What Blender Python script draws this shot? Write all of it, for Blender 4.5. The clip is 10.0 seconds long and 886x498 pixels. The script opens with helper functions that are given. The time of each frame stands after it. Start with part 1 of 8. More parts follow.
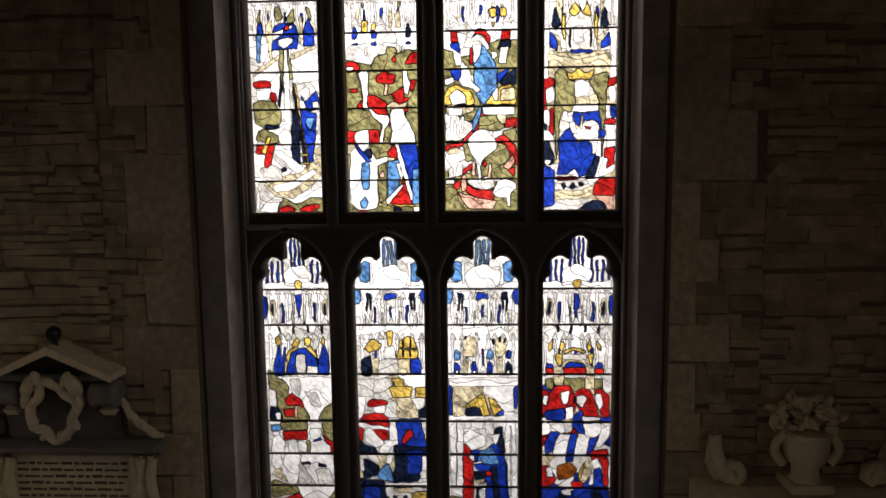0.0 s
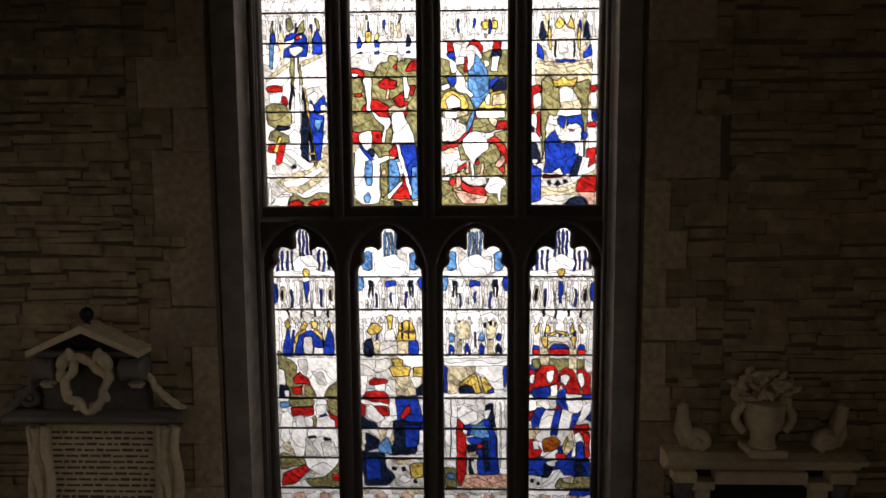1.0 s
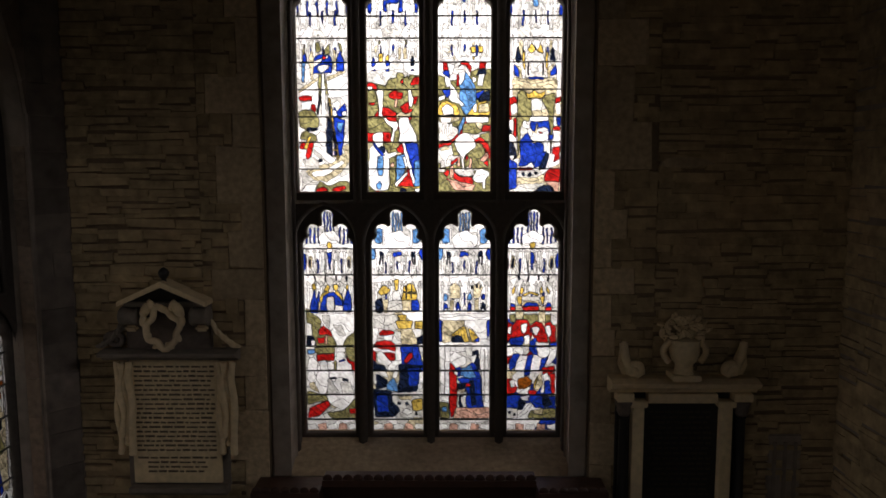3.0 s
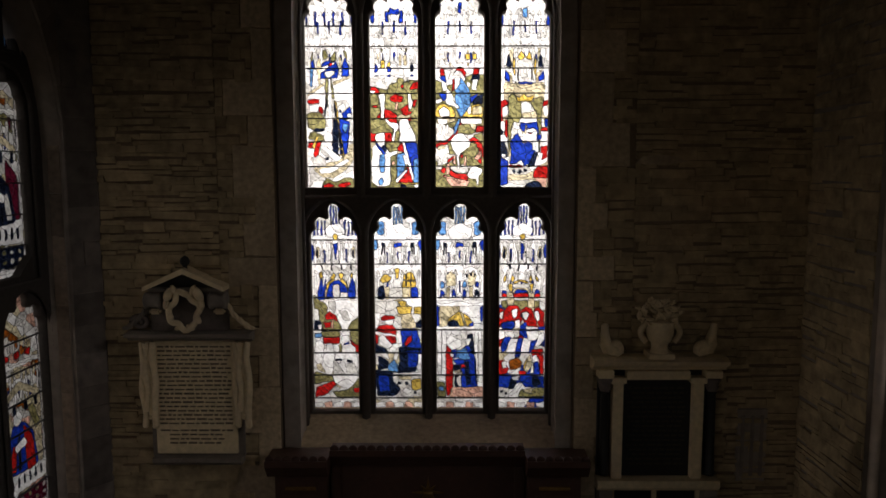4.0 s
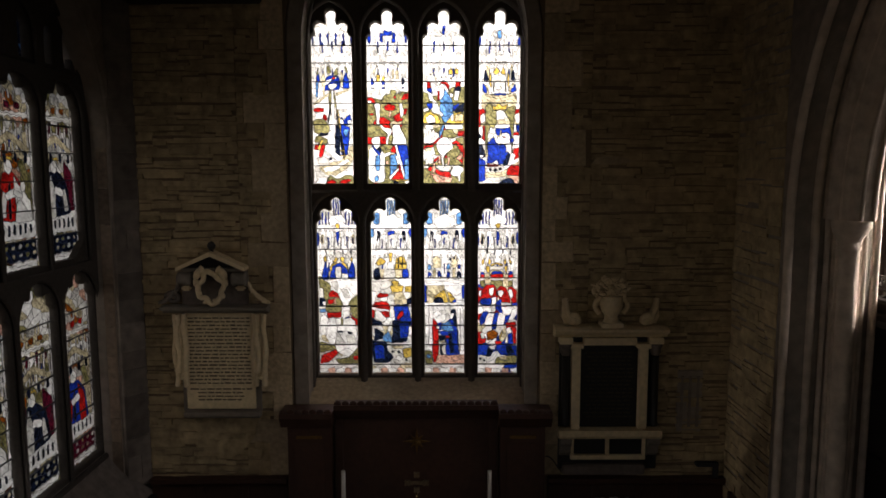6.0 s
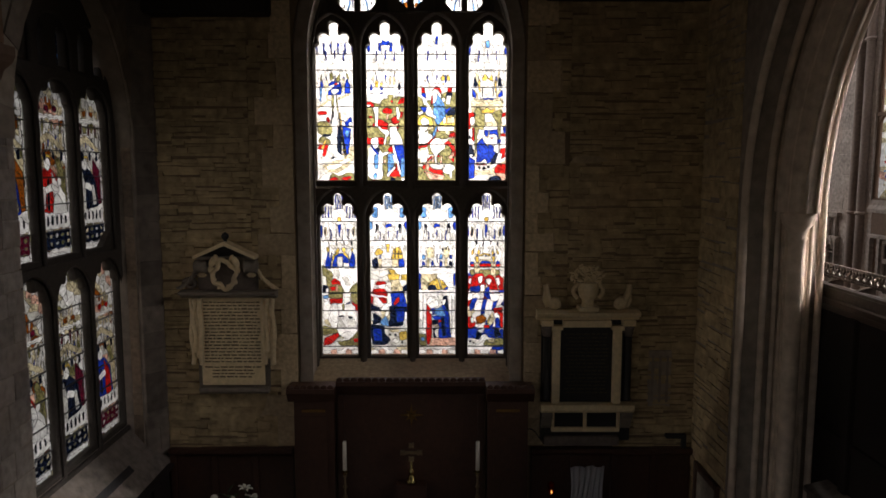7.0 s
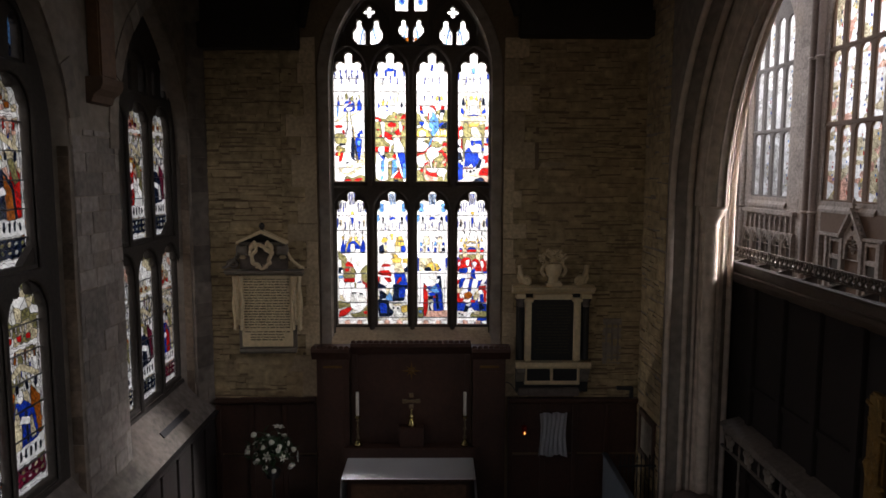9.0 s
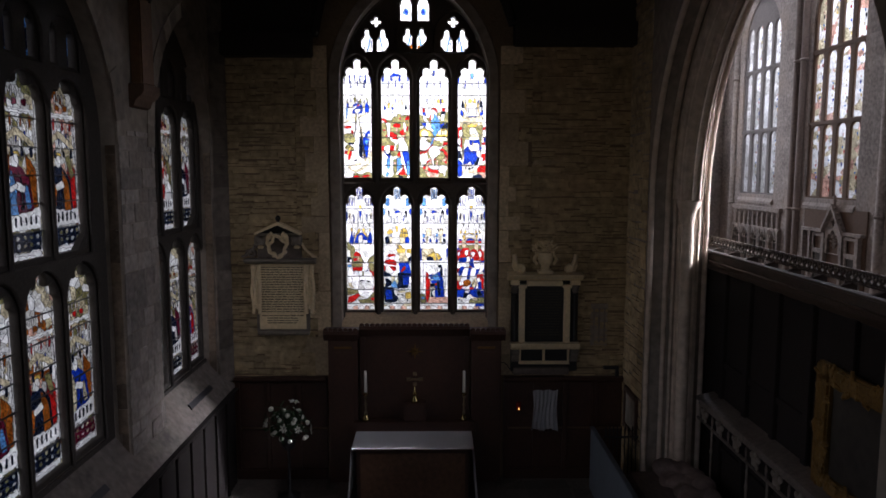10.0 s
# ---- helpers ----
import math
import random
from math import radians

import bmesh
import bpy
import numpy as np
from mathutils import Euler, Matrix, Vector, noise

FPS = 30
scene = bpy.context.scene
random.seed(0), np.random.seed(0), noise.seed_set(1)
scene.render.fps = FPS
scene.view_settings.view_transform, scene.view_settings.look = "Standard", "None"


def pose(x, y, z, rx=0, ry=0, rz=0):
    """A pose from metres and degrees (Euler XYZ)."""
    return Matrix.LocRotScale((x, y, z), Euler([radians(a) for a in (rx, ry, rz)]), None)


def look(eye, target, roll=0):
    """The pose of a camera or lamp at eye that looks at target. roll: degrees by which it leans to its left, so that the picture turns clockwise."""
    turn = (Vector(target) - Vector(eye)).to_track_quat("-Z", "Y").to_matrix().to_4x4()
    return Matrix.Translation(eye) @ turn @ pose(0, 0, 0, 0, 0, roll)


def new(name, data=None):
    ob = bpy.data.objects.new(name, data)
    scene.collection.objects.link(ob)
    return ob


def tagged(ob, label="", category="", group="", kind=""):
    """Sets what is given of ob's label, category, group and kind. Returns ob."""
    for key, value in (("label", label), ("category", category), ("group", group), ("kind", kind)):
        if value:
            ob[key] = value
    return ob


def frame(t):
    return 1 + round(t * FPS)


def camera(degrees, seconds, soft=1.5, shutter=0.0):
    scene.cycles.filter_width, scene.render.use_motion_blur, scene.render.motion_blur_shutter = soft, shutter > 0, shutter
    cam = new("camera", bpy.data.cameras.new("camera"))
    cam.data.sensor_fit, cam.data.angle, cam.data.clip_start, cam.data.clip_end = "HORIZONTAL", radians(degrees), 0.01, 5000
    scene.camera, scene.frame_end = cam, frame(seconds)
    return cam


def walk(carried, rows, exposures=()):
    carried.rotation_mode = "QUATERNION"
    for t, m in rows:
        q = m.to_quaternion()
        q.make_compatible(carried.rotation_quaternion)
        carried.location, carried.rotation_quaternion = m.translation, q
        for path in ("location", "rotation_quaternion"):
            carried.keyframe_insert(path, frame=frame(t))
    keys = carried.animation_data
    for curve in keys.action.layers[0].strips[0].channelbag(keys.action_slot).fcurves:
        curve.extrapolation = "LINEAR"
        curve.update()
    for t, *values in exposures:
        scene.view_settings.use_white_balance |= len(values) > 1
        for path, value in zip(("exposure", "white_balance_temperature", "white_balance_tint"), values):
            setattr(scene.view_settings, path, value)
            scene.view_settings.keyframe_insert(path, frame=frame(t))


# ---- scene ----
cam = camera(64.1, 10.0, soft=1.6)
PATH = [
    (0, (0.152, -0.366, 5.982), (0.057, 1.618, 5.754), -0.7),
    (0.5, (0.16, -0.576, 5.977), (0.076, 1.409, 5.753), -0.5),
    (1, (0.137, -0.884, 5.955), (0.066, 1.102, 5.731), -0.4),
    (1.5, (0.08, -1.225, 5.935), (0.016, 0.761, 5.714), -0.3),
    (2, (0.001, -1.624, 5.92), (-0.047, 0.364, 5.7), -0.1),
    (2.5, (0.024, -2.02, 5.906), (-0.016, -0.032, 5.685), -0.2),
    (3, (0.023, -2.432, 5.875), (0.008, -0.444, 5.655), -0.1),
    (4.5, (0.063, -3.395, 5.818), (0.054, -1.406, 5.604), -0.1),
    (5, (0.081, -3.753, 5.829), (0.077, -1.765, 5.611), -0.1),
    (5.5, (0.121, -4.079, 5.864), (0.12, -2.092, 5.637), -0.1),
    (7, (0.249, -5.32, 5.828), (0.255, -3.333, 5.602), 0.0),
    (7.5, (0.16, -5.835, 5.817), (0.189, -3.847, 5.596), 0.1),
    (8, (0.189, -6.421, 5.819), (0.216, -4.434, 5.599), 0.1),
    (8.5, (0.224, -7.027, 5.815), (0.248, -5.039, 5.597), 0.1),
    (9, (0.247, -7.648, 5.816), (0.269, -5.66, 5.601), 0.1),
    (9.5, (0.236, -8.194, 5.798), (0.259, -6.206, 5.583), 0.1),
    (10, (0.218, -8.729, 5.779), (0.24, -6.741, 5.561), 0.1),
]
walk(cam, [(t, look(eye, target, roll)) for t, eye, target, roll in PATH],
     exposures=[(0, -0.66, 6900, 15), (3, -0.7, 6900, 15), (5.5, -0.52, 7050, 14), (7.5, -0.02, 7150, 14), (8.5, 0.2, 6850, 14), (9.5, 0.33, 6300, 15), (10, 0.03, 6050, 17)])

# ---- light ----
world = bpy.data.worlds.new("sky")
scene.world = world
world.use_nodes = True
wn = world.node_tree.nodes
sky = wn.new("ShaderNodeTexSky")
sky.sky_type, sky.sun_disc = "NISHITA", False
sky.sun_elevation, sky.sun_rotation = radians(40), radians(200)
world.node_tree.links.new(sky.outputs[0], wn["Background"].inputs[0])
wn["Background"].inputs[1].default_value = 0.06


def window_light(name, eye, target, w, h, watts, colour=(1, 0.98, 0.95)):
    """A lamp shining in through an opening: daylight at seen windows, added fill elsewhere."""
    d = bpy.data.lights.new(name, "AREA")
    d.shape, d.size, d.size_y, d.energy, d.color = "RECTANGLE", w, h, watts, colour
    ob = new(name, d)
    ob.matrix_world = look(eye, target)
    return ob


window_light("daylight_east", (-0.15, 6.1, 7.1), (-0.15, 0, 5.6), 4.6, 6.2, 510, (1, 0.98, 0.97))
for yc in (2.5, -1.4):
    window_light("daylight_north", (-5.2, yc, 4.6), (0, yc, 3.1), 3.2, 4.4, 22, (1, 0.97, 0.94)).data.spread = radians(75)
# No west window is seen; this lamp is added to lift the altar wall.
window_light("daylight_west", (0.6, -16.6, 6.2), (0.2, 2.0, 4.6), 4.0, 5.0, 20, (1, 0.97, 0.95))
# Added behind an unseen opening to brighten the chancel wall and arcade.
window_light("daylight_chancel_east", (8.9, 24.0, 9.0), (10.5, 12, 4.0), 5.0, 7.5, 800, (0.97, 0.97, 1))
# First two light seen windows; the third is added behind an unseen bay.
for yc, watts in ((18.96, 340), (13.7, 340), (8.4, 300)):
    window_light("daylight_south", (14.6, yc, 10.4), (9, yc, 5.4), 3.8, 8.0, watts, (0.97, 0.955, 1))
# Narrow lamp added to make the bright edge on the arch shaft.
window_light("daylight_south", (14.6, 2.1, 11.2), (4.45, 2.95, 5.0), 0.9, 1.6, 85, (0.96, 0.97, 1)).data.spread = radians(20)
# Added behind an unseen bay and aimed at the arch respond.
window_light("daylight_south", (14.6, -2.2, 11.4), (4.5, 2.4, 5.6), 3.6, 3.6, 480, (0.97, 0.955, 1))
# Lamps added behind bays out of view, to brighten the altar wall.
for yc, watts in ((-7.3, 200), (-12.55, 120)):
    window_light("daylight_south_west", (14.6, yc, 12.4), (8, yc, 6.0), 3.8, 3.6, watts, (0.97, 0.955, 1))
# Lamps added behind unseen north bays, to lift the south side.
for yc in (-5.4, -9.3):
    window_light("daylight_north_west", (-8.6, yc, 10.6), (1.5, yc + 4, 2.0), 4.0, 2.8, 85, (0.97, 0.96, 1))

# ---- materials ----
def surface(name, colour, rough=0.8, vary=0.25, big=0.7, fine=14.0, bump=0.25, metal=0.0, per=0.0, tint=None, stain=0.0, island=False):
    """A procedural surface: two scales of mottling, an optional second colour in stains, and relief."""
    m = bpy.data.materials.new(name)
    m.use_nodes = True
    nt = m.node_tree
    n, link = nt.nodes, nt.links.new
    b = n["Principled BSDF"]
    b.inputs["Roughness"].default_value, b.inputs["Metallic"].default_value = rough, metal
    geo = n.new("ShaderNodeNewGeometry")
    tex = []
    for scale, detail in ((big, 4), (fine, 6)):
        t = n.new("ShaderNodeTexNoise")
        t.inputs["Scale"].default_value, t.inputs["Detail"].default_value = scale, detail
        link(geo.outputs["Position"], t.inputs["Vector"])
        tex.append(t)
    mix = n.new("ShaderNodeMath")
    mix.operation = "ADD"
    link(tex[0].outputs["Fac"], mix.inputs[0])
    link(tex[1].outputs["Fac"], mix.inputs[1])
    rng = n.new("ShaderNodeMapRange")
    rng.inputs["From Min"].default_value, rng.inputs["From Max"].default_value = 0.65, 1.35
    rng.inputs["To Min"].default_value, rng.inputs["To Max"].default_value = 1 - vary, 1 + vary
    link(mix.outputs[0], rng.inputs["Value"])
    value = rng.outputs[0]
    if per:
        pr = n.new("ShaderNodeMapRange")
        pr.inputs["To Min"].default_value, pr.inputs["To Max"].default_value = 1 - per, 1 + per
        chance = geo.outputs["Random Per Island"] if island else n.new("ShaderNodeObjectInfo").outputs["Random"]
        link(chance, pr.inputs["Value"])
        mul = n.new("ShaderNodeMath")
        mul.operation = "MULTIPLY"
        link(value, mul.inputs[0])
        link(pr.outputs[0], mul.inputs[1])
        value = mul.outputs[0]
    base = n.new("ShaderNodeMix")
    base.data_type = "RGBA"
    base.inputs["A"].default_value = (*colour, 1)
    base.inputs["B"].default_value = (*(tint or colour), 1)
    st = n.new("ShaderNodeMapRange")
    st.inputs["From Min"].default_value, st.inputs["From Max"].default_value = 0.45, 0.7
    st.inputs["To Max"].default_value = stain
    link(tex[0].outputs["Fac"], st.inputs["Value"])
    link(st.outputs[0], base.inputs["Factor"])
    scaled = n.new("ShaderNodeVectorMath")
    scaled.operation = "SCALE"
    link(base.outputs["Result"], scaled.inputs[0])
    link(value, scaled.inputs["Scale"])
    link(scaled.outputs[0], b.inputs["Base Color"])
    if bump:
        bp = n.new("ShaderNodeBump")
        bp.inputs["Strength"].default_value, bp.inputs["Distance"].default_value = bump, 0.02
        link(tex[1].outputs["Fac"], bp.inputs["Height"])
        link(bp.outputs[0], b.inputs["Normal"])
    return m


def coloured_glass(name, colour, vary=0.18, paint=0.35, line=0.6):
    """Stained glass: daylight scatters through it, with brushed paint and uneven thickness."""
    m = bpy.data.materials.new(name)
    m.use_nodes = True
    nt = m.node_tree
    n, link = nt.nodes, nt.links.new
    n.remove(n["Principled BSDF"])
    tr = n.new("ShaderNodeBsdfTranslucent")
    gl = n.new("ShaderNodeBsdfGlossy")
    gl.inputs["Roughness"].default_value = 0.15
    mx = n.new("ShaderNodeMixShader")
    mx.inputs[0].default_value = 0.04
    geo = n.new("ShaderNodeNewGeometry")
    info = n.new("ShaderNodeObjectInfo")
    pr = n.new("ShaderNodeMapRange")
    pr.inputs["To Min"].default_value, pr.inputs["To Max"].default_value = 1 - vary, 1 + vary * 0.4
    link(info.outputs["Random"], pr.inputs["Value"])
    tx = n.new("ShaderNodeTexNoise")
    tx.inputs["Scale"].default_value, tx.inputs["Detail"].default_value = 28, 5
    link(geo.outputs["Position"], tx.inputs["Vector"])
    rg = n.new("ShaderNodeMapRange")
    rg.inputs["From Min"].default_value, rg.inputs["From Max"].default_value = 0.36, 0.6
    rg.inputs["To Min"].default_value = 1 - paint
    link(tx.outputs["Fac"], rg.inputs["Value"])
    mul = n.new("ShaderNodeMath")
    mul.operation = "MULTIPLY"
    link(pr.outputs[0], mul.inputs[0])
    link(rg.outputs[0], mul.inputs[1])
    wv = n.new("ShaderNodeTexWave")
    wv.bands_direction = "DIAGONAL"
    wv.inputs["Scale"].default_value, wv.inputs["Distortion"].default_value = 9, 8
    wv.inputs["Detail"].default_value, wv.inputs["Detail Scale"].default_value = 2, 1.6
    link(geo.outputs["Position"], wv.inputs["Vector"])
    wr = n.new("ShaderNodeMapRange")
    wr.inputs["From Min"].default_value, wr.inputs["From Max"].default_value = 0.02, 0.12
    wr.inputs["To Min"].default_value = line
    link(wv.outputs["Fac"], wr.inputs["Value"])
    mul2 = n.new("ShaderNodeMath")
    mul2.operation = "MULTIPLY"
    link(mul.outputs[0], mul2.inputs[0])
    link(wr.outputs[0], mul2.inputs[1])
    wash = n.new("ShaderNodeTexNoise")
    wash.inputs["Scale"].default_value, wash.inputs["Detail"].default_value = 9, 2
    link(geo.outputs["Position"], wash.inputs["Vector"])
    ws = n.new("ShaderNodeMapRange")
    ws.inputs["From Min"].default_value, ws.inputs["From Max"].default_value = 0.35, 0.6
    ws.inputs["To Min"].default_value, ws.inputs["To Max"].default_value = 1 - paint, 1.12
    link(wash.outputs["Fac"], ws.inputs["Value"])
    mul3 = n.new("ShaderNodeMath")
    mul3.operation = "MULTIPLY"
    link(mul2.outputs[0], mul3.inputs[0])
    link(ws.outputs[0], mul3.inputs[1])
    sc = n.new("ShaderNodeVectorMath")
    sc.operation = "SCALE"
    sc.inputs[0].default_value = colour
    link(mul3.outputs[0], sc.inputs["Scale"])
    link(sc.outputs[0], tr.inputs["Color"])
    link(tr.outputs[0], mx.inputs[1])
    link(gl.outputs[0], mx.inputs[2])
    link(mx.outputs[0], n["Material Output"].inputs[0])
    return m


STONE = surface("grey_brown_stone", (0.42, 0.32, 0.18), 0.95, 0.5, 1.0, 9, 1.0, per=0.16, tint=(0.23, 0.155, 0.085), stain=0.6)
STONES = surface("grey_brown_stones", (0.42, 0.32, 0.18), 0.95, 0.5, 1.0, 9, 1.0, per=0.16, tint=(0.23, 0.155, 0.085), stain=0.6, island=True)
MARBLE = surface("cream_alabaster", (0.78, 0.62, 0.37), 0.5, 0.2, 2.0, 18, 0.08, tint=(0.5, 0.4, 0.28), stain=0.6)
SLATE = surface("black_marble", (0.014, 0.013, 0.012), 0.45, 0.3, 2.0, 18, 0.03)
GREYM = surface("grey_marble", (0.2, 0.17, 0.135), 0.6, 0.25, 2.0, 18, 0.1)
INK = surface("faded_black_paint", (0.13, 0.095, 0.06), 0.8, 0.3, 3, 30, 0.0)
INKED = surface("worn_gilt_lettering", (0.045, 0.035, 0.02), 0.6, 0.4, 3, 30, 0.0)
LINEN = surface("white_linen", (0.78, 0.78, 0.80), 0.9, 0.06, 2.0, 60, 0.08)
BRASS = surface("polished_brass", (0.55, 0.42, 0.18), 0.25, 0.25, 4.0, 40, 0.05, metal=1.0)
OLDBRASS = surface("dull_old_brass", (0.26, 0.2, 0.12), 0.45, 0.35, 5, 40, 0.15, metal=0.8)
GILT = surface("tarnished_gilt", (0.20, 0.115, 0.03), 0.6, 0.35, 5.0, 40, 0.3, metal=0.6)
WAX = surface("ivory_candle_wax", (0.82, 0.78, 0.68), 0.5, 0.05, 2.0, 20, 0.02)
LEAF = surface("dark_green_leaf", (0.03, 0.07, 0.025), 0.5, 0.35, 6.0, 40, 0.1, per=0.3)
PETAL = surface("white_petal", (0.82, 0.82, 0.72), 0.6, 0.08, 6.0, 40, 0.05)
BOARD = surface("blue_grey_paint", (0.085, 0.1, 0.12), 0.6, 0.2, 1.0, 14, 0.05)
PINKSTONE = surface("worn_pinkish_stone", (0.24, 0.175, 0.15), 0.85, 0.3, 1.5, 14, 0.35)
CANVAS = surface("dark_varnished_canvas", (0.035, 0.03, 0.025), 0.4, 0.5, 3.0, 10, 0.03)
PAPER = surface("browned_print", (0.30, 0.27, 0.22), 0.7, 0.3, 5.0, 20, 0.0)
RUBY = coloured_glass("ruby_lamp_glass", (0.7, 0.06, 0.02))
ASHLAR = surface("dressed_stone", (0.28, 0.235, 0.19), 0.85, 0.38, 1.4, 7, 0.4, per=0.22, tint=(0.2, 0.15, 0.11), stain=0.75)
# Darker than the pier stone, to paint in the shade of the corner.
CORNER = surface("shaded_corner_stone", (0.17, 0.14, 0.115), 0.88, 0.5, 1.2, 7, 0.4, per=0.3, tint=(0.09, 0.07, 0.055), stain=0.7)
SILL = surface("worn_sill_stone", (0.2, 0.17, 0.145), 0.9, 0.45, 1.4, 10, 0.5, tint=(0.11, 0.085, 0.07), stain=0.7)
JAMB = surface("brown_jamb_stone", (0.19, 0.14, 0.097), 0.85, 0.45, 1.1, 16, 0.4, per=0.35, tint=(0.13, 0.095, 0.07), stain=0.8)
PIER = surface("pale_pier_stone", (0.57, 0.465, 0.37), 0.85, 0.35, 1.4, 7, 0.4, per=0.2, tint=(0.28, 0.21, 0.16), stain=0.6)
QUOIN = surface("warm_quoin_stone", (0.56, 0.43, 0.265), 0.85, 0.4, 1.0, 18, 0.35, per=0.22, tint=(0.2, 0.145, 0.095), stain=0.7)
# Backlit shade of the side windows is put into this stone's colour.
SHADED = surface("dark_shaded_stone", (0.045, 0.037, 0.03), 0.85, 0.3, 1.2, 24, 0.2)
# The colour carries the backlit darkness of the altar window's stone.
TRACERY = surface("backlit_tracery_stone", (0.085, 0.066, 0.05), 0.85, 0.25, 1.2, 24, 0.2)
PALE = surface("pale_chancel_stone", (0.34, 0.295, 0.265), 0.85, 0.5, 0.8, 9, 0.3, per=0.12, tint=(0.22, 0.17, 0.13), stain=0.7)
PALES = surface("pale_chancel_stones", (0.34, 0.295, 0.265), 0.85, 0.5, 0.8, 9, 0.3, per=0.16, tint=(0.22, 0.17, 0.13), stain=0.7, island=True)
SHAFT = surface("brown_shaft_stone", (0.16, 0.12, 0.1), 0.85, 0.3, 0.8, 14, 0.2)
# Brown stone; at the second chancel window it paints in orange glass light.
WARM = surface("brown_and_warm_lit_stone", (0.13, 0.08, 0.052), 0.85, 0.25, 0.8, 14, 0.2)
# Half as bright as the pale chancel wall stone.
MULLION = surface("dark_mullion_stone", (0.17, 0.155, 0.145), 0.85, 0.3, 1.0, 14, 0.2)
MORTAR = surface("lime_mortar", (0.2, 0.14, 0.085), 0.95, 0.25, 1.0, 30, 0.4)
# Paler than the screen boards, so crest and cornice look lit.
DARKOAK = surface("light_catching_oak", (0.05, 0.032, 0.022), 0.45, 0.4, 0.8, 18, 0.15)
OAKPOST = surface("brown_oak_post", (0.16, 0.08, 0.035), 0.6, 0.35, 0.8, 16, 0.2)
PIERN = surface("grey_pier_ashlar", (0.3, 0.26, 0.23), 0.9, 0.4, 1.6, 12, 0.8, per=0.28, tint=(0.22, 0.175, 0.14), stain=0.7)
PIERNS = surface("grey_pier_ashlars", (0.3, 0.26, 0.23), 0.9, 0.4, 1.6, 12, 0.8, per=0.28, tint=(0.22, 0.175, 0.14), stain=0.7, island=True)
# Near-black, so the unlit look of screen and north panelling is in the colour.
BLACKOAK = surface("shade_black_oak", (0.009, 0.0045, 0.003), 0.95, 0.35, 0.8, 18, 0.1)
TOMB = surface("dirty_tomb_stone", (0.15, 0.12, 0.1), 0.8, 0.35, 1.2, 16, 0.2)
OAK = surface("dark_oak", (0.052, 0.022, 0.013), 0.45, 0.35, 0.8, 18, 0.15)
ROOF = surface("roof_timber", (0.02, 0.014, 0.01), 0.7, 0.3, 0.8, 12, 0.2)
FLOOR = surface("stone_floor", (0.16, 0.14, 0.12), 0.5, 0.3, 0.9, 12, 0.1, per=0.2)
LEAD = surface("lead_came", (0.035, 0.035, 0.04), 0.6, 0.2, 2, 40, 0.1)
IRON = surface("black_iron", (0.02, 0.02, 0.022), 0.5, 0.2, 2, 40, 0.1)
GLASS = {}
for key, col in (("white", (0.72, 0.73, 0.72)), ("grey", (0.56, 0.56, 0.53)), ("blue", (0.01, 0.04, 0.37)), ("sky", (0.1, 0.27, 0.58)),
                 ("red", (0.47, 0.016, 0.014)), ("olive", (0.235, 0.22, 0.095)), ("gold", (0.68, 0.48, 0.1)), ("tan", (0.6, 0.53, 0.35)),
                 ("pink", (0.72, 0.42, 0.32)), ("plum", (0.12, 0.01, 0.03)), ("dark", (0.008, 0.014, 0.035)), ("amber", (0.3, 0.085, 0.012))):
    GLASS[key] = coloured_glass(key + "_glass", col, 0.2, {"white": 0.2, "grey": 0.3}.get(key, 0.48), {"white": 0.75, "grey": 0.6}.get(key, 0.35))


# ---- building helpers ----
def box(bm, x0, x1, y0, y1, z0, z1):
    v = [bm.verts.new((x, y, z)) for x in (x0, x1) for y in (y0, y1) for z in (z0, z1)]
    for f in ((0, 1, 3, 2), (4, 6, 7, 5), (0, 4, 5, 1), (2, 3, 7, 6), (0, 2, 6, 4), (1, 5, 7, 3)):
        bm.faces.new([v[i] for i in f])
    return bm


def soft_box(bm, x0, x1, y0, y1, z0, z1, b=0.01):
    t = bmesh.new()
    box(t, x0, x1, y0, y1, z0, z1)
    bmesh.ops.bevel(t, geom=t.edges[:], offset=b, segments=2, affect="EDGES")
    join(bm, t)
    return bm


def join(bm, other, m=None):
    """Adds the other mesh to bm, moved by m."""
    at = {}
    for v in other.verts:
        at[v] = bm.verts.new(m @ v.co if m else v.co)
    for f in other.faces:
        bm.faces.new([at[v] for v in f.verts]).smooth = f.smooth
    other.free()
    return bm


def turned(bm, profile, at=(0, 0, 0), seg=20):
    """A turned body round the z axis through at, from (radius, height) pairs."""
    rings = []
    for r, z in profile:
        rings.append([bm.verts.new((at[0] + r * math.cos(a), at[1] + r * math.sin(a), at[2] + z))
                      for a in (2 * math.pi * k / seg for k in range(seg))])
    for a, b in zip(rings, rings[1:]):
        for k in range(seg):
            bm.faces.new((a[k], a[(k + 1) % seg], b[(k + 1) % seg], b[k])).smooth = True
    bm.faces.new(rings[0][::-1])
    bm.faces.new(rings[-1])
    return bm


def prism(bm, pts, axis, lo, hi):
    """A polygon of (u, v) pairs pushed along an axis: 'y' takes u, v as x, z; 'x' as y, z; 'z' as x, y."""
    put = {"y": lambda u, v, w: (u, w, v), "x": lambda u, v, w: (w, u, v), "z": lambda u, v, w: (u, v, w)}[axis]
    a = [bm.verts.new(put(u, v, lo)) for u, v in pts]
    b = [bm.verts.new(put(u, v, hi)) for u, v in pts]
    bm.faces.new(a)
    bm.faces.new(b[::-1])
    for k in range(len(pts)):
        j = (k + 1) % len(pts)
        bm.faces.new((a[k], b[k], b[j], a[j]))
    return bm


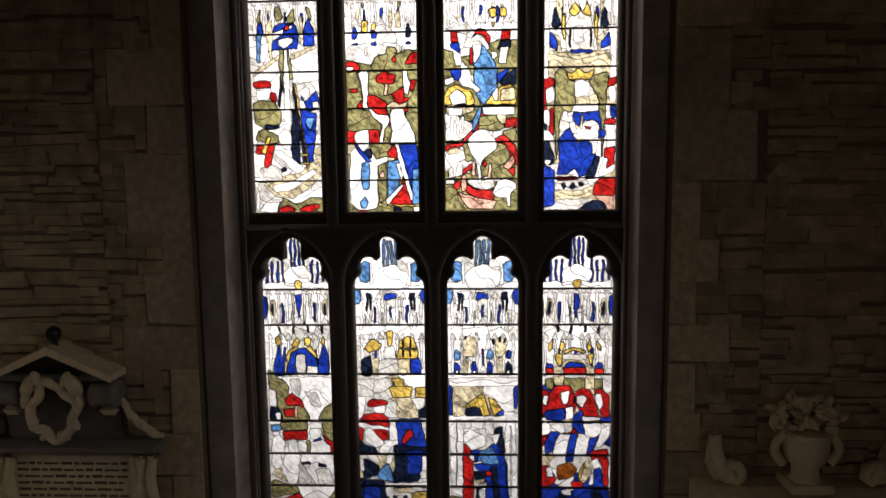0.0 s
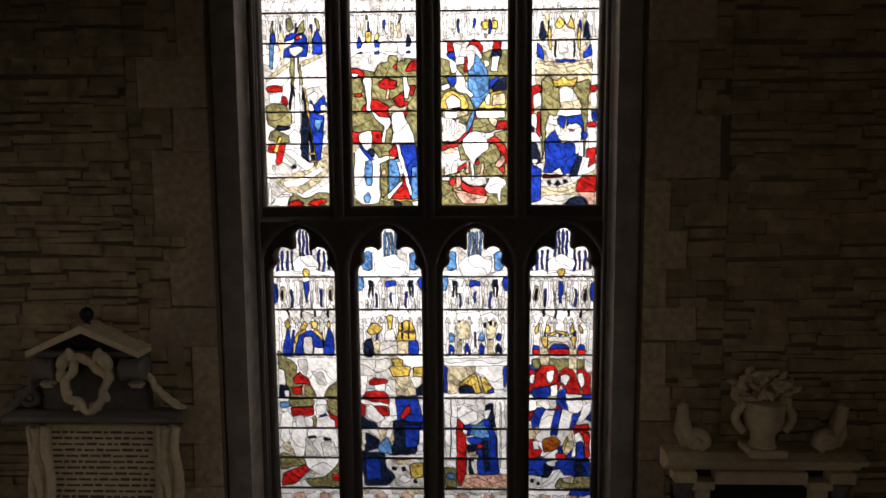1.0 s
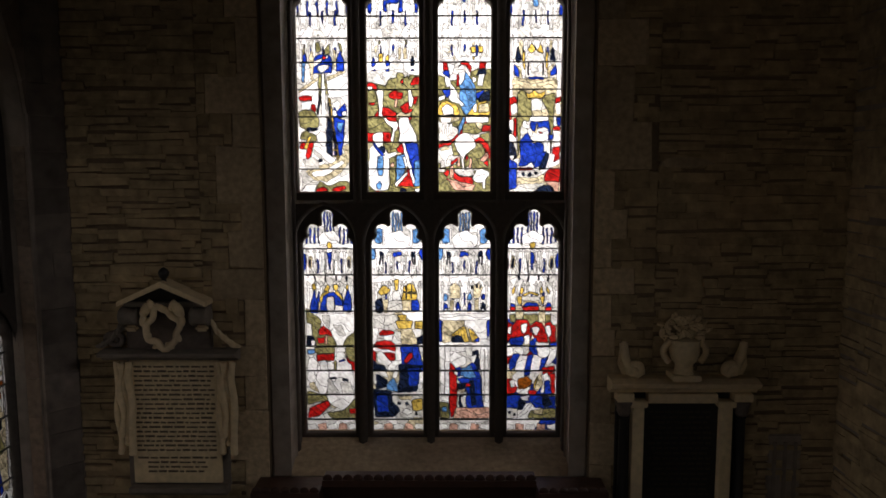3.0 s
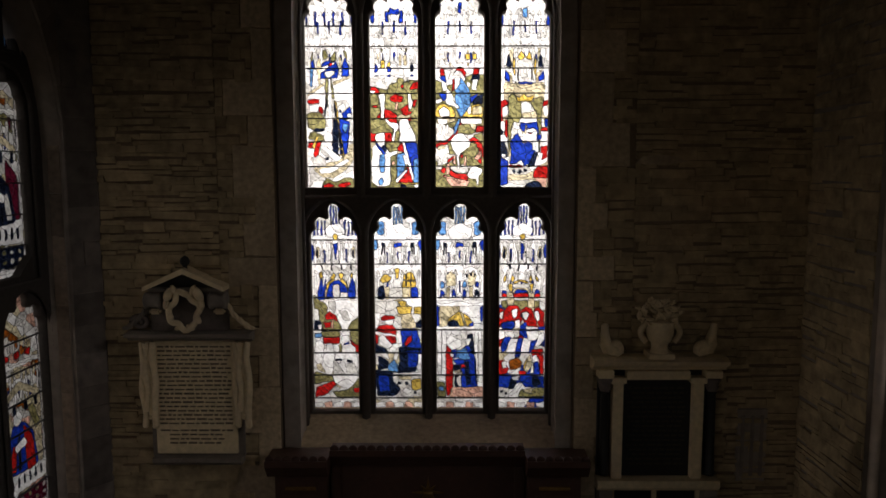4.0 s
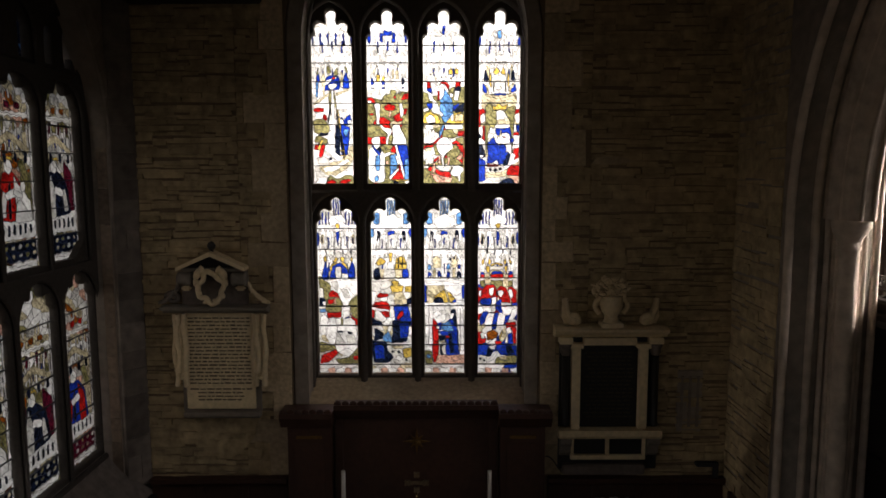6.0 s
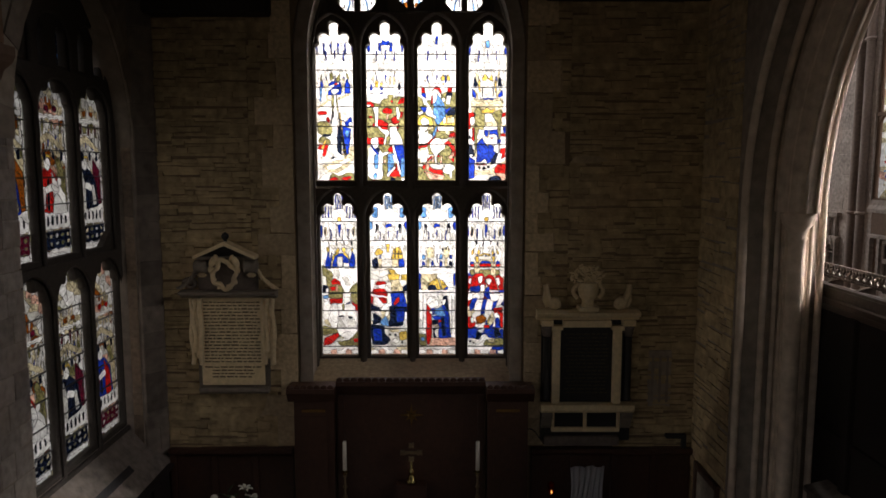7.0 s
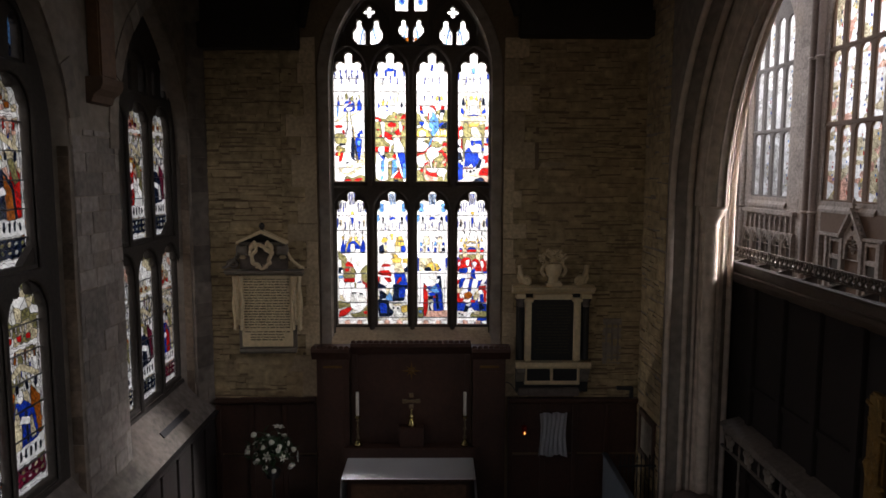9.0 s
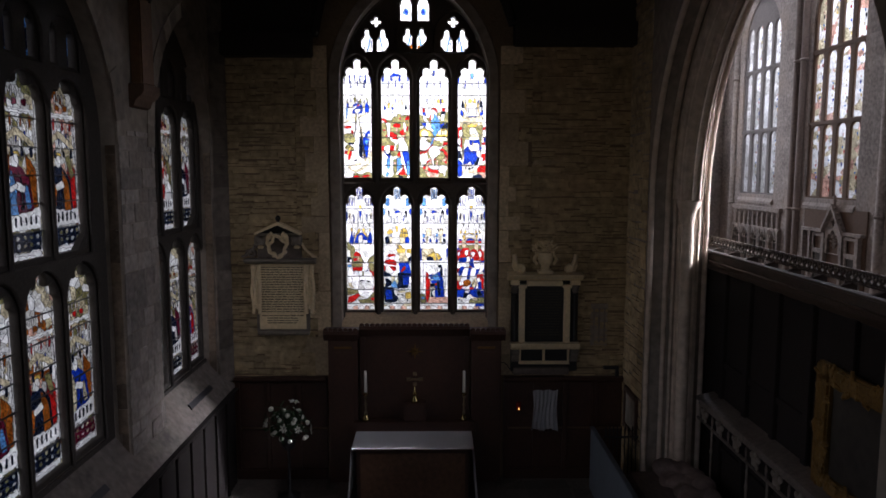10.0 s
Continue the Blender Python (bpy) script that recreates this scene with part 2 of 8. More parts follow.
def finish(bm, name, material):
    bmesh.ops.recalc_face_normals(bm, faces=bm.faces[:])
    me = bpy.data.meshes.new(name)
    bm.to_mesh(me)
    bm.free()
    me.materials.append(material)
    return me


def part(name, bm, material, parent, label=""):
    ob = new(name, finish(bm, name, material))
    ob.parent = parent
    return tagged(ob, label)


def solid(name, bm, material, label, category, kind="", group=""):
    return tagged(new(name, finish(bm, name, material)), label, category, group, kind)


def thing(name, label, category, at=None, kind="", group=""):
    ob = new(name)
    ob.empty_display_size = 0.1
    if at is not None:
        ob.matrix_world = at
    return tagged(ob, label, category, group, kind)


ACROSS = Matrix(((1, 0, 0, 0), (0, 0, -1, 0), (0, 1, 0, 0), (0, 0, 0, 1)))   # a plate's x, y become x, z
ALONG = Matrix(((0, 0, 1, 0), (1, 0, 0, 0), (0, 1, 0, 0), (0, 0, 0, 1)))     # a plate's x, y become y, z


def plate(outer, holes, thick, turn, at, bevel=0.0):
    """A slab with openings through it, as a bmesh."""
    cu = bpy.data.curves.new("plate", "CURVE")
    cu.dimensions, cu.fill_mode = "2D", "BOTH"
    cu.extrude, cu.bevel_depth, cu.offset, cu.bevel_resolution = thick / 2 - bevel, bevel, -bevel, 0
    for ring in (outer, *holes):
        sp = cu.splines.new("POLY")
        sp.points.add(len(ring) - 1)
        for p, (u, v) in zip(sp.points, ring):
            p.co = (u, v, 0, 1)
        sp.use_cyclic_u = True
    ob = new("plate", cu)
    me = bpy.data.meshes.new_from_object(ob.evaluated_get(bpy.context.evaluated_depsgraph_get()))
    bm = bmesh.new()
    bm.from_mesh(me)
    bmesh.ops.remove_doubles(bm, verts=bm.verts[:], dist=0.0001)
    bm.transform(Matrix.Translation(at) @ turn)
    bpy.data.objects.remove(ob)
    bpy.data.curves.remove(cu)
    bpy.data.meshes.remove(me)
    return bm


def rectangle(u0, u1, v0, v1):
    return [(u0, v0), (u1, v0), (u1, v1), (u0, v1)]


def pointed(u0, u1, v0, spring, apex, n=14):
    """An opening with a two-centred pointed head."""
    half, rise = (u1 - u0) / 2, apex - spring
    r = (half * half + rise * rise) / (2 * half)
    top = math.asin(min(1, rise / r))
    right = [(u1 - r + r * math.cos(top * k / n), spring + r * math.sin(top * k / n)) for k in range(n + 1)]
    left = [(u0 + u1 - u, v) for u, v in right[-2::-1]]
    return [(u0, v0), (u1, v0)] + right + left


def foiled(uc, half, v0, shoulder, apex, n=60):
    """A light with a cinquefoil head: side lobes and a top lobe over square shoulders."""
    h = apex - shoulder
    discs = [(0, h * 0.81, half * 0.27), (0, h * 0.6, half * 0.25), (-half * 0.54, h * 0.4, half * 0.28), (half * 0.54, h * 0.4, half * 0.28), (0, h * 0.2, half * 0.55),
             (-half * 0.6, h * 0.2, half * 0.2), (half * 0.6, h * 0.2, half * 0.2), (-half * 0.72, h * 0.01, half * 0.28), (half * 0.72, h * 0.01, half * 0.28)]
    ring = [(uc - half, v0), (uc + half, v0), (uc + half, shoulder)]
    for k in range(n + 1):
        a = math.pi * k / n
        c, s = math.cos(a), math.sin(a)
        best = half * 0.42
        for x, y, r in discs:
            along = x * c + y * s
            off = r * r - (x * x + y * y - along * along)
            if off > 0:
                best = max(best, along + math.sqrt(off))
        ring.append((uc + best * c, shoulder + best * s + 0.002))
    ring.append((uc - half, shoulder))
    return ring


def clover(uc, vc, r, lobes=4, n=32, start=0.0):
    ring = []
    for k in range(n):
        a = 2 * math.pi * k / n
        d = r * (0.42 + 0.58 * abs(math.cos(lobes * (a - start) / 2)) ** 0.7)
        ring.append((uc + d * math.cos(a), vc + d * math.sin(a)))
    return ring


def dagger(uc, v0, v1, half, lean):
    """A mouchette: a small foiled head over a body that tapers to one side."""
    h = v1 - v0
    right, left = (0.1, 0.4) if lean > 0 else (0.4, 0.1)
    ring = [(uc + lean * half * 0.92, v0), (uc + half, v0 + h * right), (uc + half, v0 + h * 0.62), (uc + half * 0.5, v0 + h * 0.74)]
    for k in range(9):
        a = -0.5 + (math.pi + 1.0) * k / 8
        ring.append((uc + half * 0.42 * math.cos(a), v0 + h * 0.9 + half * 0.42 * math.sin(a)))
    ring += [(uc - half * 0.5, v0 + h * 0.74), (uc - half, v0 + h * 0.62), (uc - half, v0 + h * left)]
    return ring


# ---- structure ----
EAST, GLASS_Y, NORTH, N_FACE, GLASS_X, SOUTH = 4.18, 5.0, -3.52, -3.74, -4.1, 3.75

wall_east = solid("wall_east", plate(rectangle(-4.5, 4.9, -0.2, 11.2), [pointed(-1.71, 1.38, 2.86, 7.35, 9.4)], 0.9, ACROSS, (0, EAST + 0.45, 0)),
                  MORTAR, "coursed rubble stone wall behind the altar", "wall", "structure")
N_BAYS = ((1.36, 3.94), (-2.56, 0.22))
# The last two openings are unseen, added for the north-west lamps.
wall_north = solid("wall_north", plate(rectangle(-16, EAST, -0.2, 11.2), [pointed(a, b, 1.7, 6.1, 8.15) for a, b in N_BAYS + ((-6.5, -3.7), (-10.4, -7.6))], 0.8, ALONG, (N_FACE - 0.4, 0, 0), 0.03),
                   ASHLAR, "dressed stone side wall with tall window recesses", "wall", "structure")
ARCH = pointed(-3.35, 2.9, -0.1, 5.33, 9.07, 24)
wall_south = solid("wall_south", plate(rectangle(-16, EAST, -0.2, 11.2), [ARCH], 1.0, ALONG, (SOUTH + 0.5, 0, 0)),
                   ASHLAR, "stone arcade wall with a wide pointed arch", "wall", "structure")
solid("floor", box(bmesh.new(), -4.4, 14, -16.5, 24, -0.2, 0), FLOOR, "dark worn stone floor", "floor", "structure")
solid("ceiling", box(bmesh.new(), -4.4, 4.9, -16.5, 5.1, 10.4, 10.6), ROOF, "dark boarded timber ceiling", "ceiling", "structure")
# Its opening is added to admit the unseen west lamp.
solid("wall_west", plate(rectangle(-4.4, 14, -0.2, 14.5), [pointed(-1.4, 2.6, 3.4, 7.0, 9.0)], 0.5, ACROSS, (0, -16.25, 0)), ASHLAR, "plain stone wall closing the aisle", "wall", "structure")
# Only the first two bays are seen; the others are added for lamps.
S_BAYS = (17.72, 12.47, 7.0, 1.7, -3.55, -8.8, -14.05)
wall_chancel = solid("wall_chancel_south", plate(rectangle(-16, 22.6, -0.2, 14.5), [pointed(a, a + 3.02, 4.92, 10.6, 12.6) for a in S_BAYS], 0.9, ALONG, (13.33, 0, 0)),
                     PALE, "pale stone wall with tall windows beyond the screen", "wall", "structure")
# Its window opening is unseen, added to admit the chancel lamp.
solid("wall_chancel_east", plate(rectangle(4.0, 13.8, -0.2, 14.5), [pointed(6.6, 11.0, 5.0, 10.0, 12.8)], 0.6, ACROSS, (0, 22.9, 0)), PALE, "pale stone end wall of the chancel", "wall", "structure")
solid("wall_chancel_north", box(bmesh.new(), 4.2, 4.85, EAST + 0.9, 22.6, -0.2, 14.5), PALE, "pale stone wall of the chancel", "wall", "structure")
solid("wall_clerestory", box(bmesh.new(), 4.2, 4.7, -16, 5.1, 11.2, 14.5), PALE, "plain wall over the arcade", "wall", "structure")
solid("ceiling_chancel", box(bmesh.new(), 4.2, 13.8, -16.5, 23.2, 14.5, 14.8), ROOF, "dark timber chancel ceiling", "ceiling", "structure")

# ---- stained glass ----
UP, LOW = (5.66, 7.49, 7.87), (3.08, 5.1, 5.47)
UP_X, LOW_X = (-1.26, -0.54, 0.19, 0.915), (-1.235, -0.515, 0.195, 0.91)


PALE_GLASS = ("white", "grey", "tan", "pink")


class Design:
    """A drawing of plain coloured shapes, from which the panes are cut. Places are parts of the width and metres of height."""

    def __init__(self, w, h, seed, grain=0.012):
        self.w, self.h, self.seed, self.grain, self.shapes = w, h, seed, grain, []

    def oval(self, cx, cy, rx, ry, colour, tilt=0.0, taper=0.0):
        self.shapes.append((cx * self.w, cy, rx * self.w, ry, colour, False, radians(tilt), taper))

    def block(self, cx, cy, rx, ry, colour, tilt=0.0, taper=0.0):
        self.shapes.append((cx * self.w, cy, rx * self.w, ry, colour, True, radians(tilt), taper))

    def form(self, colour, *places):
        """A piece of glass with rounded corners: u, v pairs round its outline."""
        ring = np.array(places).reshape(-1, 2) * (self.w, 1)
        after = np.roll(ring, -1, 0)
        ring = np.stack((ring * 0.93 + after * 0.07, ring * 0.07 + after * 0.93), axis=1).reshape(-1, 2)
        ring = ring.mean(0) + (ring - ring.mean(0)) * 1.06
        self.shapes.append((ring, colour))

    def mirror(self):
        """Turns the drawing about its middle."""
        for k, shape in enumerate(self.shapes):
            if len(shape) == 2:
                self.shapes[k] = (shape[0] * (-1, 1) + (self.w, 0), shape[1])
            else:
                self.shapes[k] = (self.w - shape[0], *shape[1:6], -shape[6], shape[7])

    def cut(self, ground, step=0.1):
        """Which piece of glass covers each small cell of the light, and the colour of each piece."""
        rng = np.random.default_rng(self.seed)
        nx, ny = max(4, round(self.w / self.grain)), max(4, round(self.h / self.grain))
        x, y = np.meshgrid((np.arange(nx) + 0.5) / nx * self.w, (np.arange(ny) + 0.5) / ny * self.h, indexing="ij")
        n = max(3, int(self.w * self.h / (step * step)))
        sx, sy = rng.uniform(0, self.w, n), rng.uniform(0, self.h, n)
        owner = np.argmin((x[..., None] - sx) ** 2 + (1.3 * (y[..., None] - sy)) ** 2, axis=2)
        colours = [ground(a / self.w, b) for a, b in zip(sx, sy)]
        wob = 0.006 * np.sin(x * 61 + y * 23 + self.seed) + 0.005 * np.sin(y * 47 - x * 31)
        for shape in self.shapes:
            if len(shape) == 2:
                ring, colour = shape
                inside = np.zeros(x.shape, bool)
                px, py = x + wob * 0.4, y + wob * 0.4
                for (ax, ay), (bx, by) in zip(ring, np.roll(ring, -1, 0)):
                    if ay != by:
                        inside ^= ((ay > py) != (by > py)) & (px < (bx - ax) * (py - ay) / (by - ay) + ax)
                if inside.sum() > 560:     # a large piece is cut once across by a lead
                    lo, hi = ring.min(0), ring.max(0)
                    half = inside & ((py - lo[1]) / (hi[1] - lo[1]) + 0.5 * np.sin(px * 19 + self.seed) * 0.4 > 0.52)
                    owner[half] = len(colours)
                    colours.append(colour)
                    inside &= ~half
                owner[inside] = len(colours)
                colours.append(colour)
                continue
            cx, cy, rx, ry, colour, square, tilt, taper = shape
            c, s = math.cos(tilt), math.sin(tilt)
            px, py = x - cx + wob * 0.6, y - cy + wob
            u, v = (px * c + py * s) / rx, (py * c - px * s) / ry
            u = u / (1 + taper * np.clip(v, -1, 1))
            inside = (np.maximum(np.abs(u), np.abs(v)) if square else np.hypot(u, v)) <= 1
            if rx * ry > 0.0035:     # a large piece is cut once across by a lead
                half = inside & (u + 0.7 * v + 0.25 * np.sin(4 * v) > 0.15)
                owner[half] = len(colours)
                colours.append(colour)
                inside &= ~half
            owner[inside] = len(colours)
            colours.append(colour)
        return owner, colours


def glazed_panel(label, turn, w, h, cut, bars, group, thick=0.0048, shade=True):
    """One leaded light: panes, the lead between them, and the iron bars that hold it."""
    owner, colours = cut
    nx, ny = owner.shape
    panel = thing("stained_glass_panel", label, "stained glass", turn, group=group)
    crumb = max(8, int(0.0005 / (w * h / (nx * ny))))     # panes under five square centimetres are one part by colour
    # joined runs of cells with one owner are the panes
    piece, count = -np.ones((nx, ny), int), 0
    tint = []
    for i0 in range(nx):
        for j0 in range(ny):
            if piece[i0, j0] >= 0:
                continue
            todo, mine = [(i0, j0)], owner[i0, j0]
            piece[i0, j0] = count
            while todo:
                i, j = todo.pop()
                for a, b in ((i + 1, j), (i - 1, j), (i, j + 1), (i, j - 1)):
                    if 0 <= a < nx and 0 <= b < ny and piece[a, b] < 0 and owner[a, b] == mine:
                        piece[a, b] = count
                        todo.append((a, b))
            tint.append(colours[mine])
            count += 1
    # slivers join a neighbour
    size = np.bincount(piece.ravel(), minlength=count)
    for i, j in np.argwhere(size[piece] < 5):
        for a, b in ((i + 1, j), (i - 1, j), (i, j + 1), (i, j - 1)):
            if 0 <= a < nx and 0 <= b < ny and size[piece[a, b]] >= 5:
                piece[i, j] = piece[a, b]
                break
    # edges between panes, drawn smooth
    edges = []
    for i, j in np.argwhere(piece[1:] != piece[:-1]):
        edges.append(((i + 1, j), (i + 1, j + 1), piece[i, j], piece[i + 1, j]))
    for i, j in np.argwhere(piece[:, 1:] != piece[:, :-1]):
        edges.append(((i, j + 1), (i + 1, j + 1), piece[i, j], piece[i, j + 1]))
    at = np.stack(np.meshgrid(np.arange(nx + 1) / nx * w, np.arange(ny + 1) / ny * h, indexing="ij"), axis=2)
    total, links = np.zeros_like(at), np.zeros((nx + 1, ny + 1))
    ends = np.array([(*p, *q) for p, q, _, _ in edges])
    inner = np.zeros((nx + 1, ny + 1), bool)
    inner[1:-1, 1:-1] = True
    for turn_no in range(4):
        total[:], links[:] = 0, 0
        for a, b, c, d in ((0, 1, 2, 3), (2, 3, 0, 1)):
            np.add.at(total, (ends[:, a], ends[:, b]), at[ends[:, c], ends[:, d]])
            np.add.at(links, (ends[:, a], ends[:, b]), 1)
        move = inner & (links >= 2)
        at[move] = 0.5 * at[move] + 0.5 * total[move] / links[move][:, None]
        if turn_no > 1:
            calm = inner & (links == 0)
            around = (np.roll(at, 1, 0) + np.roll(at, -1, 0) + np.roll(at, 1, 1) + np.roll(at, -1, 1)) / 4
            at[calm] = around[calm]
    lead = bmesh.new()
    for p, q, one, two in edges:
        (px, pz), (qx, qz) = at[p], at[q]
        dx, dz = qx - px, qz - pz
        d = math.hypot(dx, dz) or 1
        pale = (tint[one] in PALE_GLASS) + (tint[two] in PALE_GLASS)
        line = thick * (0.55 if pale == 2 else (1.0 if tint[one] != tint[two] else 0.55))
        ex, ez = dx / d * line, dz / d * line
        v = [lead.verts.new(c) for c in ((px - ex * 0.4 - ez, -0.003, pz - ez * 0.4 + ex), (qx + ex * 0.4 - ez, -0.003, qz + ez * 0.4 + ex), (qx, -0.007, qz), (px, -0.007, pz),
                                         (qx + ex * 0.4 + ez, -0.003, qz + ez * 0.4 - ex), (px - ex * 0.4 + ez, -0.003, pz - ez * 0.4 - ex))]
        lead.faces.new((v[0], v[1], v[2], v[3]))
        lead.faces.new((v[3], v[2], v[4], v[5]))
    lists = [[] for _ in range(count)]
    for i in range(nx):
        for j in range(ny):
            lists[piece[i, j]].append((i, j))
    crumbs = {}
    for k, own in enumerate(lists):
        if 0 < len(own) < crumb:
            crumbs.setdefault(tint[k], []).extend(own)
    groups = [("pane", tint[k], own) for k, own in enumerate(lists) if len(own) >= crumb] + [("small_panes", colour, own) for colour, own in crumbs.items()]
    for name, colour, own in groups:
        number, verts, faces = {}, [], []
        for i, j in own:
            face = []
            for c in ((i, j), (i + 1, j), (i + 1, j + 1), (i, j + 1)):
                if c not in number:
                    number[c] = len(verts)
                    verts.append((at[c][0], 0, at[c][1]))
                face.append(number[c])
            faces.append(face)
        me = bpy.data.meshes.new(name)
        me.from_pydata(verts, [], faces)
        me.materials.append(GLASS[colour])
        ob = new(name, me)
        ob.parent = panel
        if name != "pane":
            tagged(ob, kind="stuff")
        ob.visible_shadow = shade
    tagged(part("lead", lead, LEAD, panel), kind="stuff")
    for z in bars:
        part("saddle_bar", box(bmesh.new(), -0.02, w + 0.02, -0.03, -0.014, z - 0.007, z + 0.007), IRON, panel)
    return panel


def slots(d, cy, u0, u1, n, half, rise, colour):
    """A row of narrow upright slips of glass."""
    for k in range(n):
        d.block(u0 + (u1 - u0) * k / (n - 1), cy, half, rise, colour)


def shafts(d, v0, v1):
    """Grey painted canopy work: slender shafts, little gables and slits between them."""
    mid, half = (v0 + v1) / 2, (v1 - v0) / 2
    for k, u in enumerate((0.09, 0.22, 0.34, 0.42, 0.58, 0.66, 0.78, 0.91)):
        d.block(u, mid + 0.02 * (k % 2), 0.017, half * (0.95 - 0.15 * (k % 3)), "grey" if k % 2 else "white")
        d.form("grey", u - 0.05, v1 - 0.07, u, v1 - 0.005, u + 0.05, v1 - 0.07, u, v1 - 0.05)
    for u in (0.28, 0.5, 0.72):
        d.block(u, mid - 0.03, 0.014, half * 0.45, "blue")
    for u in (0.155, 0.5, 0.845):
        d.form("grey", u - 0.07, v0 + 0.02, u, v0 + 0.1, u + 0.07, v0 + 0.02, u, v0 + 0.05)


def striped_head(d):
    """White and blue slips in the lobes over a white gable."""
    shafts(d, 1.68, 2.02)
    slots(d, 2.12, 0.08, 0.3, 4, 0.013, 0.1, "blue")
    slots(d, 2.12, 0.7, 0.92, 4, 0.013, 0.1, "blue")
    slots(d, 2.28, 0.42, 0.58, 4, 0.012, 0.11, "blue")
    d.oval(0.5, 2.1, 0.2, 0.08, "white")
    d.block(0.5, 2.02, 0.46, 0.03, "white")
    d.oval(0.5, 2.03, 0.05, 0.04, "gold")
    d.block(0.03, 1.86, 0.03, 0.08, "blue")
    d.block(0.97, 1.86, 0.03, 0.08, "blue")
    for u in (0.14, 0.86):
        d.oval(u, 1.85, 0.045, 0.07, "tan")
        d.oval(u, 1.84, 0.02, 0.05, "dark")
    d.block(0.5, 1.9, 0.035, 0.06, "blue")
    slots(d, 1.8, 0.26, 0.74, 4, 0.008, 0.08, "grey")


def lobed_head(d):
    """Sky-blue glass in the lobes and a white pinnacled gable between."""
    shafts(d, 1.68, 1.98)
    for u in (0.16, 0.84):
        d.oval(u, 2.13, 0.1, 0.08, "sky")
        d.block(u + 0.08 * (1 if u < 0.5 else -1), 2.12, 0.02, 0.09, "white")
    slots(d, 2.28, 0.42, 0.58, 4, 0.014, 0.1, "sky")
    d.oval(0.5, 2.08, 0.24, 0.1, "white")
    d.oval(0.04, 1.94, 0.06, 0.06, "sky")
    d.oval(0.96, 1.94, 0.06, 0.06, "blue")
    for u in (0.2, 0.8):
        d.block(u, 1.9, 0.035, 0.07, "dark")
        d.block(u, 1.86, 0.014, 0.06, "white")
    d.block(0.5, 1.94, 0.075, 0.025, "blue")
    slots(d, 1.76, 0.15, 0.85, 4, 0.007, 0.06, "grey")


def up_1(d):
    f = d.form
    shafts(d, 1.3, 1.62), shafts(d, 1.64, 1.98)
    f("grey", 0.41, 1.26, 0.55, 1.26, 0.56, 0.62, 0.59, 0.36, 0.39, 0.38, 0.22, 0.51, 0.08, 1.02), f("white", 0.07, 1.07, 0.41, 1.17, 0.41, 1.04, 0.35, 0.82, 0.07, 0.99)
    f("white", 0.57, 1.2, 0.8, 1.23, 0.92, 1.14, 0.95, 1.02, 0.67, 0.99, 0.57, 1.04), f("tan", 0.04, 1.04, 0.08, 1.08, 0.39, 1.19, 0.41, 1.17, 0.13, 1.06)
    f("tan", 0.56, 1.2, 0.88, 1.26, 0.89, 1.24, 0.58, 1.16), f("grey", 0.86, 0.76, 0.97, 0.77, 0.97, 0.51, 0.86, 0.44, 0.83, 0.51, 0.93, 0.59, 0.83, 0.65)
    f("tan", 0.83, 0.49, 0.97, 0.52, 0.96, 0.42, 0.86, 0.41), f("grey", 0.06, 0.24, 0.17, 0.24, 0.28, 0.18, 0.38, 0.12, 0.17, 0.11, 0.06, 0.04)
    f("white", 0.07, 0.02, 0.15, 0.09, 0.35, 0.09, 0.35, 0.02), f("white", 0.63, 0.12, 0.96, 0.22, 0.96, 0.11, 0.6, 0.08)
    f("tan", 0.16, 0.23, 0.28, 0.28, 0.59, 0.31, 0.82, 0.41, 0.96, 0.41, 0.95, 0.35, 0.78, 0.22, 0.53, 0.13, 0.35, 0.14, 0.2, 0.19)
    f("white", 0.26, 0.22, 0.51, 0.25, 0.79, 0.34, 0.84, 0.31, 0.51, 0.19, 0.3, 0.18), f("grey", 0.09, 0.35, 0.26, 0.38, 0.38, 0.34, 0.38, 0.26, 0.23, 0.25, 0.13, 0.28)
    f("olive", 0.34, 0.07, 0.41, 0.12, 0.6, 0.08, 0.73, 0.12, 0.88, 0.13, 0.97, 0.08, 0.97, 0.02, 0.32, 0.02), f("red", 0.34, 0.05, 0.45, 0.07, 0.55, 0.04, 0.5, 0.02, 0.33, 0.02)
    f("red", 0.6, 0.03, 0.7, 0.07, 0.85, 0.08, 0.88, 0.05, 0.75, 0.02), f("dark", 0.55, 0.78, 0.63, 0.76, 0.64, 0.39, 0.53, 0.41)
    f("blue", 0.66, 0.78, 0.87, 0.75, 0.85, 0.63, 0.81, 0.41, 0.69, 0.38, 0.65, 0.62), f("sky", 0.74, 0.73, 0.86, 0.73, 0.78, 0.63, 0.73, 0.68)
    f("blue", 0.67, 0.9, 0.74, 0.85, 0.88, 0.93, 0.91, 0.85, 0.88, 0.79, 0.71, 0.78), f("white", 0.64, 0.93, 0.69, 0.99, 0.79, 0.92, 0.74, 0.87, 0.67, 0.9)
    f("grey", 0.61, 0.97, 0.72, 0.99, 0.74, 0.96, 0.63, 0.92), f("white", 0.64, 0.85, 0.71, 0.86, 0.74, 0.8, 0.66, 0.8), f("white", 0.82, 0.84, 0.9, 0.85, 0.9, 0.8, 0.82, 0.8)
    f("white", 0.47, 1.23, 0.53, 1.23, 0.52, 0.39, 0.43, 0.39), f("dark", 0.42, 1.16, 0.44, 1.16, 0.4, 0.82, 0.38, 0.82), f("olive", 0.42, 1.26, 0.46, 1.23, 0.44, 0.9, 0.4, 1.14)
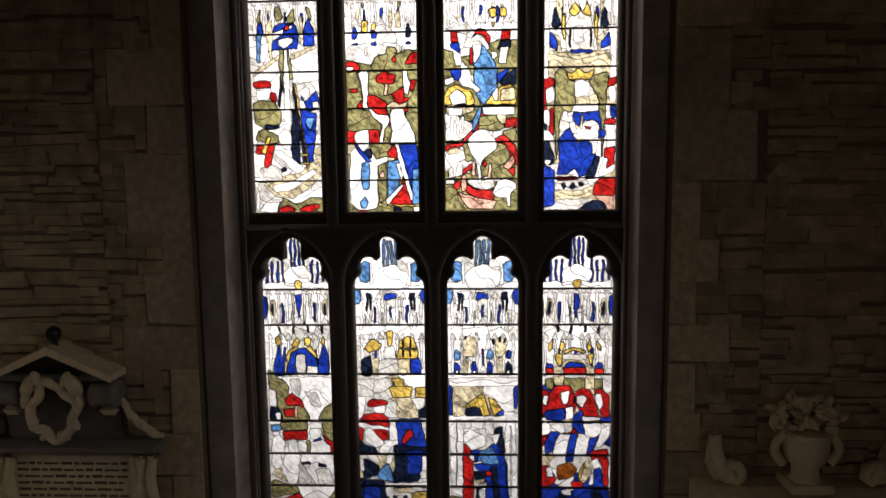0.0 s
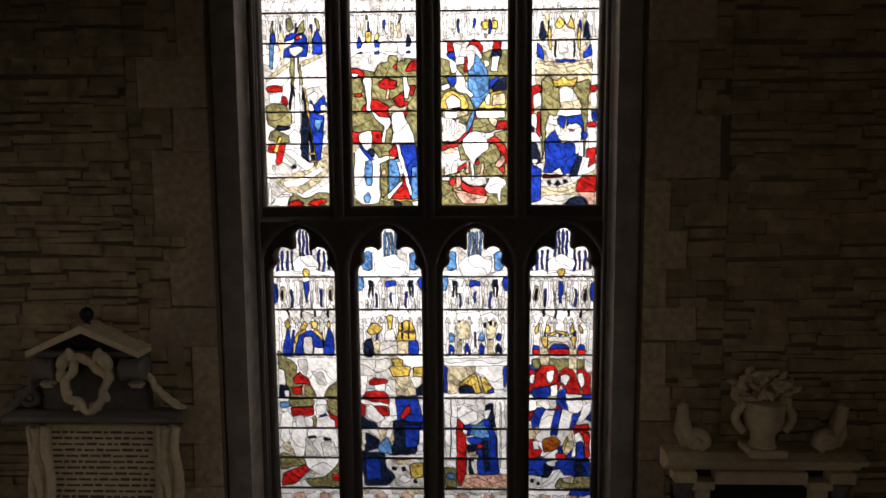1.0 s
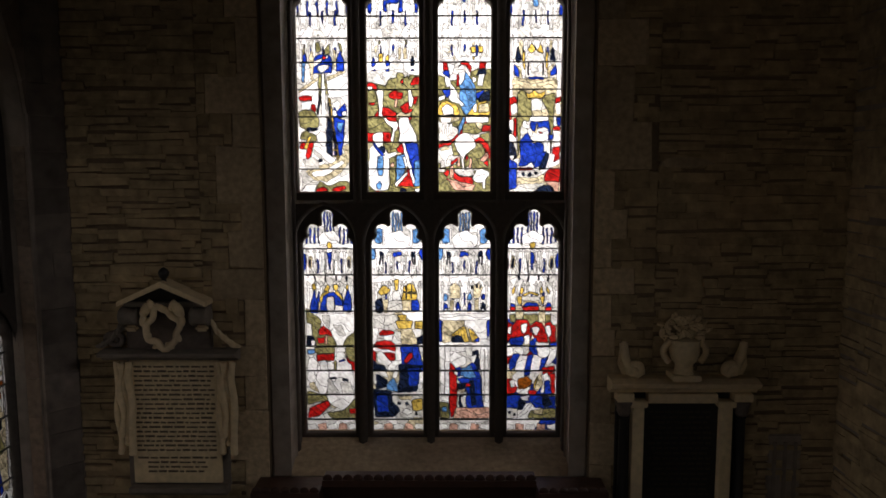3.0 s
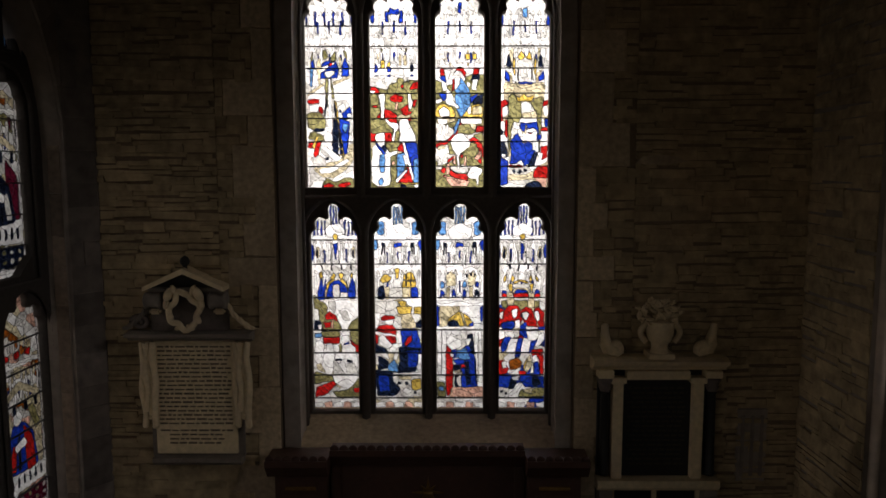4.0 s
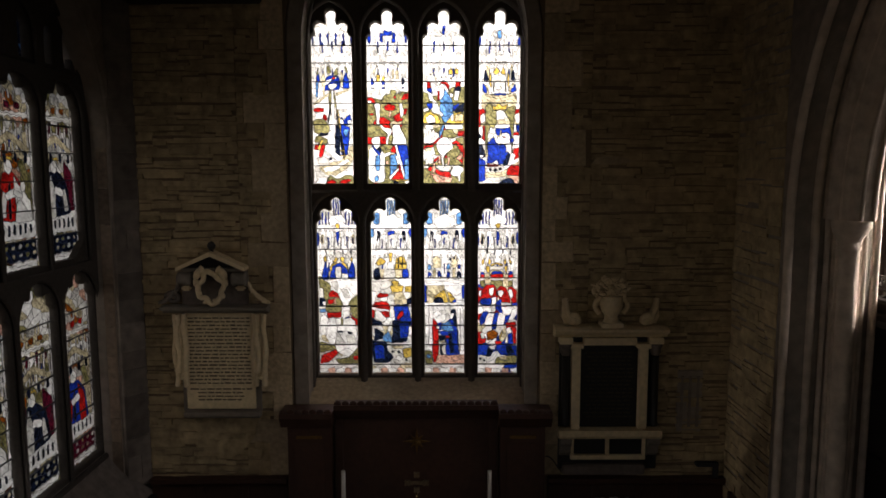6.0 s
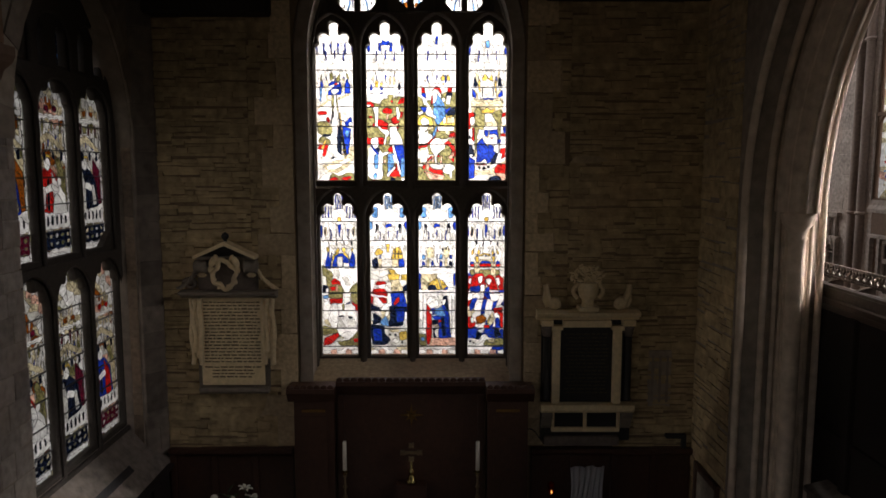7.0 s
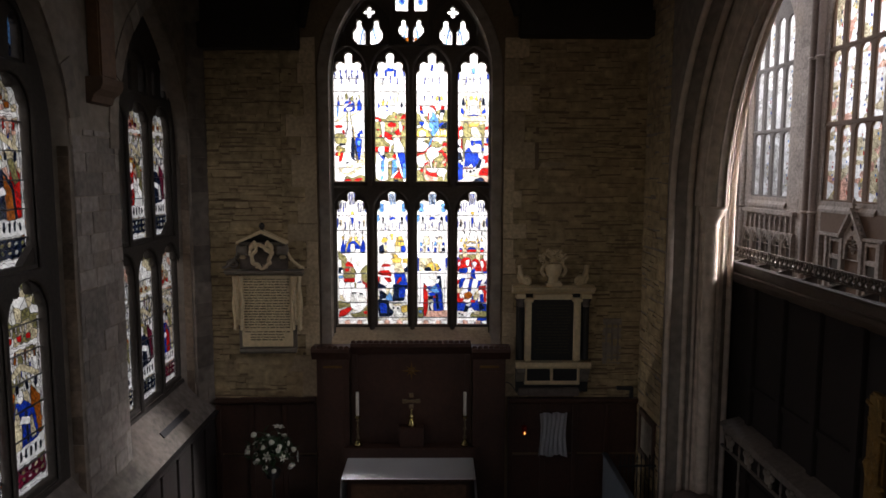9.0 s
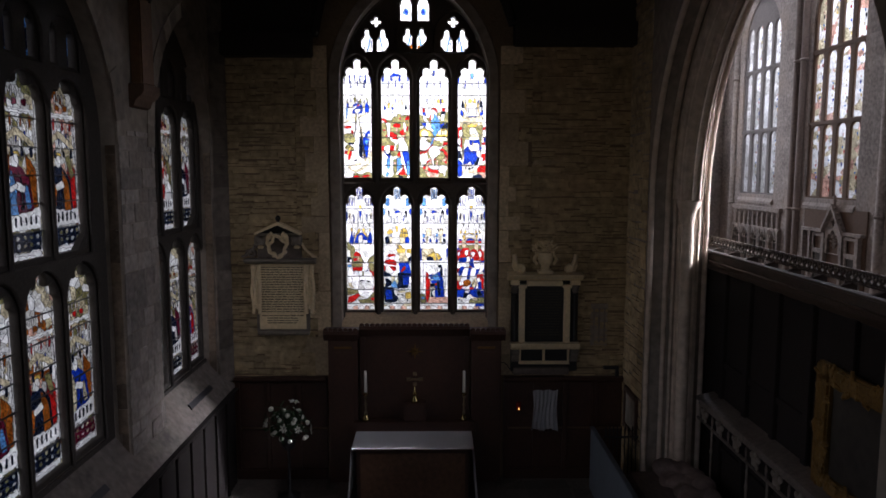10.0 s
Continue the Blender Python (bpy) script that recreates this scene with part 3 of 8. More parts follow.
    f("olive", 0.52, 1.26, 0.58, 1.02, 0.53, 1.02, 0.51, 1.19), f("gold", 0.56, 0.96, 0.61, 0.97, 0.75, 0.38, 0.72, 0.36), f("dark", 0.57, 0.95, 0.59, 0.95, 0.73, 0.39, 0.71, 0.38)
    f("gold", 0.64, 0.46, 0.74, 0.46, 0.74, 0.44, 0.64, 0.45), f("gold", 0.65, 0.4, 0.75, 0.39, 0.75, 0.38, 0.65, 0.38), f("white", 0.27, 0.48, 0.4, 0.48, 0.69, 0.35, 0.59, 0.31)
    f("white", 0.26, 0.68, 0.48, 0.7, 0.53, 0.59, 0.5, 0.49, 0.4, 0.52), f("white", 0.08, 0.93, 0.28, 0.95, 0.27, 0.89, 0.18, 0.85, 0.09, 0.87)
    f("red", 0.04, 0.99, 0.13, 1.01, 0.27, 1, 0.28, 0.96, 0.07, 0.95), f("red", 0.27, 0.92, 0.33, 0.92, 0.36, 0.86, 0.31, 0.83, 0.26, 0.87)
    f("olive", 0.04, 0.84, 0.17, 0.86, 0.31, 0.84, 0.4, 0.76, 0.38, 0.69, 0.21, 0.66, 0.06, 0.69), f("olive", 0.09, 0.63, 0.21, 0.66, 0.34, 0.62, 0.36, 0.55, 0.2, 0.54, 0.06, 0.57)
    f("dark", 0.18, 0.68, 0.36, 0.68, 0.37, 0.65, 0.19, 0.65), f("white", 0.2, 0.64, 0.35, 0.65, 0.43, 0.68, 0.47, 0.68, 0.35, 0.6), f("red", 0.06, 0.52, 0.22, 0.53, 0.17, 0.46, 0.04, 0.47)
    f("red", 0.19, 0.53, 0.3, 0.53, 0.24, 0.39, 0.19, 0.36, 0.15, 0.39), f("gold", 0.21, 0.59, 0.25, 0.58, 0.17, 0.46, 0.12, 0.48)
    f("sky", 0.12, 1.34, 0.18, 1.36, 0.16, 1.26, 0.15, 1.14, 0.1, 1.16), f("blue", 0.15, 1.48, 0.19, 1.43, 0.19, 1.34, 0.12, 1.35)
    f("blue", 0.73, 1.34, 0.8, 1.46, 0.87, 1.33, 0.87, 1.26, 0.73, 1.26), f("blue", 0.36, 1.4, 0.44, 1.42, 0.61, 1.41, 0.66, 1.34, 0.64, 1.24, 0.56, 1.24, 0.31, 1.24, 0.33, 1.34)
    f("grey", 0.41, 1.31, 0.54, 1.32, 0.6, 1.31, 0.58, 1.28, 0.48, 1.24, 0.39, 1.27), f("white", 0.34, 1.36, 0.47, 1.38, 0.45, 1.34, 0.31, 1.29)
    f("red", 0.48, 1.4, 0.54, 1.41, 0.56, 1.39, 0.5, 1.36), f("white", 0.55, 1.41, 0.59, 1.41, 0.58, 1.38, 0.55, 1.38), f("tan", 0.24, 1.39, 0.29, 1.46, 0.32, 1.4, 0.31, 1.17, 0.28, 1.16)
    f("tan", 0.68, 1.46, 0.72, 1.47, 0.73, 1.33, 0.68, 1.27), f("olive", 0.13, 1.46, 0.17, 1.53, 0.17, 1.44, 0.14, 1.41), f("olive", 0.36, 1.53, 0.43, 1.55, 0.46, 1.46, 0.38, 1.44)
    f("olive", 0.53, 1.47, 0.61, 1.53, 0.62, 1.43, 0.54, 1.43), f("olive", 0.78, 1.54, 0.83, 1.53, 0.84, 1.44, 0.79, 1.47), f("white", 0.02, 0.14, 0.07, 0.19, 0.06, 0.04, 0.03, 0.05)
    f("dark", 0.38, 0.35, 0.43, 0.36, 0.45, 0.33, 0.39, 0.33)
    slots(d, 1.88, 0.06, 0.94, 6, 0.016, 0.08, "blue")


def up_2(d):
    f = d.form
    shafts(d, 1.36, 1.62), shafts(d, 1.64, 1.98)
    f("olive", -0.01, 0.08, 0.18, 0.06, 0.41, 0.08, 0.55, 0.06, 0.55, 0.01, 0.02, 0.01), f("red", 0.15, 0.04, 0.23, 0.05, 0.23, 0.01, 0.16, 0.01)
    f("olive", 0.42, 0.38, 0.52, 0.39, 0.51, 0.12, 0.42, 0.09), f("olive", 0.32, 0.5, 0.43, 0.5, 0.44, 0.42, 0.35, 0.36), f("pink", 0.43, 0.3, 0.49, 0.33, 0.49, 0.27, 0.43, 0.27)
    f("red", 0.02, 0.62, 0.13, 0.67, 0.3, 0.67, 0.43, 0.62, 0.42, 0.53, 0.02, 0.53)
    f("white", 0.07, 0.46, 0.17, 0.52, 0.27, 0.5, 0.4, 0.39, 0.39, 0.06, 0.28, 0.04, 0.15, 0.04, 0.04, 0.09, 0.04, 0.32)
    f("blue", 0.11, 0.52, 0.17, 0.52, 0.34, 0.39, 0.3, 0.38, 0.17, 0.45), f("sky", 0.2, 0.38, 0.29, 0.39, 0.3, 0.32, 0.28, 0.19, 0.21, 0.19, 0.19, 0.29)
    f("sky", 0.17, 0.09, 0.23, 0.13, 0.27, 0.09, 0.23, 0.04, 0.18, 0.05), f("dark", 0.24, 0.5, 0.33, 0.47, 0.33, 0.42, 0.26, 0.45)
    f("white", 0.12, 0.6, 0.2, 0.64, 0.29, 0.62, 0.3, 0.52, 0.22, 0.47, 0.15, 0.52, 0.11, 0.55), f("white", 0.29, 0.39, 0.52, 0.43, 0.54, 0.4, 0.36, 0.35)
    f("blue", 0.69, 0.52, 0.93, 0.52, 0.97, 0.25, 0.97, 0.06, 0.86, 0.06, 0.84, 0.18, 0.77, 0.32), f("sky", 0.55, 0.39, 0.69, 0.4, 0.72, 0.32, 0.66, 0.18, 0.53, 0.09)
    f("sky", 0.88, 0.33, 0.97, 0.33, 0.97, 0.06, 0.88, 0.07, 0.86, 0.21), f("red", 0.54, 0.46, 0.62, 0.51, 0.68, 0.52, 0.7, 0.42, 0.56, 0.43)
    f("red", 0.55, 0.09, 0.69, 0.19, 0.76, 0.26, 0.85, 0.13, 0.85, 0.07, 0.64, 0.06), f("red", 0.72, 0.36, 0.75, 0.36, 0.8, 0.26, 0.75, 0.25)
    f("white", 0.64, 0.52, 0.69, 0.52, 0.88, 0.12, 0.84, 0.11), f("white", 0.52, 0.11, 0.66, 0.19, 0.76, 0.23, 0.71, 0.18, 0.54, 0.07)
    f("white", 0.65, 0.38, 0.7, 0.38, 0.73, 0.32, 0.77, 0.29, 0.71, 0.28), f("gold", 0.54, 0.07, 0.97, 0.07, 0.97, 0.05, 0.54, 0.06)
    f("dark", 0.6, 0.05, 0.71, 0.05, 0.74, 0.01, 0.61, 0.01), f("white", 0.88, 0.05, 0.96, 0.05, 0.95, 0.01, 0.89, 0.01)
    f("olive", 0.03, 0.77, 0.3, 0.77, 0.44, 0.69, 0.45, 0.63, 0.3, 0.64, 0.05, 0.62), f("olive", 0.8, 0.76, 0.96, 0.76, 0.96, 0.49, 0.92, 0.55, 0.87, 0.62, 0.81, 0.69)
    f("white", 0.59, 0.74, 0.65, 0.8, 0.75, 0.8, 0.79, 0.73, 0.89, 0.62, 0.92, 0.53, 0.59, 0.53, 0.61, 0.63)
    f("white", 0.29, 0.8, 0.38, 0.76, 0.56, 0.73, 0.57, 0.69, 0.51, 0.62, 0.47, 0.53, 0.43, 0.55, 0.49, 0.67, 0.35, 0.73), f("olive", 0.52, 0.64, 0.6, 0.67, 0.59, 0.6, 0.53, 0.57)
    f("red", 0.29, 0.89, 0.4, 0.88, 0.54, 0.83, 0.54, 0.74, 0.4, 0.76, 0.3, 0.8), f("red", 0.6, 0.89, 0.7, 0.93, 0.77, 0.94, 0.77, 0.84, 0.67, 0.83)
    f("tan", 0.49, 0.83, 0.53, 0.8, 0.62, 0.84, 0.72, 0.82, 0.82, 0.84, 0.78, 0.79, 0.55, 0.78), f("olive", 0.82, 0.84, 0.96, 0.93, 0.97, 0.76, 0.83, 0.76)
    f("olive", 0.03, 1.04, 0.14, 1.06, 0.18, 0.99, 0.16, 0.94, 0.03, 0.91), f("olive", 0.03, 0.91, 0.19, 0.91, 0.22, 0.86, 0.14, 0.79, 0.03, 0.79)
    f("red", 0.06, 0.93, 0.16, 0.94, 0.16, 0.91, 0.06, 0.91), f("red", 0.14, 0.8, 0.21, 0.85, 0.24, 0.79)
    f("white", 0.18, 1.06, 0.3, 1.06, 0.31, 0.94, 0.28, 0.83, 0.3, 0.8, 0.23, 0.79, 0.23, 0.89)
    f("olive", 0.32, 1, 0.36, 1.1, 0.44, 1.17, 0.55, 1.18, 0.56, 1.11, 0.73, 1.07, 0.79, 0.99, 0.72, 0.94, 0.61, 0.9, 0.5, 0.89, 0.4, 0.9)
    f("olive", 0.56, 1.23, 0.66, 1.24, 0.7, 1.21, 0.65, 1.14, 0.77, 1.09, 0.76, 1.06, 0.53, 1.07), f("olive", 0.4, 1.16, 0.56, 1.19, 0.56, 1.13, 0.49, 1.06, 0.36, 1.06)
    f("red", 0.42, 1.03, 0.54, 1.06, 0.66, 1.03, 0.65, 0.98, 0.54, 0.96, 0.43, 0.99), f("pink", 0.52, 0.97, 0.56, 0.97, 0.56, 0.89, 0.52, 0.89), f("red", 0.61, 1.14, 0.67, 1.18, 0.67, 1.12)
    f("red", 0.02, 1.13, 0.11, 1.14, 0.19, 1.11, 0.21, 1.06, 0.14, 1.06, 0.03, 1.11), f("white", 0.03, 1.1, 0.12, 1.09, 0.09, 1.06, 0.04, 1.06)
    f("red", 0.79, 1.11, 0.88, 1.19, 0.97, 1.19, 0.97, 1.12, 0.87, 1.11), f("olive", 0.82, 1.07, 0.88, 1.11, 0.97, 1.11, 0.97, 1, 0.85, 0.99)
    f("red", 0.86, 0.99, 0.94, 0.99, 0.89, 0.91, 0.86, 0.93), f("white", 0.77, 1.06, 0.81, 1.06, 0.86, 0.97, 0.83, 0.89, 0.77, 0.9)
    f("grey", 0.43, 1.32, 0.54, 1.37, 0.67, 1.33, 0.68, 1.27, 0.56, 1.25, 0.44, 1.27), f("white", 0.52, 1.27, 0.68, 1.26, 0.68, 1.24, 0.52, 1.24)
    f("blue", 0.1, 1.33, 0.14, 1.4, 0.18, 1.34, 0.16, 1.3, 0.11, 1.3), f("blue", 0.36, 1.37, 0.43, 1.35, 0.43, 1.31, 0.36, 1.3), f("gold", 0.23, 1.42, 0.31, 1.43, 0.31, 1.35, 0.24, 1.34)
    f("dark", 0.81, 1.36, 0.84, 1.4, 0.88, 1.36, 0.87, 1.31, 0.81, 1.31), f("gold", 0.37, 1.4, 0.42, 1.42, 0.42, 1.37, 0.37, 1.36), f("blue", 0.11, 1.26, 0.17, 1.27, 0.18, 1.25)
    f("blue", 0.35, 1.26, 0.43, 1.28, 0.43, 1.25, 0.35, 1.25), f("blue", 0.81, 1.26, 0.85, 1.28, 0.88, 1.25), f("grey", 0.28, 1.23, 0.31, 1.25, 0.31, 1.18, 0.27, 1.18)
    f("grey", 0.75, 1.24, 0.78, 1.25, 0.78, 1.18, 0.76, 1.18), f("olive", 0.25, 1.56, 0.27, 1.56, 0.27, 1.52, 0.25, 1.52), f("olive", 0.71, 1.56, 0.74, 1.56, 0.74, 1.52, 0.71, 1.52)
    f("tan", 0.17, 1.5, 0.21, 1.51, 0.2, 1.44, 0.17, 1.45), f("tan", 0.59, 1.48, 0.64, 1.5, 0.63, 1.38, 0.59, 1.37), f("tan", 0.68, 1.47, 0.73, 1.5, 0.75, 1.38, 0.69, 1.38)
    slots(d, 1.9, 0.08, 0.92, 4, 0.03, 0.06, "blue")
    d.block(0.5, 1.96, 0.1, 0.03, "blue")


def up_3(d):
    f = d.form
    shafts(d, 1.36, 1.62), shafts(d, 1.64, 1.98)
    f("olive", 0.04, 0.91, 0.22, 0.95, 0.45, 0.9, 0.49, 0.83, 0.43, 0.71, 0.31, 0.68, 0.22, 0.74, 0.04, 0.77), f("grey", 0.04, 0.76, 0.38, 0.67, 0.38, 0.61, 0.24, 0.55, 0.04, 0.54)
    f("olive", 0.48, 0.71, 0.72, 0.73, 0.81, 0.64, 0.72, 0.61, 0.48, 0.63), f("olive", 0.79, 0.61, 0.95, 0.63, 0.94, 0.54, 0.79, 0.54)
    f("olive", 0.57, 0.46, 0.74, 0.52, 0.85, 0.49, 0.87, 0.39, 0.74, 0.36, 0.6, 0.39), f("olive", 0.26, 0.51, 0.38, 0.53, 0.42, 0.39, 0.31, 0.39)
    f("grey", 0.07, 0.33, 0.25, 0.39, 0.26, 0.29, 0.07, 0.26), f("olive", 0.72, 0.34, 0.84, 0.37, 0.93, 0.27, 0.64, 0.25, 0.64, 0.32)
    f("grey", 0.32, 0.25, 0.64, 0.25, 0.67, 0.19, 0.52, 0.17, 0.32, 0.22), f("olive", 0.03, 0.19, 0.15, 0.2, 0.19, 0.09, 0.28, 0.03, 0.03, 0.02)
    f("olive", 0.67, 0.06, 0.76, 0.1, 0.97, 0.09, 0.97, 0.02, 0.64, 0.02), f("grey", 0.03, 0.26, 0.15, 0.25, 0.14, 0.22, 0.04, 0.22), f("red", 0.12, 0.2, 0.19, 0.25, 0.24, 0.23, 0.19, 0.17)
    f("red", 0.31, 0.21, 0.48, 0.17, 0.66, 0.17, 0.66, 0.1, 0.5, 0.1, 0.32, 0.15), f("pink", 0.2, 0.16, 0.38, 0.12, 0.69, 0.09, 0.64, 0.03, 0.38, 0.03, 0.28, 0.07)
    f("pink", 0.24, 0.27, 0.3, 0.29, 0.3, 0.17, 0.24, 0.17), f("red", 0.04, 0.51, 0.24, 0.53, 0.38, 0.62, 0.38, 0.59, 0.24, 0.5, 0.05, 0.47)
    f("red", 0.72, 0.56, 0.79, 0.58, 0.95, 0.51, 0.95, 0.43, 0.85, 0.47, 0.81, 0.53), f("red", 0.81, 0.68, 0.95, 0.7, 0.95, 0.64, 0.82, 0.64)
    f("red", 0.25, 0.32, 0.38, 0.37, 0.38, 0.34, 0.26, 0.29), f("red", 0.85, 0.32, 0.93, 0.34, 0.94, 0.27), f("pink", 0.79, 0.34, 0.91, 0.43, 0.95, 0.39, 0.88, 0.33)
    f("pink", 0.38, 0.37, 0.42, 0.37, 0.42, 0.27, 0.38, 0.29), f("pink", 0.6, 0.36, 0.64, 0.36, 0.62, 0.26, 0.58, 0.27), f("red", 0.54, 0.4, 0.58, 0.37, 0.55, 0.34, 0.52, 0.36)
    f("white", 0.33, 0.51, 0.36, 0.56, 0.45, 0.61, 0.52, 0.62, 0.64, 0.57, 0.7, 0.53, 0.69, 0.47, 0.6, 0.44, 0.52, 0.4, 0.5, 0.36, 0.5, 0.24, 0.46, 0.23, 0.45, 0.37, 0.38, 0.44)
    f("white", 0.04, 0.43, 0.07, 0.47, 0.17, 0.5, 0.26, 0.46, 0.3, 0.41, 0.21, 0.39, 0.17, 0.34, 0.16, 0.28, 0.14, 0.28, 0.14, 0.34, 0.07, 0.39)
    f("tan", 0.07, 0.46, 0.15, 0.5, 0.23, 0.47, 0.21, 0.45, 0.08, 0.44)
    f("white", 0.72, 0.23, 0.81, 0.25, 0.94, 0.23, 0.96, 0.18, 0.88, 0.15, 0.88, 0.05, 0.85, 0.05, 0.84, 0.12, 0.72, 0.11, 0.66, 0.15)
    f("white", 0.61, 0.61, 0.66, 0.61, 0.64, 0.57, 0.6, 0.59), f("gold", 0.03, 0.87, 0.08, 0.93, 0.19, 0.95, 0.34, 0.91, 0.41, 0.84, 0.39, 0.81, 0.04, 0.81)
    f("white", 0.1, 0.88, 0.19, 0.92, 0.29, 0.88, 0.31, 0.82, 0.12, 0.81), f("tan", 0.05, 0.8, 0.39, 0.8, 0.38, 0.76, 0.26, 0.73, 0.07, 0.74)
    f("white", 0.07, 0.78, 0.26, 0.78, 0.24, 0.73, 0.1, 0.73), f("tan", 0.29, 0.78, 0.41, 0.8, 0.41, 0.76, 0.31, 0.74), f("white", 0.1, 0.71, 0.14, 0.71, 0.14, 0.61, 0.11, 0.61)
    f("white", 0.17, 0.72, 0.21, 0.72, 0.21, 0.59, 0.18, 0.59), f("white", 0.25, 0.72, 0.28, 0.72, 0.28, 0.62, 0.25, 0.63)
    f("gold", 0.58, 0.85, 0.64, 0.88, 0.76, 0.93, 0.88, 0.95, 0.96, 0.91, 0.95, 0.81, 0.57, 0.81), f("white", 0.66, 0.88, 0.71, 0.93, 0.73, 0.84, 0.67, 0.84)
    f("tan", 0.76, 0.91, 0.93, 0.93, 0.94, 0.84, 0.76, 0.83), f("white", 0.53, 0.8, 0.94, 0.79, 0.93, 0.73, 0.55, 0.73), f("tan", 0.7, 0.73, 0.83, 0.73, 0.82, 0.67, 0.76, 0.66)
    f("sky", 0.39, 0.68, 0.49, 0.8, 0.51, 0.76, 0.45, 0.66, 0.39, 0.6), f("sky", 0.42, 1.07, 0.71, 1.07, 0.71, 0.94, 0.64, 0.88, 0.54, 0.81, 0.49, 0.83, 0.44, 0.91)
    f("blue", 0.7, 1.02, 0.88, 1.07, 0.81, 1.01, 0.73, 0.96), f("sky", 0.48, 1.24, 0.55, 1.22, 0.69, 1.11, 0.69, 1.08, 0.41, 1.08, 0.42, 1.11, 0.49, 1.18)
    f("sky", 0.49, 1.17, 0.57, 1.17, 0.71, 1, 0.69, 0.95, 0.55, 0.97), f("dark", 0.81, 1.01, 0.96, 1.07, 0.96, 0.95, 0.76, 0.95)
    f("white", 0.4, 1.24, 0.5, 1.24, 0.5, 1.17, 0.43, 1.11, 0.4, 1.12), f("red", 0.4, 1.29, 0.46, 1.35, 0.57, 1.35, 0.62, 1.29, 0.61, 1.24, 0.53, 1.31)
    f("grey", 0.38, 1.27, 0.44, 1.31, 0.53, 1.31, 0.62, 1.22, 0.58, 1.2, 0.48, 1.27), f("red", 0.36, 1.21, 0.4, 1.22, 0.4, 1.11, 0.36, 1.1)
    f("white", 0.25, 1.12, 0.36, 1.07, 0.38, 0.98, 0.5, 0.92, 0.45, 0.9, 0.22, 0.97), f("blue", 0.1, 1.07, 0.24, 1.07, 0.24, 1.01, 0.18, 0.98, 0.11, 1.04)
    f("white", 0.04, 1, 0.14, 1.01, 0.15, 0.97, 0.04, 0.95), f("white", 0.14, 1.21, 0.23, 1.21, 0.25, 1.1, 0.18, 1.09), f("blue", 0.11, 1.25, 0.22, 1.26, 0.24, 1.18, 0.12, 1.22)
    f("red", 0.11, 1.34, 0.2, 1.34, 0.21, 1.26, 0.12, 1.26), f("dark", 0.77, 1.27, 0.88, 1.27, 0.88, 1.21, 0.76, 1.22, 0.71, 1.2)
    f("white", 0.76, 1.22, 0.86, 1.22, 0.83, 1.1, 0.74, 1.11, 0.74, 1.17), f("red", 0.78, 1.34, 0.89, 1.34, 0.88, 1.28, 0.77, 1.28)
    f("white", 0.64, 1.2, 0.71, 1.18, 0.71, 1.15, 0.65, 1.13), f("gold", 0.62, 1.5, 0.7, 1.5, 0.7, 1.44, 0.62, 1.44), f("gold", 0.75, 1.5, 0.83, 1.5, 0.83, 1.44, 0.75, 1.44)
    f("tan", 0.64, 1.53, 0.68, 1.53, 0.68, 1.51, 0.64, 1.51), f("tan", 0.76, 1.53, 0.81, 1.53, 0.81, 1.51, 0.76, 1.51), f("gold", 0.64, 1.4, 0.69, 1.4, 0.68, 1.37, 0.65, 1.37)
    f("tan", 0.19, 1.44, 0.3, 1.47, 0.29, 1.46, 0.2, 1.43), f("tan", 0.31, 1.4, 0.34, 1.4, 0.34, 1.37, 0.31, 1.37)
    slots(d, 2.0, 0.1, 0.9, 3, 0.03, 0.05, "blue")


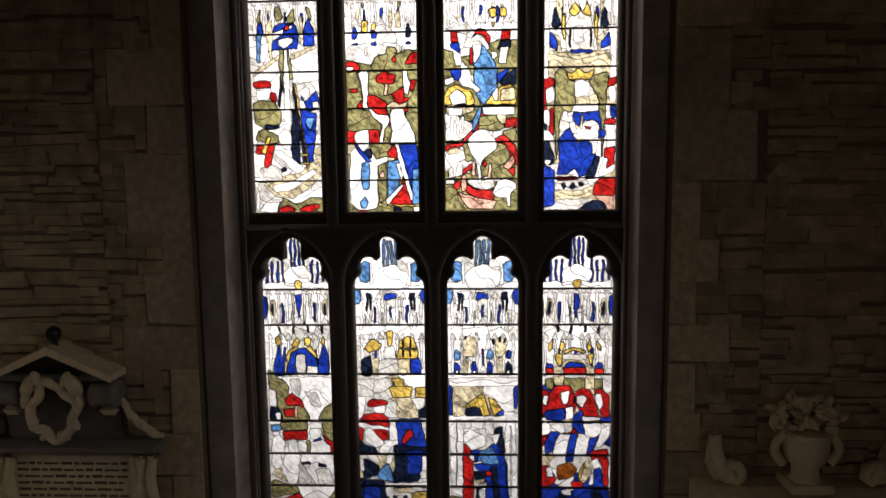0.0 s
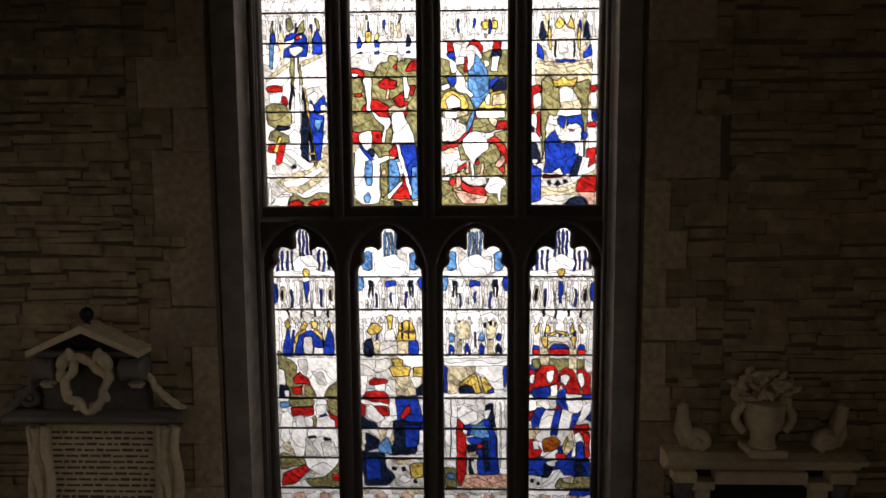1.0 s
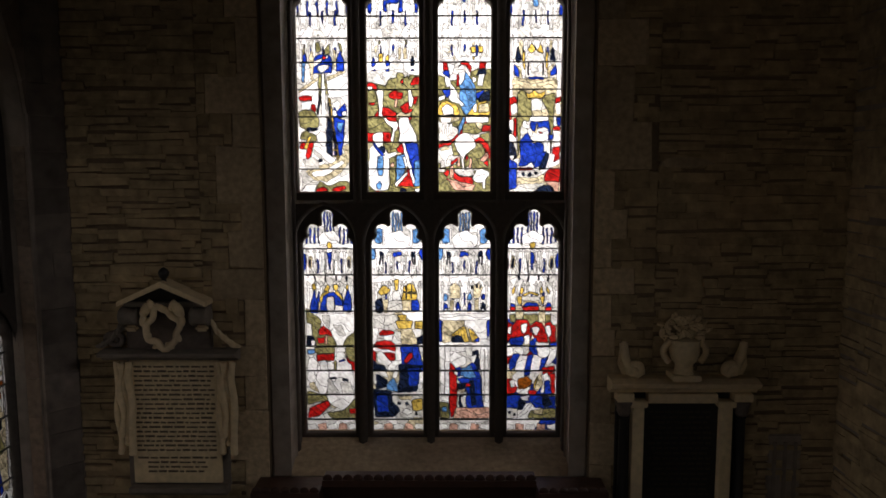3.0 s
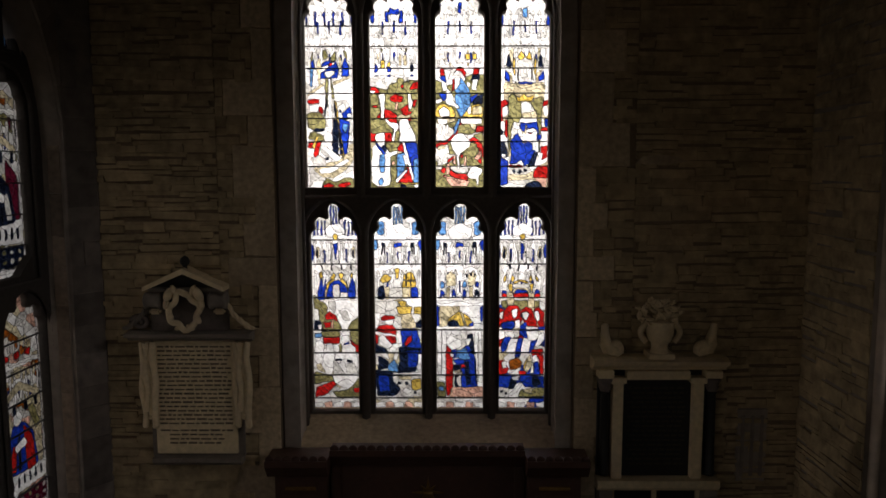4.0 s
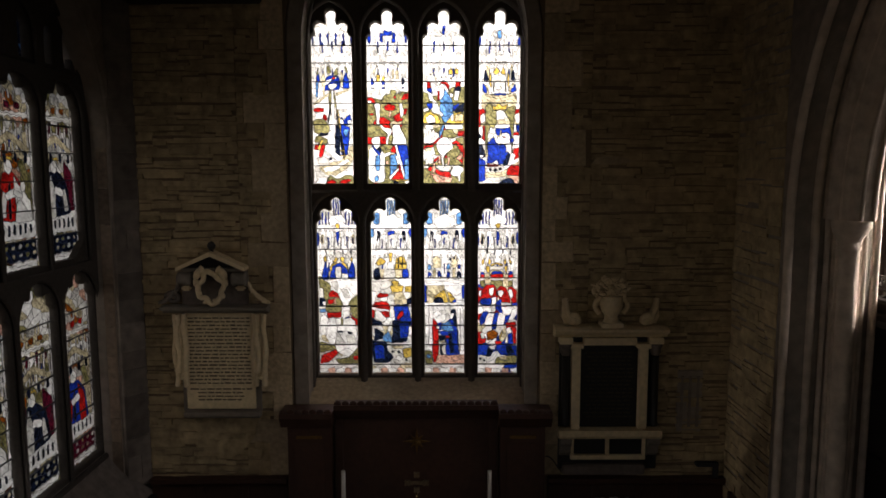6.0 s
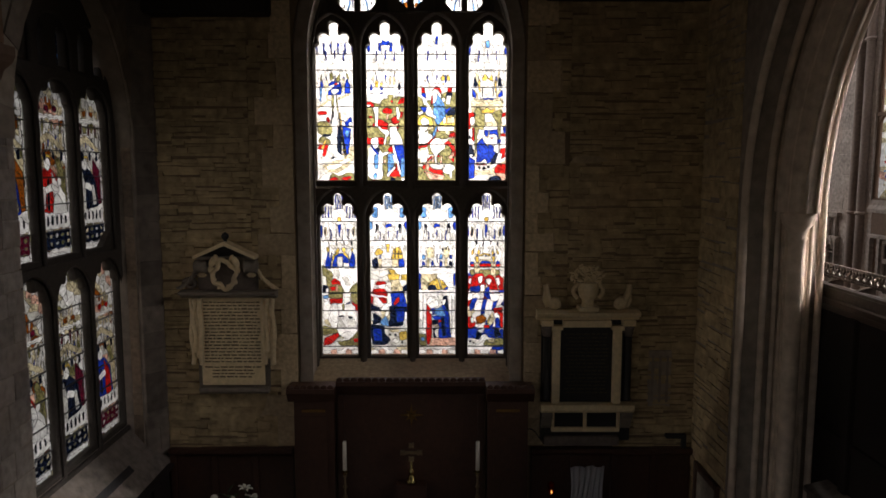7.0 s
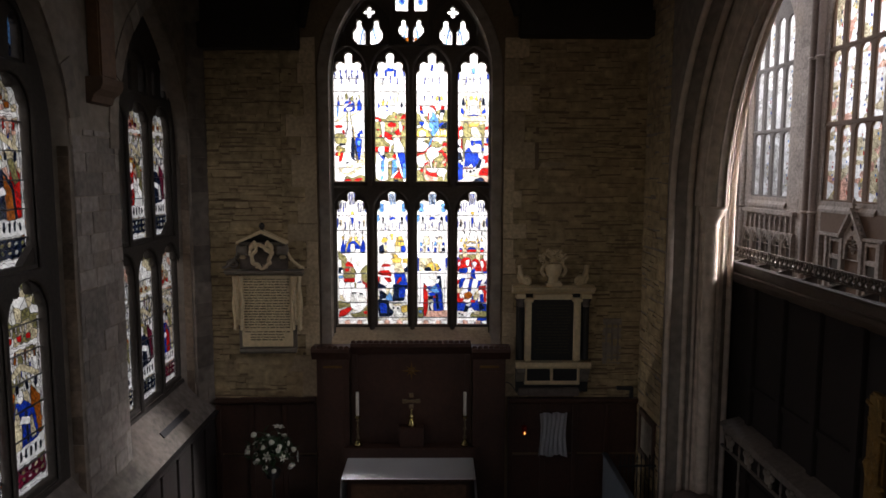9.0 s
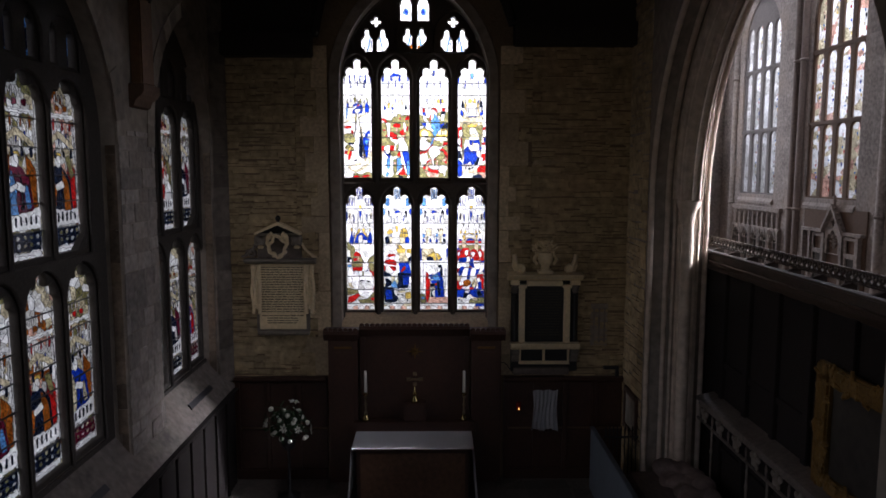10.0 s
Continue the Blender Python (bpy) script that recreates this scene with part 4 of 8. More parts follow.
def up_4(d):
    f = d.form
    shafts(d, 1.3, 1.62), shafts(d, 1.64, 1.98)
    f("white", 0.03, 1.35, 0.11, 1.35, 0.12, 0.98, 0.04, 0.98), f("white", 0.88, 1.35, 0.97, 1.35, 0.97, 0.98, 0.9, 0.98)
    f("tan", 0.12, 1.17, 0.88, 1.17, 0.88, 1, 0.71, 0.97, 0.62, 1.02, 0.42, 1.02, 0.31, 0.98, 0.12, 1), f("tan", 0.12, 1.17, 0.16, 1.19, 0.49, 1.15, 0.85, 1.19, 0.88, 1.17, 0.49, 1.12)
    f("olive", 0.2, 1.02, 0.27, 1.05, 0.43, 0.98, 0.45, 0.83, 0.41, 0.75, 0.27, 0.74, 0.22, 0.39, 0.19, 0.68)
    f("olive", 0.62, 0.98, 0.79, 1.01, 0.87, 1.02, 0.83, 0.68, 0.8, 0.39, 0.77, 0.74, 0.72, 0.85), f("tan", 0.33, 1.02, 0.47, 1.02, 0.69, 1.02, 0.67, 0.98, 0.62, 0.97, 0.41, 0.97)
    f("gold", 0.34, 1.04, 0.41, 1.02, 0.5, 1.06, 0.59, 1.02, 0.69, 1.05, 0.64, 0.98, 0.39, 0.98)
    f("grey", 0.44, 0.95, 0.53, 0.97, 0.64, 0.95, 0.64, 0.9, 0.6, 0.85, 0.62, 0.82, 0.5, 0.8, 0.46, 0.85), f("tan", 0.62, 0.85, 0.72, 0.87, 0.76, 0.8, 0.62, 0.8)
    f("tan", 0.46, 0.85, 0.62, 0.85, 0.65, 0.8, 0.47, 0.8), f("white", 0.41, 0.75, 0.44, 0.79, 0.74, 0.79, 0.75, 0.75, 0.58, 0.74)
    f("blue", 0.44, 0.74, 0.6, 0.73, 0.76, 0.75, 0.79, 0.61, 0.7, 0.68, 0.58, 0.68, 0.53, 0.63, 0.44, 0.67)
    f("blue", 0.24, 0.53, 0.34, 0.6, 0.42, 0.61, 0.48, 0.57, 0.46, 0.51, 0.61, 0.53, 0.63, 0.46, 0.54, 0.4, 0.51, 0.3, 0.22, 0.29, 0.27, 0.39)
    f("blue", 0.51, 0.5, 0.7, 0.51, 0.74, 0.37, 0.73, 0.3, 0.5, 0.27, 0.56, 0.39), f("dark", 0.71, 0.41, 0.78, 0.41, 0.71, 0.26, 0.59, 0.25)
    f("blue", 0.75, 0.6, 0.85, 0.61, 0.84, 0.56, 0.75, 0.54), f("white", 0.29, 0.74, 0.35, 0.75, 0.36, 0.71, 0.42, 0.72, 0.41, 0.67, 0.29, 0.68)
    f("white", 0.37, 0.65, 0.44, 0.67, 0.48, 0.61, 0.42, 0.58), f("white", 0.43, 0.57, 0.53, 0.65, 0.67, 0.68, 0.75, 0.65, 0.75, 0.56, 0.63, 0.54, 0.46, 0.55)
    f("red", 0.57, 0.64, 0.65, 0.63, 0.65, 0.61, 0.58, 0.63), f("white", 0.67, 0.52, 0.74, 0.51, 0.74, 0.46, 0.69, 0.42, 0.67, 0.47)
    f("tan", 0.53, 0.71, 0.56, 0.72, 0.54, 0.61, 0.51, 0.63), f("white", 0.35, 0.28, 0.46, 0.33, 0.49, 0.28), f("red", 0.22, 0.27, 0.49, 0.26, 0.49, 0.24, 0.22, 0.24)
    f("tan", 0.2, 0.16, 0.39, 0.17, 0.69, 0.19, 0.67, 0.12, 0.39, 0.09, 0.21, 0.1), f("grey", 0.22, 0.23, 0.59, 0.24, 0.64, 0.19, 0.52, 0.16, 0.2, 0.17)
    f("dark", 0.27, 0.2, 0.31, 0.22, 0.34, 0.19, 0.31, 0.17), f("dark", 0.39, 0.19, 0.43, 0.22, 0.47, 0.19, 0.43, 0.17), f("dark", 0.5, 0.22, 0.54, 0.23, 0.58, 0.21, 0.54, 0.19)
    f("grey", 0.05, 0.02, 0.22, 0.09, 0.69, 0.1, 0.64, 0.07, 0.52, 0.02), f("dark", 0.52, 0.02, 0.62, 0.07, 0.81, 0.09, 0.87, 0.01)
    f("red", 0.04, 0.98, 0.12, 0.99, 0.18, 0.97, 0.17, 0.92, 0.04, 0.91), f("white", 0.08, 0.91, 0.16, 0.93, 0.18, 0.83, 0.08, 0.8), f("red", 0.03, 0.92, 0.07, 0.9, 0.07, 0.74, 0.03, 0.74)
    f("white", 0.04, 0.75, 0.1, 0.76, 0.16, 0.68, 0.14, 0.63, 0.04, 0.67), f("red", 0.13, 0.77, 0.18, 0.77, 0.17, 0.57, 0.12, 0.61)
    f("dark", 0.03, 0.67, 0.09, 0.65, 0.09, 0.61, 0.03, 0.61), f("white", 0.03, 0.61, 0.12, 0.61, 0.19, 0.53, 0.03, 0.53)
    f("dark", 0.04, 0.52, 0.12, 0.52, 0.19, 0.39, 0.17, 0.36, 0.04, 0.36), f("white", 0.06, 0.39, 0.14, 0.39, 0.14, 0.36, 0.07, 0.36)
    f("white", 0.13, 0.35, 0.22, 0.36, 0.22, 0.34, 0.16, 0.31), f("blue", 0.04, 0.34, 0.12, 0.34, 0.19, 0.29, 0.18, 0.06, 0.04, 0.05)
    f("red", 0.87, 0.97, 0.96, 0.99, 0.98, 0.95, 0.87, 0.92), f("white", 0.88, 0.92, 0.97, 0.93, 0.96, 0.81, 0.89, 0.82), f("blue", 0.91, 0.78, 0.97, 0.78, 0.97, 0.7, 0.92, 0.7)
    f("white", 0.84, 0.74, 0.91, 0.75, 0.9, 0.7, 0.84, 0.7), f("red", 0.84, 0.68, 0.97, 0.69, 0.97, 0.65, 0.83, 0.65), f("white", 0.86, 0.64, 0.96, 0.64, 0.97, 0.48, 0.87, 0.48)
    f("red", 0.84, 0.47, 0.96, 0.48, 0.97, 0.36, 0.83, 0.29, 0.82, 0.34), f("white", 0.76, 0.29, 0.84, 0.4, 0.88, 0.39, 0.86, 0.32, 0.97, 0.36, 0.95, 0.3, 0.78, 0.26)
    f("red", 0.75, 0.23, 0.81, 0.25, 0.97, 0.25, 0.97, 0.12, 0.7, 0.12, 0.71, 0.19), f("white", 0.6, 0.24, 0.71, 0.25, 0.71, 0.22, 0.63, 0.22)
    f("pink", 0.71, 0.12, 0.96, 0.12, 0.95, 0.02, 0.88, 0.02, 0.84, 0.08, 0.74, 0.09), f("blue", 0.12, 1.32, 0.2, 1.29, 0.23, 1.19, 0.12, 1.21)
    f("blue", 0.78, 1.24, 0.83, 1.28, 0.88, 1.32, 0.89, 1.22, 0.78, 1.2), f("tan", 0.12, 1.34, 0.25, 1.28, 0.28, 1.18, 0.23, 1.18, 0.2, 1.28)
    f("tan", 0.88, 1.34, 0.73, 1.28, 0.72, 1.18, 0.77, 1.19, 0.78, 1.26), f("grey", 0.33, 1.35, 0.37, 1.42, 0.5, 1.46, 0.63, 1.42, 0.67, 1.35, 0.67, 1.18, 0.34, 1.18)
    f("grey", 0.41, 1.35, 0.53, 1.36, 0.56, 1.25, 0.44, 1.24), f("dark", 0.37, 1.34, 0.39, 1.34, 0.39, 1.21, 0.37, 1.21), f("dark", 0.63, 1.34, 0.65, 1.34, 0.65, 1.21, 0.64, 1.21)
    f("blue", 0.39, 1.19, 0.66, 1.19, 0.66, 1.17, 0.39, 1.17), f("gold", 0.27, 1.41, 0.31, 1.46, 0.32, 1.28, 0.29, 1.26), f("gold", 0.69, 1.46, 0.73, 1.41, 0.73, 1.26, 0.7, 1.28)
    f("gold", 0.36, 1.46, 0.44, 1.53, 0.5, 1.46, 0.43, 1.43), f("gold", 0.52, 1.46, 0.58, 1.53, 0.63, 1.49, 0.65, 1.43, 0.57, 1.44), f("dark", 0.15, 1.36, 0.17, 1.49, 0.2, 1.49, 0.25, 1.36)
    f("dark", 0.76, 1.36, 0.81, 1.49, 0.84, 1.46, 0.87, 1.36), f("white", 0.47, 1.56, 0.58, 1.56, 0.57, 1.49, 0.52, 1.46, 0.49, 1.51)
    f("tan", 0.2, 1.53, 0.25, 1.56, 0.28, 1.51, 0.27, 1.39, 0.23, 1.42), f("tan", 0.77, 1.56, 0.81, 1.55, 0.8, 1.48, 0.76, 1.42)
    d.block(0.04, 1.9, 0.03, 0.1, "blue"), d.block(0.96, 1.9, 0.03, 0.1, "blue"), d.block(0.5, 1.94, 0.04, 0.05, "sky"), slots(d, 1.8, 0.2, 0.8, 4, 0.012, 0.08, "grey")


def plinth(d):
    for k in range(5):
        d.block(0.1 + 0.2 * k, 0.05, 0.085, 0.032, "pink" if k % 2 else "white")


def low_1(d):
    f = d.form
    plinth(d)
    shafts(d, 1.3, 1.66)
    f("white", 0.23, 1.29, 0.97, 1.29, 0.98, 1.09, 0.73, 0.95, 0.6, 0.95, 0.47, 1.09), f("grey", 0.34, 1.28, 0.48, 1.28, 0.47, 1.15, 0.36, 1.2)
    f("grey", 0.54, 1.18, 0.71, 1.16, 0.77, 1.05, 0.64, 1.07), f("olive", 0.04, 1.35, 0.18, 1.29, 0.32, 1.22, 0.3, 1.15, 0.5, 1.09, 0.6, 0.95, 0.19, 0.95, 0.09, 1.07)
    f("olive", 0.73, 0.96, 0.8, 1.04, 0.98, 1.11, 0.98, 0.95), f("white", 0.04, 1.2, 0.13, 1.18, 0.15, 1.06, 0.04, 1.06), f("dark", 0.05, 1.05, 0.18, 1.05, 0.22, 0.95, 0.05, 0.95)
    f("white", 0.12, 1.01, 0.2, 1.01, 0.19, 0.95, 0.12, 0.95), f("red", 0.26, 1.11, 0.35, 1.16, 0.47, 1.13, 0.53, 1.05, 0.43, 1.07, 0.3, 1.07)
    f("pink", 0.39, 1.06, 0.43, 1.06, 0.43, 0.97, 0.39, 0.97), f("red", 0.23, 1.03, 0.38, 1.04, 0.38, 0.98, 0.26, 0.97), f("olive", 0.19, 0.93, 0.56, 0.93, 0.56, 0.87, 0.22, 0.86)
    f("sky", 0.05, 0.9, 0.18, 0.91, 0.19, 0.86, 0.06, 0.86), f("white", 0.07, 0.86, 0.16, 0.85, 0.16, 0.82, 0.08, 0.82), f("red", 0.21, 0.85, 0.54, 0.86, 0.55, 0.79, 0.24, 0.78)
    f("olive", 0.77, 0.93, 0.99, 0.93, 0.98, 0.78, 0.83, 0.78), f("red", 0.76, 0.83, 0.88, 0.78, 0.98, 0.76, 0.98, 0.68, 0.87, 0.69)
    f("white", 0.07, 0.8, 0.16, 0.82, 0.24, 0.76, 0.21, 0.71, 0.24, 0.68, 0.05, 0.68), f("white", 0.28, 0.78, 0.36, 0.79, 0.41, 0.76, 0.43, 0.68, 0.29, 0.68)
    f("white", 0.42, 0.77, 0.52, 0.77, 0.57, 0.72, 0.51, 0.68, 0.44, 0.69), f("white", 0.59, 0.87, 0.71, 0.89, 0.76, 0.85, 0.72, 0.8, 0.6, 0.79)
    f("white", 0.61, 0.93, 0.75, 0.93, 0.76, 0.88, 0.6, 0.88), f("blue", 0.64, 0.78, 0.74, 0.8, 0.75, 0.76, 0.65, 0.76), f("white", 0.6, 0.76, 0.76, 0.78, 0.88, 0.74, 0.87, 0.68, 0.6, 0.68)
    f("olive", 0.55, 0.78, 0.59, 0.78, 0.59, 0.68, 0.55, 0.68), f("white", 0.06, 0.66, 0.17, 0.67, 0.18, 0.58, 0.12, 0.53, 0.04, 0.58)
    f("tan", 0.06, 0.53, 0.16, 0.55, 0.26, 0.43, 0.09, 0.48), f("white", 0.24, 0.66, 0.43, 0.67, 0.44, 0.6, 0.39, 0.43, 0.27, 0.42, 0.19, 0.54)
    f("grey", 0.42, 0.58, 0.56, 0.59, 0.59, 0.43, 0.42, 0.41), f("white", 0.48, 0.67, 0.89, 0.66, 0.91, 0.5, 0.93, 0.41, 0.67, 0.41, 0.47, 0.6)
    f("dark", 0.47, 0.6, 0.58, 0.6, 0.58, 0.58, 0.48, 0.58), f("dark", 0.7, 0.59, 0.82, 0.58, 0.81, 0.56, 0.71, 0.56), f("grey", 0.66, 0.54, 0.85, 0.55, 0.91, 0.43, 0.71, 0.42)
    f("white", 0.39, 0.4, 0.93, 0.4, 0.84, 0.3, 0.72, 0.24, 0.53, 0.28, 0.41, 0.35), f("olive", 0.05, 0.45, 0.39, 0.39, 0.42, 0.34, 0.25, 0.33, 0.04, 0.3)
    f("olive", 0.8, 0.28, 0.96, 0.38, 0.97, 0.15, 0.48, 0.15, 0.42, 0.21, 0.7, 0.23), f("red", 0.07, 0.26, 0.42, 0.34, 0.46, 0.29, 0.24, 0.17, 0.05, 0.15)
    f("red", 0.82, 0.25, 0.96, 0.26, 0.97, 0.2, 0.84, 0.2), f("red", 0.93, 0.47, 0.97, 0.47, 0.97, 0.41, 0.93, 0.42)
    f("blue", 0.13, 1.4, 0.21, 1.57, 0.24, 1.46, 0.28, 1.42, 0.26, 1.31, 0.13, 1.32)
    f("blue", 0.32, 1.44, 0.42, 1.51, 0.56, 1.53, 0.69, 1.48, 0.72, 1.38, 0.65, 1.35, 0.45, 1.32, 0.33, 1.32), f("grey", 0.44, 1.47, 0.57, 1.48, 0.56, 1.31, 0.43, 1.34)
    f("grey", 0.59, 1.39, 0.74, 1.38, 0.73, 1.31, 0.58, 1.31), f("blue", 0.75, 1.42, 0.83, 1.57, 0.89, 1.44, 0.88, 1.32, 0.73, 1.32)
    f("gold", 0.3, 1.46, 0.34, 1.51, 0.46, 1.55, 0.46, 1.52, 0.37, 1.49, 0.32, 1.4), f("gold", 0.61, 1.55, 0.72, 1.49, 0.72, 1.42, 0.67, 1.48, 0.59, 1.52)
    f("gold", 0.16, 1.61, 0.21, 1.63, 0.24, 1.57, 0.19, 1.55), f("gold", 0.45, 1.61, 0.5, 1.59, 0.46, 1.54, 0.38, 1.55), f("gold", 0.56, 1.61, 0.66, 1.61, 0.63, 1.55, 0.58, 1.55)
    f("gold", 0.78, 1.57, 0.83, 1.63, 0.85, 1.55), f("tan", 0.28, 1.42, 0.32, 1.42, 0.3, 1.31, 0.28, 1.31)
    slots(d, 1.68, 0.22, 0.82, 4, 0.012, 0.03, "dark")
    striped_head(d)


def low_2(d):
    f = d.form
    plinth(d)
    shafts(d, 1.3, 1.66)
    f("grey", 0.02, 1.28, 0.24, 1.28, 0.23, 1.14, 0.02, 1.14), f("grey", 0.25, 1.27, 0.49, 1.29, 0.5, 1.14, 0.38, 1.11, 0.25, 1.12)
    f("white", 0.02, 1.14, 0.13, 1.14, 0.09, 0.98, 0.02, 0.97), f("tan", 0.59, 1.14, 0.74, 1.16, 0.87, 1.01, 0.87, 0.97, 0.57, 0.97, 0.55, 1.07)
    f("tan", 0.5, 1.16, 0.72, 1.16, 0.77, 1.07, 0.67, 1, 0.57, 1.07), f("gold", 0.45, 1.21, 0.56, 1.23, 0.77, 1.22, 0.74, 1.14, 0.52, 1.13)
    f("gold", 0.49, 1.29, 0.66, 1.28, 0.64, 1.22, 0.54, 1.23), f("gold", 0.81, 1.21, 0.96, 1.22, 0.96, 1.13, 0.82, 1.14), f("white", 0.77, 1.13, 0.94, 1.13, 0.92, 1.05, 0.84, 1.04)
    f("dark", 0.86, 1.03, 0.96, 1.07, 0.96, 0.97, 0.86, 0.97), f("red", 0.15, 1.09, 0.22, 1.12, 0.4, 1.11, 0.43, 1.08, 0.3, 1.06, 0.16, 1.06)
    f("white", 0.23, 1.06, 0.38, 1.07, 0.38, 1.01, 0.3, 1, 0.23, 1.02), f("red", 0.02, 0.92, 0.11, 1, 0.4, 1, 0.45, 0.89, 0.19, 0.89)
    f("white", 0.02, 0.93, 0.45, 0.89, 0.45, 0.87, 0.16, 0.88, 0.02, 0.9), f("red", 0.19, 0.87, 0.43, 0.87, 0.44, 0.79, 0.31, 0.78), f("red", 0.02, 0.89, 0.09, 0.88, 0.07, 0.78, 0.02, 0.79)
    f("white", 0.38, 1, 0.42, 1.06, 0.55, 0.99, 0.55, 0.97, 0.43, 0.97), f("white", 0.45, 0.95, 0.55, 0.95, 0.62, 0.87, 0.58, 0.79, 0.46, 0.78)
    f("white", 0.11, 0.86, 0.17, 0.89, 0.31, 0.81, 0.36, 0.76, 0.25, 0.72, 0.12, 0.78), f("dark", 0.02, 0.78, 0.22, 0.72, 0.29, 0.67, 0.03, 0.67)
    f("white", 0.31, 0.72, 0.43, 0.78, 0.65, 0.79, 0.67, 0.76, 0.48, 0.74, 0.41, 0.67, 0.32, 0.67), f("white", 0.07, 0.68, 0.25, 0.67, 0.3, 0.59, 0.18, 0.63)
    f("white", 0.41, 0.66, 0.49, 0.66, 0.46, 0.59, 0.39, 0.6), f("blue", 0.55, 0.95, 0.87, 0.95, 0.96, 0.72, 0.94, 0.67, 0.51, 0.67, 0.58, 0.74)
    f("red", 0.61, 0.78, 0.7, 0.87, 0.79, 0.88, 0.79, 0.83, 0.65, 0.75), f("blue", 0.77, 0.94, 0.87, 0.94, 0.96, 0.74, 0.8, 0.72)
    f("dark", 0.51, 0.74, 0.94, 0.72, 0.89, 0.65, 0.85, 0.46, 0.47, 0.44, 0.53, 0.59), f("blue", 0.67, 0.7, 0.9, 0.7, 0.87, 0.52, 0.7, 0.5)
    f("sky", 0.28, 0.52, 0.41, 0.6, 0.47, 0.52, 0.49, 0.44, 0.28, 0.47), f("dark", 0.03, 0.63, 0.12, 0.63, 0.29, 0.57, 0.27, 0.5, 0.08, 0.47)
    f("grey", 0.02, 0.63, 0.08, 0.63, 0.09, 0.53, 0.03, 0.53), f("dark", 0.02, 0.46, 0.37, 0.44, 0.4, 0.32, 0.52, 0.24, 0.41, 0.17, 0.07, 0.16, 0.03, 0.32)
    f("blue", 0.07, 0.43, 0.28, 0.39, 0.31, 0.22, 0.1, 0.22), f("grey", 0.38, 0.39, 0.96, 0.39, 0.96, 0.16, 0.55, 0.16, 0.52, 0.26, 0.4, 0.33)
    f("white", 0.38, 0.43, 0.95, 0.44, 0.95, 0.41, 0.4, 0.4), f("tan", 0.47, 0.39, 0.76, 0.39, 0.73, 0.35, 0.56, 0.35), f("gold", 0.76, 0.35, 0.95, 0.37, 0.95, 0.24, 0.76, 0.23)
    f("white", 0.55, 0.21, 0.64, 0.26, 0.76, 0.21, 0.66, 0.18), f("dark", 0.47, 0.32, 0.5, 0.33, 0.54, 0.3, 0.5, 0.29), f("dark", 0.62, 0.32, 0.66, 0.33, 0.69, 0.3, 0.65, 0.29)
    f("dark", 0.8, 0.21, 0.84, 0.22, 0.87, 0.19, 0.82, 0.18), f("white", 0.87, 0.53, 0.96, 0.54, 0.94, 0.47, 0.87, 0.48)
    f("dark", 0.09, 1.44, 0.21, 1.47, 0.22, 1.34, 0.2, 1.31, 0.09, 1.32), f("blue", 0.76, 1.44, 0.84, 1.47, 0.89, 1.42, 0.89, 1.33, 0.76, 1.32)
    f("grey", 0.32, 1.42, 0.41, 1.44, 0.58, 1.44, 0.57, 1.32, 0.3, 1.32), f("white", 0.41, 1.53, 0.53, 1.55, 0.56, 1.45, 0.39, 1.45)
    f("tan", 0.22, 1.44, 0.31, 1.45, 0.31, 1.31, 0.24, 1.31), f("tan", 0.58, 1.44, 0.74, 1.45, 0.74, 1.32, 0.59, 1.32)
    f("gold", 0.13, 1.53, 0.2, 1.59, 0.28, 1.6, 0.36, 1.55, 0.28, 1.51, 0.18, 1.5), f("gold", 0.61, 1.58, 0.71, 1.62, 0.78, 1.61, 0.86, 1.53, 0.84, 1.45, 0.58, 1.45)
    f("dark", 0.65, 1.6, 0.67, 1.6, 0.66, 1.46, 0.65, 1.46), f("dark", 0.75, 1.6, 0.76, 1.6, 0.76, 1.46, 0.75, 1.46), f("tan", 0.59, 1.53, 0.86, 1.53, 0.86, 1.52, 0.59, 1.52)
    f("gold", 0.43, 1.66, 0.51, 1.67, 0.51, 1.56, 0.46, 1.55)
    lobed_head(d)


